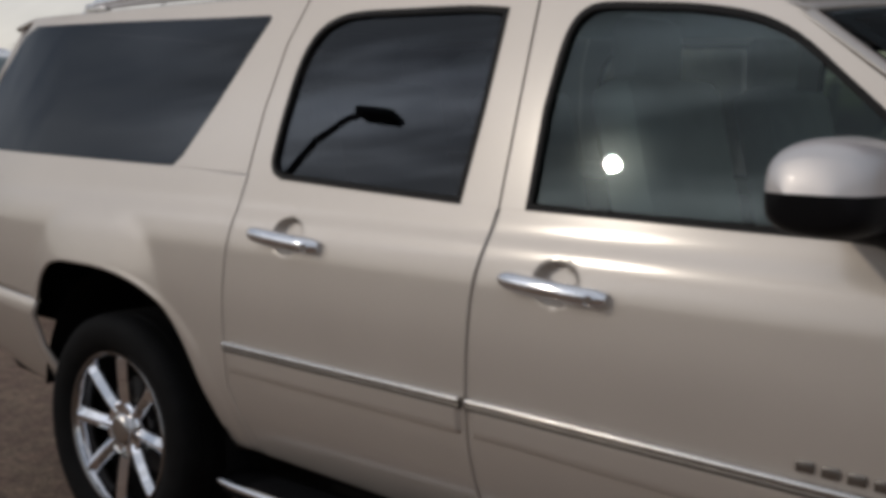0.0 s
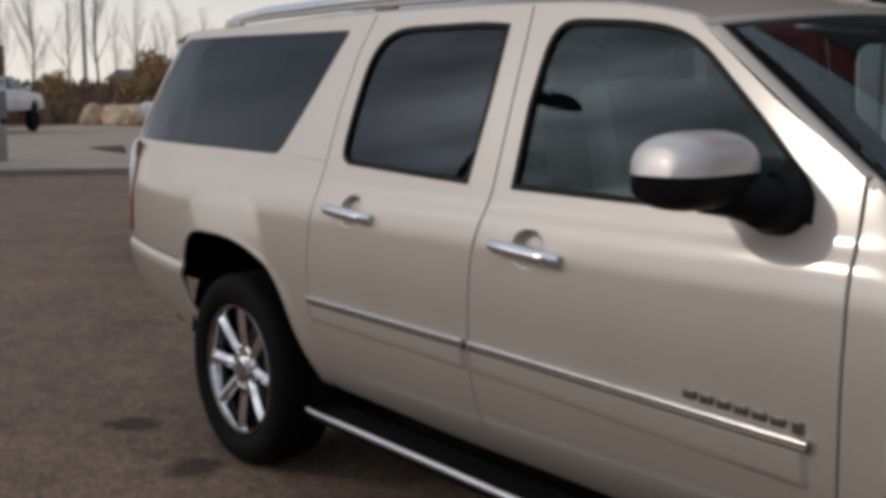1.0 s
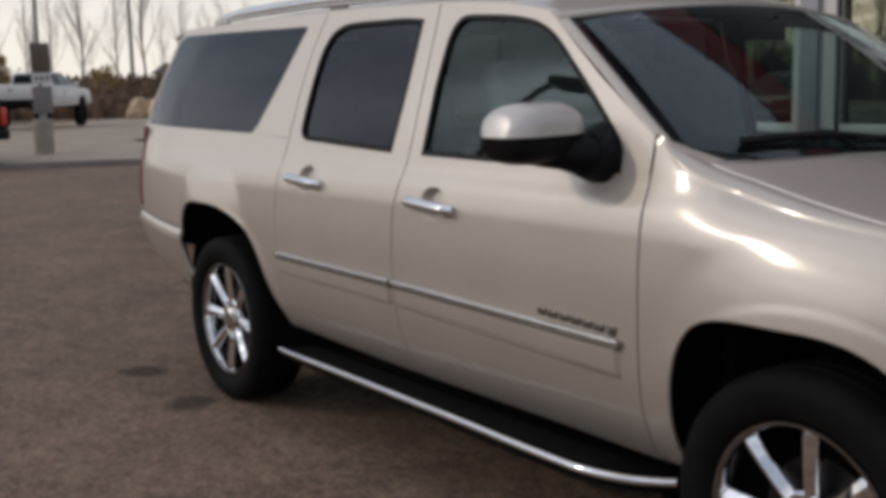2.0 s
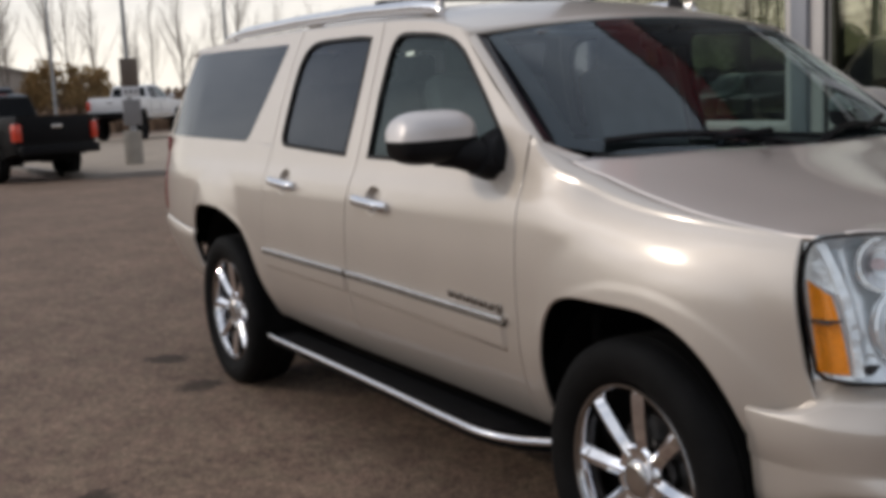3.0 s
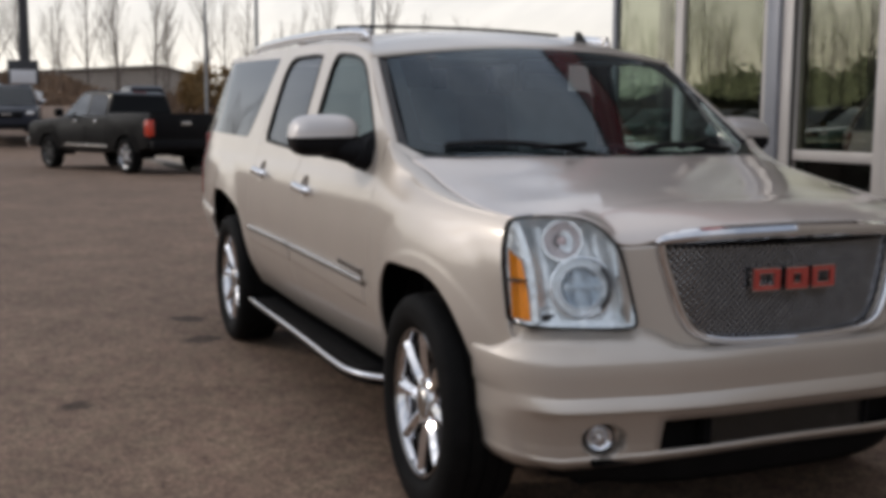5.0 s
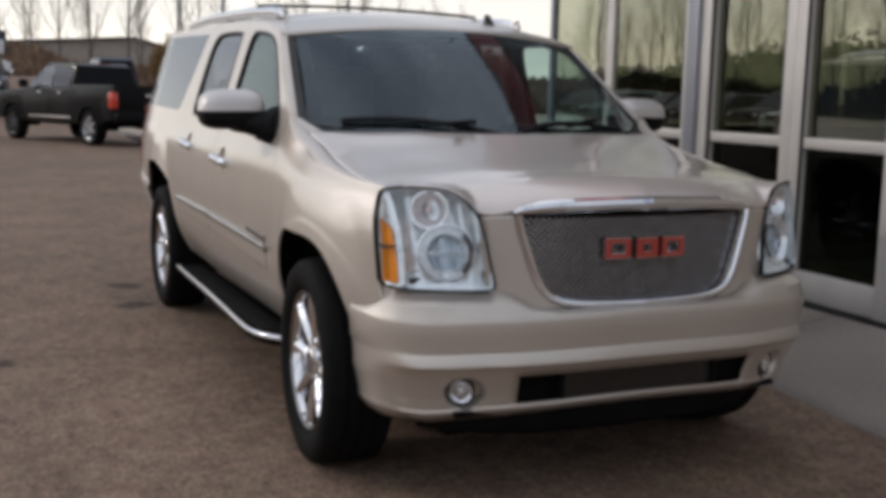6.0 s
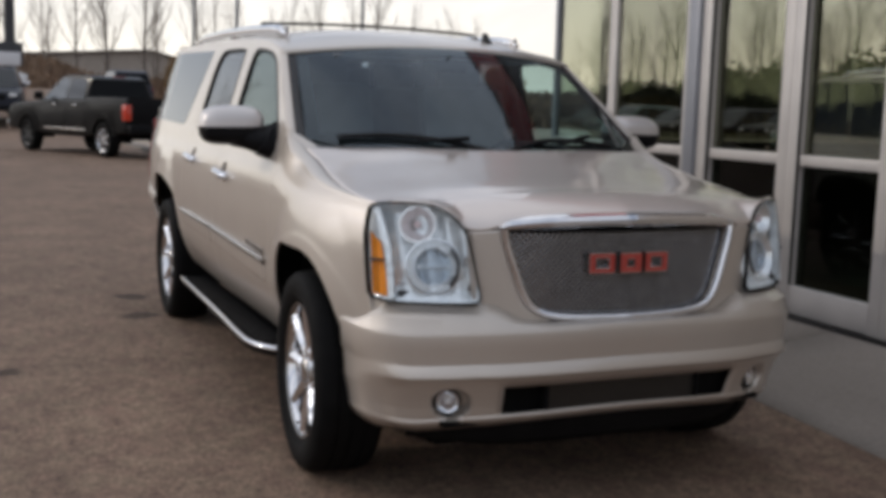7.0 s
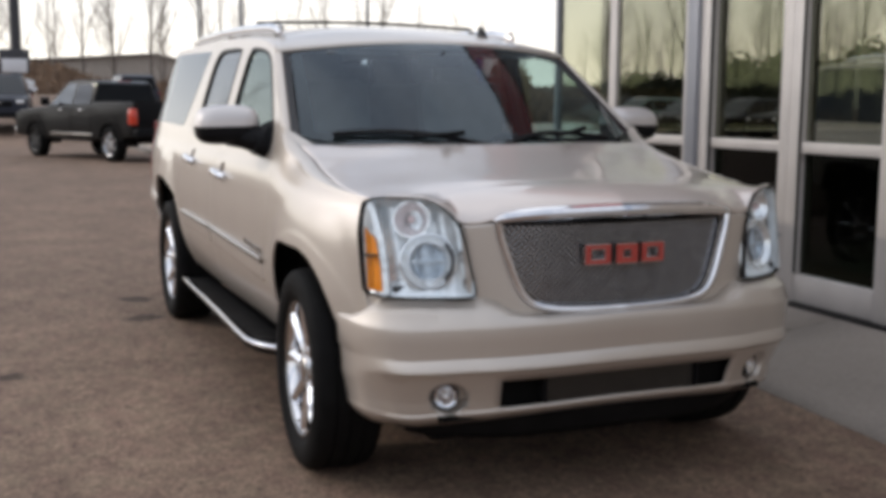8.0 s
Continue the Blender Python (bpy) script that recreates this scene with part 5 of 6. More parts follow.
# rear end
def rear_bumper(u, v):
    q = 2 * u - 1
    k = abs(q)
    sg = 1 if q > 0 else -1
    row = round(v * 7)
    d = (0.004, -0.008, -0.018, -0.016, 0.002, 0.016, 0.036, 0.06)[row]
    if k > 0.5:
        t = (k - 0.5) / 0.5
        x = -2.93 + 0.80 * max(0.0, (t - 0.10) / 0.90)
        bottom = S(x, (-2.93, -2.77, -2.24, -2.05), (0.575, 0.515, 0.44, 0.43))
        top = S(x, (-2.93, -2.13), (0.842, 0.802))
        z = top + (bottom - top) * (0, 0.05, 0.15, 0.20, 0.5, 0.75, 0.93, 1.0)[row]
        x += max(0.0, 0.70 - z) * 0.36 * smooth01((t - 0.7) / 0.3) - 0.02 * smooth01((t - 0.8) / 0.2) * smooth01((0.80 - z) / 0.1)
        corner = smooth01((0.16 - t) / 0.16)
        w = side_w(min(x, -2.13), max(z, 0.5)) - 0.002
        return (x, sg * (w - corner * 0.05 - d), z)
    t = k / 0.5
    top, bottom = 0.842, 0.60
    z = top + (bottom - top) * (0, 0.05, 0.15, 0.20, 0.5, 0.75, 0.93, 1.0)[row]
    w = side_w(-2.93, max(z, 0.5)) - 0.052
    return (-3.0 + 0.07 * t ** 5 + d, sg * (w - 0.0 - d * t) * t, z)


part("rear_bumper", grid(rear_bumper, 160, 7, outward=(-1, 0, 0)), PAINT, suv, "painted rear bumper", 40, 0.02)


def hatch(u, v):
    q = 2 * u - 1
    z = 0.82 + 0.98 * v
    x = I(z, (0.82, 1.30, 1.45, 1.80), (-2.94, -2.915, -2.865, -2.635))
    w = I(z, (0.82, 1.30, 1.80), (0.87, 0.85, 0.72))
    return (x, w * q, z)


part("tailgate", grid(hatch, 16, 14, outward=(-1, 0, 0)), PAINT, suv, thick=0.02)
part("tailgate_lining", grid(lambda u, v: Vector(hatch(0.01 + 0.98 * u, 0.01 + 0.98 * v)) + Vector((0.035, 0, 0)), 8, 8, outward=(1, 0, 0)), SHADE, suv)
part("rear_window", grid(lambda u, v: Vector(hatch(0.08 + 0.84 * u, 0.54 + 0.40 * v)) + Vector((-0.006, 0, 0)), 8, 6, outward=(-1, 0, 0)), GLASS_DARK, suv)

for s in (-1, 1):
    part("inner_bumper", box((-2.50, s * 0.68, 0.76), (0.60, 0.30, 0.16)), SHADE, suv)
    part("arch_liner", box((-2.205, s * 0.70, 0.695), (0.02, 0.28, 0.25)), SHADE, suv)
# floor pan and firewall
part("floor_pan", box((-0.2, 0, 0.44), (4.6, 1.5, 0.06)), SHADE, suv)
part("chassis_frame", box((-0.22, 0, 0.335), (4.5, 1.16, 0.17), 0.02), SHADE, suv)
part("firewall", box((1.28, 0, 0.80), (0.04, 1.6, 0.78)), SHADE, suv)
part("engine_bay", box((1.80, 0, 0.62), (0.9, 1.1, 0.5)), SHADE, suv)
# unseen pan added to block bounced light and darken the ground below
part("bounce_blocker", box((2.10, 0, 0.362), (0.60, 1.36, 0.02)), SHADE, suv)
part("front_valance", box((2.30, 0, 0.60), (0.03, 1.45, 0.44)), SHADE, suv)
# black dam sheet, made deep and wide to stand for shade below the bumper
part("dam_shade", grid(lambda u, v: (bump_x(0.74 * (2 * u - 1)) - 0.11 - 0.07 * abs(2 * u - 1) ** 3 - 0.05 * v, 0.74 * (2 * u - 1), 0.375 - 0.03 * abs(2 * u - 1) ** 2 - (0.110 - 0.040 * abs(2 * u - 1) ** 4) * v), 40, 4, outward=(1, 0, 0)), SHADE, suv, "black air dam deepened to stand for the shade under the bumper", thick=0.01)
for y in (-0.60, 0.60):
    part("frame_rail", box((0.25, y, 0.315), (4.0, 0.10, 0.15), 0.01), SHADE, suv)
part("cross_member", box((1.05, 0, 0.29), (0.12, 1.5, 0.12), 0.01), SHADE, suv)
part("front_axle", tube([(AX, -0.8, AZ), (AX, 0.8, AZ)], 0.05, 10), SHADE, suv)
part("rear_axle", tube([(-AX, -0.8, AZ), (-AX, 0.8, AZ)], 0.05, 10), SHADE, suv)

# wheels
def build_wheel(s, x):
    hub = new("wheel")
    hub.parent = suv
    hub["label"] = "black tyre on an eight-spoke chrome wheel"
    hub.location = (x, s * (0.866 if x > 0 else 0.860), AZ)
    hub.empty_display_size = 0.2
    if x > 0:
        hub.rotation_euler.z = radians(-3.0)  # steered a little
    return hub


def wheel_meshes(s):
    """Meshes for a wheel whose outer side looks along s * y."""
    prof = [(0.268, 0.085), (0.285, 0.118), (0.315, 0.134), (0.350, 0.137), (0.378, 0.128), (0.394, 0.112), (0.400, 0.086), (0.401, 0.062), (0.393, 0.060), (0.393, 0.052), (0.4015, 0.050), (0.4015, 0.006), (0.393, 0.005), (0.393, -0.005), (0.4015, -0.006), (0.401, -0.050), (0.393, -0.052), (0.393, -0.060), (0.401, -0.062), (0.400, -0.086), (0.394, -0.112), (0.378, -0.128), (0.35, -0.135), (0.28, -0.12)]
    bm = lathe([(r, s * y) for r, y in prof], 72)
    tyre = mesh_of("tyre", bm, TYRE)
    rim = mesh_of("rim", lathe([(r, s * y) for r, y in [(0.270, 0.104), (0.275, 0.111), (0.272, 0.1155), (0.264, 0.1150), (0.258, 0.106)]], 72), RIM_LIP)
    barrel = mesh_of("barrel", lathe([(r, s * y) for r, y in [(0.2575, 0.1055), (0.250, 0.085), (0.246, 0.050), (0.247, 0.010), (0.250, -0.035), (0.252, -0.075)]], 72), CHROME)
    bm = bmesh.new()
    for k in range(8):
        m = Matrix.Rotation(2 * math.pi * (k + 0.05) / 8, 4, "Y")
        ring = []
        for r, y, hw, dep in ((0.060, 0.082, 0.024, 0.030), (0.085, 0.090, 0.0245, 0.036), (0.13, 0.098, 0.0250, 0.042), (0.19, 0.105, 0.0262, 0.044), (0.240, 0.109, 0.0275, 0.042), (0.254, 0.107, 0.027, 0.036), (0.2590, 0.098, 0.023, 0.022)):
            ring.append([bm.verts.new(m @ Vector((px, s * py, r))) for px, py in ((-hw * 0.92, y - dep), (-hw, y - 0.018), (-hw * 0.93, y - 0.0145), (-hw * 0.12, y), (hw * 0.12, y), (hw * 0.93, y - 0.0145), (hw, y - 0.018), (hw * 0.92, y - dep))])
        for a, b in zip(ring, ring[1:]):
            for j in range(7):
                bm.faces.new((a[j], a[j + 1], b[j + 1], b[j]))
        bm.faces.new(ring[-1])
    bmesh.ops.recalc_face_normals(bm, faces=bm.faces)
    spokes = mesh_of("spokes", bm, CHROME, 18)
    centre = mesh_of("hub", lathe([(r, s * y) for r, y in [(0.050, 0.092), (0.054, 0.084), (0.074, 0.080), (0.088, 0.086), (0.096, 0.080), (0.100, 0.064), (0.101, 0.03)]], 40), CHROME)
    cap = mesh_of("centre_cap", lathe([(r, s * y) for r, y in [(0.0, 0.1035), (0.030, 0.1035), (0.044, 0.102), (0.051, 0.096), (0.053, 0.086)]], 32), DULL_CHROME)
    nut = mesh_of("wheel_nut", lathe([(0.0, s * 0.083), (0.007, s * 0.082), (0.0085, s * 0.07)], 10), DULL_CHROME)
    disc = mesh_of("brake_disc", lathe([(0.0, s * 0.02), (0.17, s * 0.02), (0.17, s * 0.0), (0.0, 0.0)], 40), surface("brake_steel", (0.05, 0.048, 0.046), 0.45, 0.8, 12, 0.1) if s == -1 else bpy.data.materials["brake_steel"])
    back = mesh_of("wheel_back", lathe([(0.0, s * -0.05), (0.251, s * -0.05)], 40), SHADE)
    return (("tyre", tyre), ("rim", rim), ("barrel", barrel), ("spokes", spokes), ("hub", centre), ("centre_cap", cap), ("wheel_nut", nut), ("brake_disc", disc), ("wheel_back", back))


for s in (-1, 1):
    meshes = wheel_meshes(s)
    for x in (AX, -AX):
        hub = build_wheel(s, x)
        for nm, me in meshes:
            for k in range(6 if nm == "wheel_nut" else 1):
                ob = new(nm, me)
                ob.parent = hub
                if nm == "wheel_nut":
                    ob.location = (0.060 * math.cos(math.pi * k / 3), 0, 0.060 * math.sin(math.pi * k / 3))

# cabin
def seat(x, y, w, name="front_seat"):
    st = part(name, box((x + 0.02, y, 0.93), (0.52, w, 0.16), 0.05), LEATHER, suv, "grey leather seat")
    part("seat_back", box((0, 0, 0.30), (0.14, w * 0.94, 0.62), 0.05, pose(x - 0.24, y, 0.98, 0, -14, 0)), LEATHER, st)
    n_ = 1 if w < 0.8 else 3
    for k in range(n_):
        yy = y + (k - (n_ - 1) / 2) * w / n_
        part("head_rest", box((x - 0.415, yy, 1.645), (0.09, 0.27, 0.19), 0.04), LEATHER, st)
        for q in (-0.06, 0.06):
            part("rest_post", tube([(x - 0.40, yy + q, 1.50), (x - 0.413, yy + q, 1.60)], 0.007, 6), DASH, st)


for y in (-0.40, 0.40):
    seat(0.42, y, 0.54)
    seat(-0.62, y, 0.56, "middle_seat")
seat(-1.55, 0, 1.25, "rear_bench")


def dash_at(u, v):
    q = 2 * u - 1
    x = (1.34 - 0.2 * q * q, 1.16, 1.02, 0.93, 0.90, 0.94)[round(v * 5)]
    z = (1.215, 1.235, 1.225, 1.17, 1.05, 0.85)[round(v * 5)]
    return (x, 0.78 * q, z + 0.025 * math.exp(-((0.78 * q - 0.40) / 0.2) ** 2) * (1 if 0 < v < 0.7 else 0))


part("dashboard", grid(dash_at, 30, 5, outward=(-0.5, 0, 1)), DASH, suv)
m = pose(0.80, 0.40, 1.13, 0, 62, 0)
bm = bmesh.new()
add_tube(bm, [m @ Vector((0.185 * math.cos(a), 0.185 * math.sin(a), 0)) for a in [2 * math.pi * k / 32 for k in range(33)]], 0.015, 8, False)
sw = part("steering_wheel", bm, DASH, suv)
part("wheel_boss", box((0, 0, -0.01), (0.13, 0.13, 0.05), 0.02, m), DASH, sw)
for a in (0, 180, 90):
    part("wheel_spoke", tube([m @ Vector((0.05 * math.cos(radians(a)), 0.05 * math.sin(radians(a)), 0)), m @ Vector((0.18 * math.cos(radians(a)), 0.18 * math.sin(radians(a)), 0))], 0.014, 8), DASH, sw)
part("inner_mirror", box((0.74, 0.0, 1.66), (0.03, 0.24, 0.065), 0.012), BLACK, suv)
part("mirror_stalk", tube([(0.76, 0, 1.69), (0.80, 0, 1.70)], 0.008, 8), BLACK, suv)
for y in (-0.38, 0.38):
    part("sun_visor", box((0.62, y, 1.695), (0.16, 0.36, 0.012), 0.004, None), LINER, suv)

# ---- other vehicles ----
def arc_under(cx, r, z0, n=9):
    """Points of a wheel arch from back to front, along +x."""
    a0 = math.asin(max(-1, min(1, (z0 - 0.40) / r)))
    return [(cx - r * math.cos(a0 + (math.pi - 2 * a0) * k / n), 0.40 + r * math.sin(a0 + (math.pi - 2 * a0) * k / n)) for k in range(n + 1)]


def shell(name, outline, w0, w1, zsplit, material, parent, label="", bevel=0.03):
    """A body pushed out of a side outline (x, z); above zsplit it narrows from w0 to w1."""
    zt = max(z for _, z in outline)
    bm = bmesh.new()
    sides = []
    for s in (-1, 1):
        sides.append([bm.verts.new((x, s * (w0 if z <= zsplit else w0 + (w1 - w0) * (z - zsplit) / (zt - zsplit)), z)) for x, z in outline])
    n = len(outline)
    fa = bm.faces.new(sides[0])
    fb = bm.faces.new(sides[1][::-1])
    for k in range(n):
        bm.faces.new((sides[0][k], sides[1][k], sides[1][(k + 1) % n], sides[0][(k + 1) % n]))
    bmesh.ops.recalc_face_normals(bm, faces=bm.faces)
    if bevel:
        rim = [e for e in bm.edges if fa in e.link_faces or fb in e.link_faces]
        bmesh.ops.bevel(bm, geom=rim, offset=bevel, segments=3, affect="EDGES", profile=0.5)
    bmesh.ops.triangulate(bm, faces=[f for f in bm.faces if len(f.verts) > 4])
    return part(name, bm, material, parent, label, 40)


SIMPLE_WHEEL = {}


def simple_wheel(parent, x, y, r, s, rim_mat):
    hub = new("wheel")
    hub.parent = parent
    hub.location = (x, y, r)
    key = (r, s, rim_mat.name)
    if key not in SIMPLE_WHEEL:
        k = r / 0.40
        tyre = mesh_of("tyre", lathe([(q * k, s * h) for q, h in [(0.25, 0.10), (0.29, 0.135), (0.36, 0.137), (0.39, 0.115), (0.40, 0.0), (0.39, -0.115), (0.25, -0.12)]], 36), TYRE)
        bm = lathe([(q * k, s * h) for q, h in [(0.255, 0.115), (0.262, 0.125), (0.245, 0.115), (0.225, 0.05)]], 36)
        for j in range(6):
            add_box(bm, (0, s * 0.09, 0.13 * k), (0.06, 0.03, 0.24 * k), Matrix.Rotation(2 * math.pi * j / 6, 4, "Y"), 0.008)
        add_lathe(bm, [(0.0, s * 0.112), (0.05 * k, s * 0.110), (0.07 * k, s * 0.08)], 20)
        rim = mesh_of("rim", bm, rim_mat)
        back = mesh_of("wheel_back", lathe([(0.0, s * 0.03), (0.24 * k, s * 0.03)], 24), SHADE)
        SIMPLE_WHEEL[key] = (("tyre", tyre), ("rim", rim), ("wheel_back", back))
    for nm, me in SIMPLE_WHEEL[key]:
        ob = new(nm, me)
        ob.parent = hub


def pickup(label, paint, m, lift=0.0, rim_mat=ALLOY, r=0.40, group=""):
    """A crew-cab pickup, front along +x, middle at the origin."""
    t = thing("pickup_truck", label, "truck", group, at=m)
    z0 = 0.52 + lift
    fx, rx = 1.75, -1.90

    def up(pts):
        return [(x, z + lift) for x, z in pts]

    fa = [(x, z + lift) for x, z in arc_under(fx, 0.50, 0.52)]
    ra = [(x, z + lift) for x, z in arc_under(rx, 0.50, 0.52)]
    body_out = up([(-2.88, 0.60), (-2.88, 1.36), (-1.08, 1.36)]) + up([(-1.06, 1.28), (1.10, 1.27), (1.25, 1.25), (2.55, 1.16), (2.72, 1.08), (2.80, 0.90), (2.80, 0.55)]) + fa[::-1] + [(0.9, z0 - 0.05), (-1.1, z0 - 0.05)] + ra[::-1]
    shell("body", body_out, 0.99, 0.93, 1.0 + lift, paint, t)
    cab = up([(-1.05, 1.22), (-0.98, 1.80), (-0.75, 1.865), (0.15, 1.875), (0.42, 1.84), (1.20, 1.24)])
    shell("cab", cab, 0.92, 0.70, 1.24 + lift, paint, t, bevel=0.04)
    part("bed_floor", box((-1.98, 0, 1.361 + lift), (1.66, 1.60, 0.012)), SHADE, t)

    def cab_w(z):
        return 0.92 + (0.70 - 0.92) * (z - lift - 1.24) / (1.875 - 1.24)

    for s in (-1, 1):
        for pts, mat in (([(-0.90, 1.32), (-0.86, 1.74), (-0.74, 1.78), (-0.12, 1.79), (-0.12, 1.31)], TRUCK_DARK), ([(-0.05, 1.31), (-0.05, 1.79), (0.28, 1.79), (0.42, 1.74), (0.93, 1.34), (0.93, 1.30)], TRUCK_GLASS)):
            part("side_window", fill([(x, s * (cab_w(z + lift) + 0.006), z + lift) for x, z in pts], (0, s, 0)), mat, t, "", 0)
        for x in (-0.62, 0.35):
            part("door_handle", box((x, s * 1.0, 1.17 + lift), (0.20, 0.03, 0.035), 0.008), CHROME, t, "chrome handle")
        part("sill_trim", box((-0.1, s * 0.985, 0.60 + lift), (2.0, 0.03, 0.05), 0.008), DULL_CHROME, t)
        part("door_gap", box((-0.09, s * 0.990, 0.92 + lift), (0.012, 0.008, 0.62)), SHADE, t)
        part("door_gap", box((-1.07, s * 0.990, 0.92 + lift), (0.014, 0.008, 0.72)), SHADE, t)
        for cx in (fx, rx):
            bm = bmesh.new()
            add_strip(bm, [(x, s * 0.985, z + lift) for x, z in arc_under(cx, 0.53, 0.52, 12)], 0.09, 0.05, (0, 1, 0))
            part("wheel_flare", bm, paint, t)
            part("wheel_well", box((cx, s * 0.72, 0.62 + lift), (0.98, 0.40, 0.55)), SHADE, t)
        part("tail_lamp", box((-2.84, s * 0.93, 1.03 + lift), (0.20, 0.15, 0.36), 0.03), TRUCK_RED, t, "red tail lamp")
        part("head_lamp", box((2.70, s * 0.80, 0.98 + lift), (0.20, 0.30, 0.20), 0.03), LAMP_HOUSE, t, "clear headlamp")
        part("door_mirror", box((0.88, s * 1.12, 1.37 + lift), (0.12, 0.22, 0.20), 0.04), paint if s < 0 else paint, t)
        for x in (fx, rx):
            # the dark pickup's front wheels take the alloy with shade in its colour
            simple_wheel(t, x, s * 0.87, r, s, SHADED_ALLOY if paint is GREY_TRUCK and x == fx else rim_mat)
    part("rear_window", fill([(-1.03 - 0.02 + 0.07 * (z - 1.30) / 0.5, y, z + lift) for y, z in ((-0.78, 1.32), (0.78, 1.32), (0.68, 1.76), (-0.68, 1.76))], (-1, 0, 0)), TRUCK_DARK, t, "", 0)
    part("windscreen", fill([(1.19 - 0.775 * (z - 1.26) / 0.59 + 0.03, y, z + lift) for y, z in ((-0.80, 1.29), (0.80, 1.29), (0.68, 1.80), (-0.68, 1.80))], (1, 0, 1)), TRUCK_GLASS, t, "", 0)
    part("stop_lamp", box((-0.97, 0, 1.845 + lift), (0.03, 0.34, 0.03), 0.006), RED_LENS, t)
    part("tailgate", box((-2.885, 0, 1.08 + lift), (0.02, 1.56, 0.50), 0.008), BLACK if paint is GREY_TRUCK else paint, t)
    part("tailgate_badge", box((-2.90, 0.0, 1.14 + lift), (0.01, 0.26, 0.07), 0.003), DULL_CHROME, t)
    part("rear_bumper", box((-2.96, 0, 0.66 + lift), (0.18, 1.92, 0.20), 0.04), BLACK if paint is GREY_TRUCK else BLACK, t, "dark rear bumper")
    part("front_bumper", box((2.84, 0, 0.62 + lift), (0.16, 1.94, 0.26), 0.05), CHROME, t, "chrome front bumper")
    part("grille", box((2.79, 0, 0.95 + lift), (0.06, 1.26, 0.28), 0.02), BLACK, t)
    part("chassis", box((0, 0, 0.50 + lift), (5.2, 1.3, 0.16)), SHADE, t)
    part("fuel_cap", box((-1.35, -0.99, 1.20 + lift), (0.10, 0.02, 0.05), 0.008), CHROME, t)
    return t


def estate(label, paint, m, category="car", group="", h=1.86):
    """A plain sport utility vehicle, front along +x."""
    t = thing("parked_car", label, category, group, at=m)
    fx, rx, k = 1.45, -1.40, h / 1.86
    body_out = [(-2.35, 0.60), (-2.38, 1.05), (-2.28, 1.20 * k), (1.00, 1.18 * k), (1.15, 1.16 * k), (2.25, 1.06 * k), (2.42, 0.96), (2.48, 0.80), (2.46, 0.40)] + arc_under(fx, 0.46, 0.42)[::-1] + [(0.7, 0.38), (-0.7, 0.38)] + arc_under(rx, 0.46, 0.42)[::-1]
    shell("body", body_out, 0.955, 0.90, 0.95, paint, t, bevel=0.06)
    cab = [(-2.30, 1.14 * k), (-2.12, 1.76 * k), (-1.80, 1.85 * k), (-0.2, 1.865 * k), (0.20, 1.82 * k), (1.12, 1.14 * k)]
    shell("cabin", cab, 0.90, 0.68, 1.16 * k, paint, t, bevel=0.05)

    def cw(z):
        return 0.90 + (0.68 - 0.90) * (z - 1.16 * k) / (0.70 * k)

    for s in (-1, 1):
        for pts in ([(-2.10, 1.26), (-1.95, 1.70), (-1.02, 1.75), (-1.02, 1.24)], [(-0.95, 1.24), (-0.95, 1.75), (-0.12, 1.76), (-0.12, 1.23)], [(-0.05, 1.23), (-0.05, 1.76), (0.15, 1.74), (0.82, 1.26), (0.82, 1.22)]):
            part("side_window", fill([(x, s * (cw(z * k) + 0.006), z * k) for x, z in pts], (0, s, 0)), TRUCK_DARK, t, "", 0)
        part("tail_lamp", box((-2.30, s * 0.88, 1.05), (0.10, 0.12, 0.30), 0.02), RED_LENS, t, "red tail lamp")
        hl_ = part("head_lamp", box((2.34, s * 0.72, 0.93), (0.22, 0.34, 0.17), 0.04), SEAL, t, "clear headlamp")
        part("lamp_face", box((2.425, s * 0.72, 0.93), (0.06, 0.26, 0.11), 0.02), REFLECTOR, hl_)
        fl = part("fog_recess", box((2.44, s * 0.74, 0.58), (0.06, 0.26, 0.13), 0.02), BLACK, t)
        part("fog_lamp", lathe([(0, 0.01), (0.035, 0.006), (0.04, 0)], 20, Matrix.Translation((2.475, s * 0.74, 0.58)) @ Matrix.Rotation(radians(-90), 4, "Z")), REFLECTOR, fl)
        part("door_mirror", box((0.80, s * 0.985, 1.26 * k), (0.10, 0.16, 0.14), 0.04), paint, t)
        for cx in (fx, rx):
            part("wheel_well", box((cx, s * 0.70, 0.55), (0.90, 0.40, 0.50)), SHADE, t)
            simple_wheel(t, cx, s * 0.84, 0.37, s, ALLOY)
    part("windscreen", fill([(1.115 - 0.92 * (z - 1.14) / 0.68 + 0.03, y, z * k) for y, z in ((-0.80, 1.18), (0.80, 1.18), (0.66, 1.78), (-0.66, 1.78))], (1, 0, 1)), TRUCK_GLASS, t, "", 0)
    part("rear_window", fill([(-2.30 + 0.18 * (z - 1.14) / 0.62 - 0.012, y, z * k) for y, z in ((-0.76, 1.24), (0.76, 1.24), (0.66, 1.70), (-0.66, 1.70))], (-1, 0, 0)), TRUCK_DARK, t, "", 0)
    part("grille", box((2.46, 0, 0.86), (0.05, 0.96, 0.22), 0.02), BLACK, t)
    part("badge_bar", box((2.49, 0, 0.88), (0.02, 0.30, 0.05), 0.008), DULL_CHROME, t)
    part("lower_intake", box((2.47, 0, 0.50), (0.04, 1.2, 0.16), 0.02), BLACK, t)
    return t


WHITE_Y, BLUE_Y = -2.6, -1.5
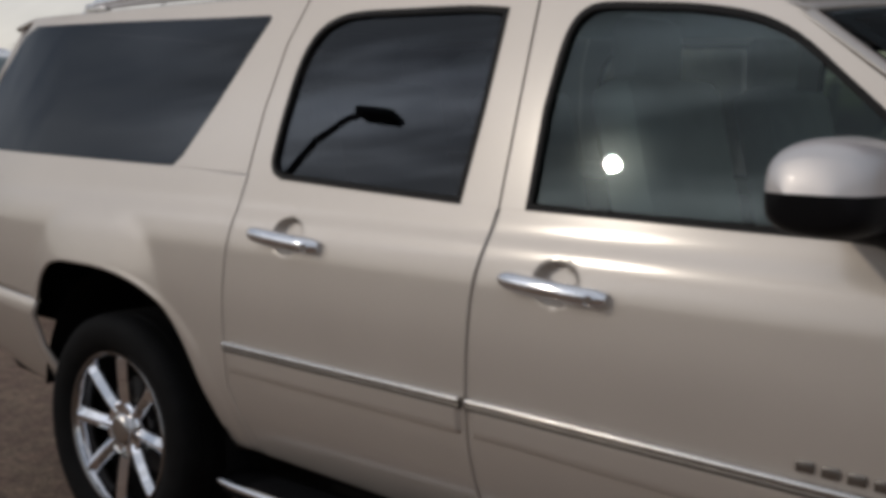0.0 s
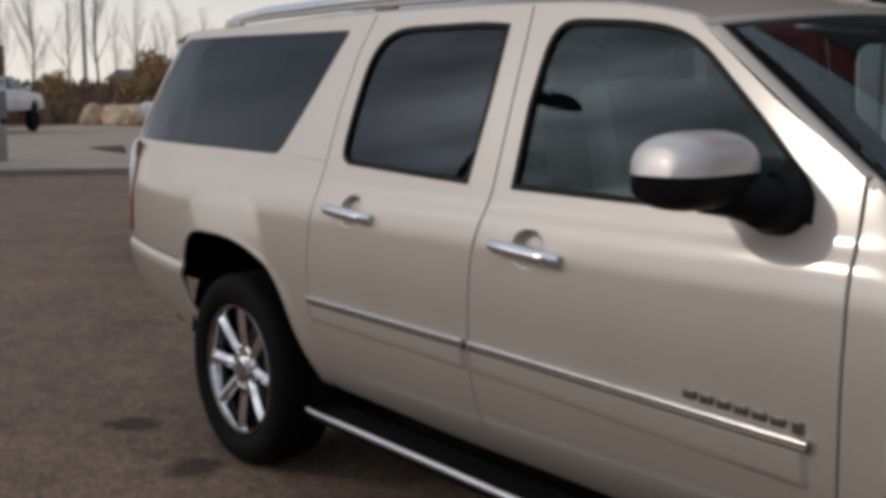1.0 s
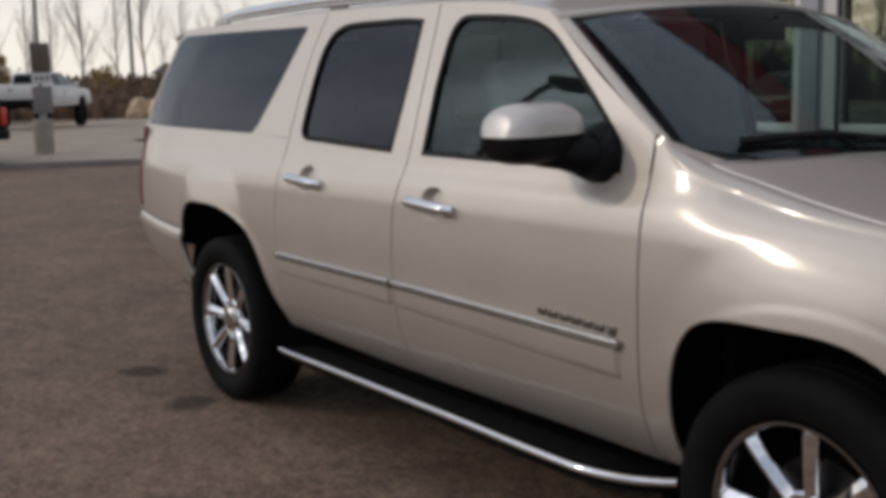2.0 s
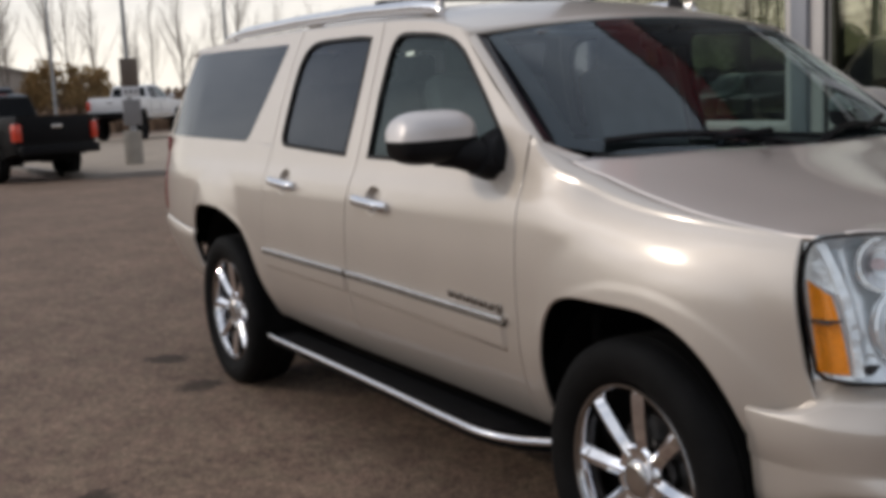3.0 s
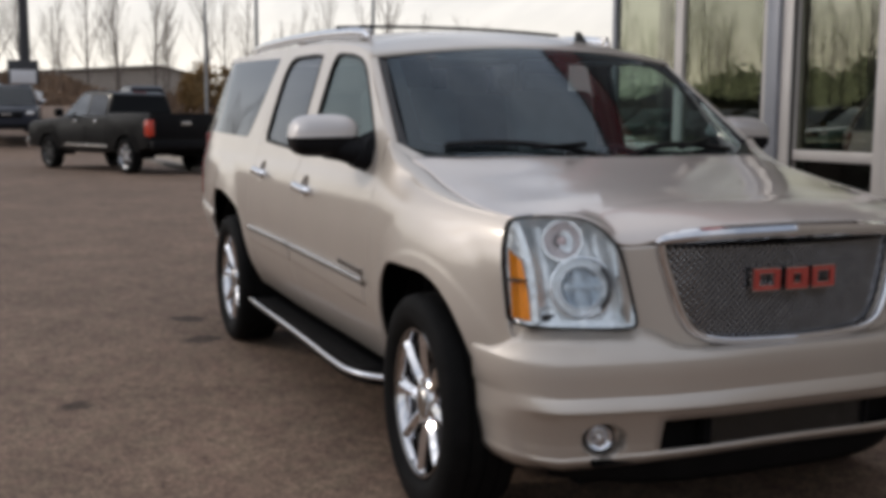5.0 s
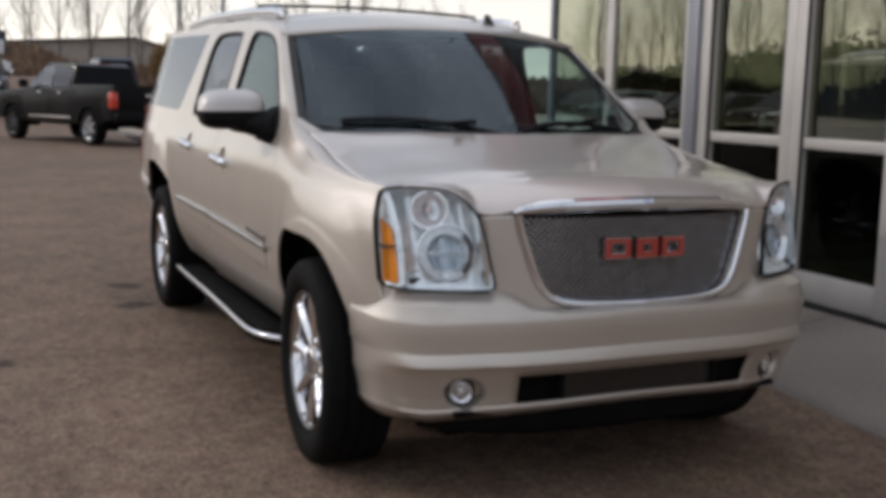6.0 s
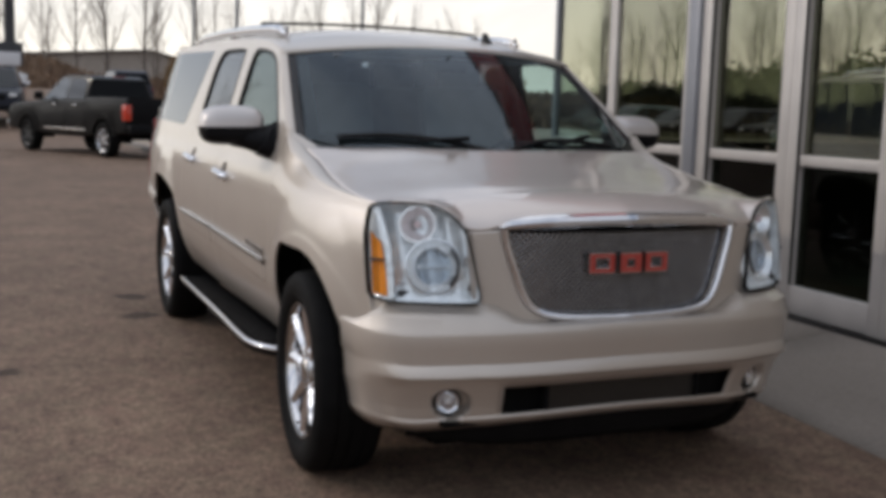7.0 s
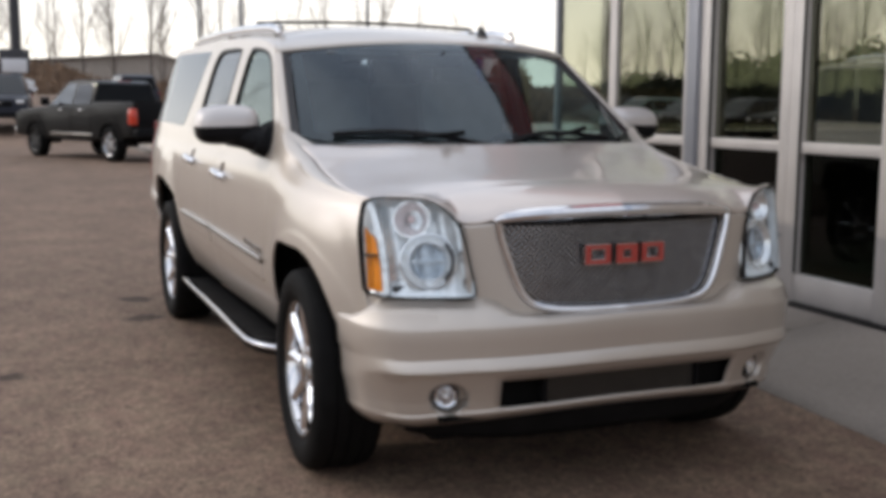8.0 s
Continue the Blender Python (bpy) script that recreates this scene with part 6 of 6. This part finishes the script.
# dark crew-cab seen from behind its rear corner
PK_HEAD = 204
pickup("dark grey crew-cab pickup with red tail lamps on the lot", GREY_TRUCK, pose(-24.28, 0.84, 0, 0, 0, PK_HEAD) @ Matrix.Diagonal((1.06, 1.06, 1.08, 1)))
pickup("white lifted crew-cab pickup with black tyres", WHITE_TRUCK, pose(-49.7, 11.6, 0.13, 0, 0, 141) @ Matrix.Scale(1.13, 4), 0.42, BLACK, 0.50)
pickup("white crew-cab pickup seen front on behind the other cars", WHITE_TRUCK, pose(-52.0, WHITE_Y, rise(-52, WHITE_Y), 0, 0, 90), 0.2, ALLOY, 0.46)
estate("white sport utility car parked nose on to the estate", WHITE_TRUCK, pose(-8.69, 2.99, 0, 0, 0, -30) @ Matrix.Scale(1.13, 4))
estate("navy sport utility car facing the lot", BLUE_SUV, pose(-39.5, BLUE_Y, rise(-39.5, BLUE_Y) + 0.01, 0, 0, -4) @ Matrix.Scale(1.13, 4))
estate("navy sport utility car standing behind the dark pickup", BLUE_SUV, pose(-47.5, 4.25, rise(-47.5, 4.25) + 0.01, 0, 0, 184), h=2.0)
ROW = []
# parked row behind the way of the camera, seen in the glass alone
for i, (x, paint) in enumerate(((-19.5, BLUE_SUV), (-14.2, GREEN_PAINT), (-8.6, GREY_TRUCK), (-3.4, BLUE_SUV), (2.2, GREY_TRUCK), (7.6, GREEN_PAINT))):
    ROW.append(estate(("dark", "teal")[paint is GREEN_PAINT] + " car parked in the row across the lot", paint, pose(x, -19 - 0.4 * (i % 3), 0, 0, 0, 86 + 4 * (i % 3)), group="parked row", h=1.75 + 0.08 * (i % 3)))

for i in range(15):
    copy_thing(ROW[(0, 2, 1, 3, 4)[i % 5]], pose(-63 + 2.95 * i, -20.5 + 0.5 * math.sin(i * 2.1), 0, 0, 0, 84 + 5 * math.sin(i * 1.7)))

# ---- far side of the lot ----
# raised island with kerb
def kerb_line(y):
    return -21.2 + 0.42 * (y - 3.0)


isl = thing("island", "pale concrete sidewalk island with a kerb", "sidewalk", "", "structure")
pts = [(kerb_line(2.6), 2.6), (kerb_line(3.2) + 0.25, 3.0), (kerb_line(12), 12.0), (kerb_line(40), 40.0), (-60, 46.0), (-66.0, 22.0), (-52, 9.0), (-32, 2.2), (-24, 2.2)]
part("walk", prism([(x, y, 0.0) for x, y in shrink(pts, 0.15)], (0, 0, 0.125)), WALK, isl, smooth=0)
bm = bmesh.new()
a, b = pts, shrink(pts, 0.155)
n = len(a)
lo = [bm.verts.new((x, y, -0.02)) for x, y in a]
hi = [bm.verts.new((x * 0.999, y, 0.13)) for x, y in shrink(a, 0.02)]
inn = [bm.verts.new((x, y, 0.13)) for x, y in b]
for i in range(n):
    j = (i + 1) % n
    bm.faces.new((lo[i], lo[j], hi[j], hi[i]))
    bm.faces.new((hi[i], hi[j], inn[j], inn[i]))
bmesh.ops.recalc_face_normals(bm, faces=bm.faces)
part("kerb", bm, KERB, isl, smooth=0)
# flat dark brown patch, slightly proud of the walk
solid("dark_patch", prism([(-31.1, 10.3, 0.10), (-30.6, 9.0, 0.10), (-28.4, 8.55, 0.10), (-26.1, 8.35, 0.10), (-27.3, 8.85, 0.10), (-29.3, 9.6, 0.10)], (0, 0, 0.05), 0.01),
      surface("dark_patch_brown", (0.035, 0.024, 0.018), 0.95, 0, 5, 0.35, 0.3, 0.6, 25), "dark flat patch set in the sidewalk island", "flower bed")

# field beyond the lot
bm = bmesh.new()
for x0, x1, y0, y1 in ((-800, -72, -400, 500), (-72, 60, -400, -46)):
    vs = [bm.verts.new((x, y, 0.03 + 0.25 * (x < -100))) for x, y in ((x0, y0), (x1, y0), (x1, y1), (x0, y1))]
    bm.faces.new(vs)
solid("field", bm, FIELD, "brown dry grass field beyond the lot", "field", "structure", smooth=0)
bm = bmesh.new()
rnd = random.Random(5)
for k in range(26000):
    x, y = -73 - abs(rnd.gauss(0, 22)), rnd.uniform(-35, 75)
    h, w, a = rnd.uniform(0.55, 1.0) * (1.0 + min(2.7, (-73 - x) * 0.16)), rnd.uniform(0.08, 0.3), rnd.uniform(0, 6.28)
    g = 0.75 * rise(-63, y)
    dx, dy = w * math.cos(a), w * math.sin(a)
    vs = [bm.verts.new(p) for p in ((x - dx, y - dy, g), (x + dx, y + dy, g), (x + dx * 0.6 + rnd.uniform(-.2, .2), y + dy * 0.6, g + h), (x - dx * 0.6, y - dy * 0.6, g + h * 0.9))]
    bm.faces.new(vs)
solid("dry_grass", bm, STRAW, "tall dry brown grass along the lot", "grass", "stuff", smooth=0)


# bare trees
def grow(bm, p, d, length, r, depth, rnd, n):
    q = p + d * length
    mid = p + d * length * 0.5 + Vector((rnd.uniform(-1, 1), rnd.uniform(-1, 1), 0)) * length * 0.04
    add_tube(bm, [p, mid, q], [r, r * 0.85, r * 0.62], n, False)
    if depth == 0:
        return
    kids = 3 if depth > 1 else 4
    for k in range(kids):
        t = rnd.uniform(0.35, 1.0) if k else 1.0
        a = rnd.uniform(0, 2 * math.pi)
        lean = rnd.uniform(0.25, 0.62) if k else rnd.uniform(0.05, 0.2)
        side = Vector((math.cos(a), math.sin(a), 0))
        nd = (d * math.cos(lean) + side * math.sin(lean) + Vector((0, 0, 0.22))).normalized()
        grow(bm, p.lerp(q, t), nd, length * rnd.uniform(0.55, 0.75), r * (0.62 if k == 0 else 0.42), depth - 1, rnd, 3)


def bare_tree(seed, h):
    rnd = random.Random(seed)
    t = thing("bare_tree", "tall leafless poplar with upright grey limbs", "tree", "row of bare trees")
    bm = bmesh.new()
    pts = [Vector((0.12 * math.sin(k * 1.3 + seed), 0.10 * math.cos(k * 1.7 + seed), h * k / 7)) for k in range(8)]
    add_tube(bm, pts, [0.10 * (1 - 0.11 * k) * h / 10 for k in range(8)], 7)
    part("trunk", bm, BARK, t)
    bm = bmesh.new()
    for k in range(17):
        f = 0.28 + 0.70 * k / 16
        z = f * h
        a = rnd.uniform(0, 2 * math.pi)
        lean = rnd.uniform(0.30, 0.60)
        d = Vector((math.cos(a) * math.sin(lean), math.sin(a) * math.sin(lean), math.cos(lean)))
        base = pts[min(6, int(f * 7))].lerp(pts[min(7, int(f * 7) + 1)], f * 7 - int(f * 7))
        grow(bm, base, d, h * 0.19 * (1.25 - 0.75 * f), 0.036 * (1.2 - 0.8 * f) * h / 10, 3, rnd, 4)
    part("crown", bm, TWIG, t, "bare twigs")
    return t


kinds = [bare_tree(11, 15.0), bare_tree(12, 13.0), bare_tree(13, 16.5), bare_tree(14, 12.5)]
rnd = random.Random(3)
spots = [(-112, 33.5), (-110, 36.0), (-108, 38.8), (-114, 30.5), (-111, 27.0), (-112, 23.5), (-110, 19.5), (-113, 16.2), (-109, 13.4), (-112, 10.2), (-110, 7.6), (-112, 4.2), (-110, 1.0), (-112, -3.0), (-109, 42.0), (-111, 45.0), (-112, 49.0), (-113, 53.5), (-111, -8.0), (-112, 58.0)]
spots += [(x - 14, y + 1.4) for x, y in spots[1::2]]
for i, (x, y) in enumerate(spots):
    base = kinds[i % 4]
    m = pose(x + rnd.uniform(-2, 2), y + rnd.uniform(-0.5, 0.5), 0.2, 0, 0, rnd.uniform(0, 360))
    if i < 4:
        base.matrix_world = m
    else:
        copy_thing(base, m @ Matrix.Scale(rnd.uniform(0.85, 1.12) * (0.74 if y > 26 else 1.0), 4))
# trees and hedge on the near side of the lot, which the glass mirrors
for i in range(16):
    copy_thing(kinds[i % 4], pose(-62 + 6.2 * i + rnd.uniform(-1.5, 1.5), -52 + rnd.uniform(-3, 3), 0, 0, 0, rnd.uniform(0, 360)) @ Matrix.Scale(0.78, 4))
for i in range(34):
    copy_thing(kinds[(i * 3 + 1) % 4], pose(-142 + 2.9 * i + rnd.uniform(-1.2, 1.2), -56 - 5 * (i % 3) + rnd.uniform(-2, 2), 0, 0, 0, rnd.uniform(0, 360)) @ Matrix.Scale(rnd.uniform(0.74, 0.98), 4))


for i in range(26):
    copy_thing(kinds[(i * 3 + 2) % 4], pose(-108 + 2.6 * i + rnd.uniform(-1.2, 1.2), 70 + 1.6 * i + rnd.uniform(-4, 4), 0, 0, 0, rnd.uniform(0, 360)) @ Matrix.Scale(rnd.uniform(0.7, 1.0), 4))


def leafy(name, label, seed, size, count, material, stems=True, leaf=0.16):
    """A bush: stems and a crown of many small leaves in clumps."""
    rnd = random.Random(seed)
    t = thing(name, label, "bush")
    bm = bmesh.new()
    for k in range(9):
        a = rnd.uniform(0, 6.28)
        tip = Vector((math.cos(a) * size[0] * 0.35, math.sin(a) * size[1] * 0.35, size[2] * rnd.uniform(0.6, 0.95)))
        add_tube(bm, [Vector((0, 0, 0)), tip * 0.5 + Vector((0, 0, 0.1)), tip], [0.06, 0.04, 0.015], 5)
    part("stems", bm, BARK, t)
    verts, faces = [], []
    clumps = []
    for k in range(34):
        a, q = rnd.uniform(0, 6.28), rnd.random() ** 0.5
        clumps.append((math.cos(a) * q * size[0] / 2, math.sin(a) * q * size[1] / 2, size[2] * (0.25 + 0.72 * rnd.random() * (1 - 0.45 * q * q)), rnd.uniform(0.25, 0.5)))
    for k in range(count):
        c = rnd.choice(clumps)
        p = Vector((c[0] + rnd.gauss(0, c[3]), c[1] + rnd.gauss(0, c[3]), max(0.05, c[2] + rnd.gauss(0, c[3] * 0.8))))
        d1 = Vector((rnd.gauss(0, 1), rnd.gauss(0, 1), rnd.gauss(0, 1))).normalized() * leaf * rnd.uniform(0.5, 1.2)
        d2 = d1.orthogonal().normalized() * leaf * 0.45
        i0 = len(verts)
        verts += [p - d1, p + d2, p + d1, p - d2]
        faces.append((i0, i0 + 1, i0 + 2, i0 + 3))
    me = bpy.data.meshes.new("crown")
    me.from_pydata([tuple(v) for v in verts], [], faces)
    me.materials.append(material)
    ob = new("crown", me)
    ob.parent = t
    return t


b1 = leafy("autumn_bush", "rusty brown autumn bush in the dry field", 21, (5.5, 5.0, 5.2), 5200, LEAF_TAN, leaf=0.20)
b1.matrix_world = pose(-82, 33.2, 0, 0, 0, 0) @ Matrix.Diagonal((0.85, 0.8, 1.12, 1))
for x, y, k in ((-83, 14.6, 1.0), (-84, 17.6, 0.92), (-86, 26.5, 0.72), (-84, 36.5, 0.9), (-88, -6.0, 0.7), (-80, 39.5, 0.95)):
    copy_thing(b1, pose(x, y, 0, 0, 0, 40 * x) @ Matrix.Scale(k, 4))
h1 = leafy("dark_hedge", "dark leafless-looking hedge bush beside the lot", 22, (5.0, 3.0, 2.9), 4200, LEAF_DARK, leaf=0.2)
h1.matrix_world = pose(-41, -41, 0)
for i in range(20):
    copy_thing(h1, pose(-39 + 3.6 * i + rnd.uniform(-1, 1), -40 + rnd.uniform(-2, 2), 0, 0, 0, 57 * i) @ Matrix.Scale(rnd.uniform(0.8, 1.25), 4))
for i in range(24):
    copy_thing(h1, pose(-106 + 4.2 * i, -63 + rnd.uniform(-3, 3), 0, 0, 0, 57 * i) @ Matrix.Scale(rnd.uniform(1.4, 2.6), 4))
    if i % 2:
        copy_thing(kinds[i % 4], pose(-92 + rnd.uniform(-4, 4), -14 - 3.6 * i, 0, 0, 0, 77 * i))
for i in range(20):
    copy_thing(h1, pose(-128 + 4.4 * i, -45 + rnd.uniform(-2, 2), 0, 0, 0, 57 * i) @ Matrix.Scale(rnd.uniform(0.9, 1.6), 4))
for i in range(14):
    copy_thing(h1, pose(-92 + 4.4 * i, 64 + 2.6 * i + rnd.uniform(-2, 2), 0, 0, 0, 57 * i) @ Matrix.Scale(rnd.uniform(0.9, 1.7), 4))
copy_thing(h1, pose(-104, 4.0, 0, 0, 0, 10) @ Matrix.Scale(0.9, 4))
copy_thing(h1, pose(-100, 11.0, 0, 0, 0, 80) @ Matrix.Scale(0.8, 4))

# warehouse
wh = thing("warehouse", "long low beige metal warehouse beyond the trees", "building", at=pose(-135, 16.5, 0, 0, 0, 0))
part("wall", prism([(0, y, z) for y, z in [(-20, 0), (-20, 5.9), (1.5, 7.3), (6.2, 6.2), (6.2, 0)]], (-14, 0, 0)), SHED_WALL, wh, smooth=0)
for (ya, za), (yb, zb) in (((-21, 5.85), (1.5, 7.35)), ((1.5, 7.35), (7.0, 6.05))):
    part("roof", prism([(0.5, ya, za), (0.5, yb, zb), (0.5, yb, zb + 0.25), (0.5, ya, za + 0.25)], (-15, 0, 0)), SHED_ROOF, wh, smooth=0)
part("door", box((0.06, -6, 1.9), (0.1, 3.6, 3.8), 0.02), SHED_ROOF, wh)
w2 = thing("far_shed", "pale flat shed at the edge of the field", "building", at=pose(-118, 50, 0, 0, 0, 10))
part("wall", box((0, 0, 2.0), (6, 11, 4.0), 0.03), SHED_WALL, w2)
part("roof", prism([(-3.3, -6, 4.0), (3.3, -6, 4.0), (0, -6, 5.2)], (0, 12, 0)), SHED_ROOF, w2, smooth=0)
w3 = thing("far_shed", "pale flat shed at the edge of the field", "building", at=pose(-128, -8, 0, 0, 0, 0))
part("wall", box((0, 0, 2.4), (6, 14, 4.8), 0.03), SHED_WALL, w3)
part("roof", box((0, 0, 4.95), (6.6, 14.6, 0.3), 0.03), SHED_ROOF, w3)

# poles
def pole(name, label, x, y, h, r, material, base=0.0):
    t = thing(name, label, "pole", at=pose(x, y, 0))
    part("shaft", tube([(0, 0, base), (0, 0, h * 0.5), (0, 0, h)], [r, r * 0.85, r * 0.65], 14), material, t)
    return t


p1 = pole("street_lamp", "tall grey street lamp pole", -90, 30.6, 13.5, 0.20, GALV)
part("lamp_arm", tube([(0, 0, 13.2), (0.4, 0, 13.7), (1.8, 0, 13.9)], [0.07, 0.06, 0.05], 8), GALV, p1)
part("lamp_head", box((2.1, 0, 13.88), (0.8, 0.30, 0.14), 0.04), GALV, p1)
part("foot_box", box((0.1, -0.75, 1.4), (0.6, 0.6, 2.8), 0.05), YELLOW, p1, "yellow marker board")
p2 = pole("street_lamp", "thin grey street lamp pole in the field", -72, 12.0, 9.5, 0.13, GALV)
part("lamp_arm", tube([(0, 0, 9.3), (0.3, 0, 9.6), (1.2, 0, 9.7)], [0.05, 0.045, 0.04], 8), GALV, p2)
p3 = pole("sign_mast", "dark steel sign mast carrying a board", -45.0, -0.72, 9.0, 0.27, DARK_POLE)
part("board", box((0.3, -0.10, 3.20), (0.12, 1.24, 1.0), 0.03), DARK_POLE, p3)
part("board_panel", box((0.37, -0.10, 3.0), (0.02, 1.02, 0.58), 0.01), SIGN_WHITE, p3, "pale panel")
# sign on a concrete bollard
p4 = pole("sign_post", "steel sign post set in a concrete bollard", -24.3, 4.50, 6.6, 0.065, GALV, 0.6)
part("bollard", lathe([(0.0, 0.98), (0.20, 0.98), (0.23, 0.95), (0.235, 0.0)], 28, Matrix.Rotation(radians(90), 4, "X")), POST_CONC, p4, "concrete bollard")
part("board", box((0.07, 0.02, 2.46), (0.07, 0.46, 0.72), 0.01), SIGN_BROWN, p4, "brown board")
part("board", box((0.07, 0.02, 1.98), (0.06, 0.44, 0.30), 0.01), SIGN_WHITE, p4, "white board")
part("board", box((0.07, 0.02, 1.45), (0.07, 0.46, 0.66), 0.01), SIGN_GREY, p4, "grey board")
part("bracket", box((0.0, 0.02, 1.03), (0.05, 0.14, 0.3), 0.01), SIGN_WHITE, p4)
for k in range(3):
    part("board_mark", box((0.108, 0.02 - 0.13 + 0.13 * k, 1.98), (0.012, 0.08, 0.10)), SIGN_GREY, p4)
# blue board with plain picture panels
p5 = thing("sign_board", "blue information board with rows of pale panels", "sign", at=pose(-41, 18.3, 0, 0, 0, -20))
for y in (-0.9, 0.9):
    part("leg", tube([(0, y, 0), (0, y, 4.1)], 0.05, 8), GALV, p5)
part("panel", box((0.06, 0, 3.2), (0.06, 2.2, 1.75), 0.01), SIGN_BLUE, p5)
for r_ in range(3):
    for c_ in range(4):
        part("picture", box((0.096, -0.78 + 0.52 * c_, 2.62 + 0.56 * r_), (0.012, 0.32, 0.34)), SIGN_WHITE if (r_ + c_) % 3 else YELLOW, p5)
# parking-lot lamp that the side windows mirror
p6 = pole("lot_lamp", "dark parking-lot lamp with a curved arm", -10.35, -8.2, 4.6, 0.085, DARK_POLE)
part("lamp_arm", tube([(0, 0, 4.5), (0.12, 0, 5.1), (0.42, 0, 5.75), (0.85, 0, 6.12), (1.15, 0, 6.22)], [0.06, 0.058, 0.055, 0.05, 0.05], 10), DARK_POLE, p6)
part("lamp_head", box((0.35, 0, 0), (0.75, 0.34, 0.13), 0.05, Matrix.Translation((1.1, 0, 6.22)) @ Matrix.Rotation(radians(6), 4, "Y")), DARK_POLE, p6)

# boulders
rnd = random.Random(9)
for i in range(9):
    bm = bmesh.new()
    bmesh.ops.create_icosphere(bm, subdivisions=3, radius=1.0)
    off = Vector((rnd.uniform(0, 50), rnd.uniform(0, 50), i * 7.0))
    for v in bm.verts:
        v.co *= 1 + 0.45 * noise.noise(v.co * 1.1 + off) + 0.14 * noise.noise(v.co * 3.1 + off)
        v.co.z = max(v.co.z, -0.55)
    sx, sz = rnd.uniform(0.9, 1.5), rnd.uniform(0.6, 0.95)
    bmesh.ops.scale(bm, vec=(sx, sx * rnd.uniform(0.8, 1.2), sz), verts=bm.verts)
    ob = solid("boulder", bm, BOULDER, "pale tan landscaping boulder", "rock", "", "heap of boulders", 30)
    ob.matrix_world = pose(-63.5 + 1.0 * i - (i % 2) * 0.9, 21.3 + 0.35 * i + (i % 3) * 0.5, 0.125 + 0.5 * sz, 0, 0, 70 * i)
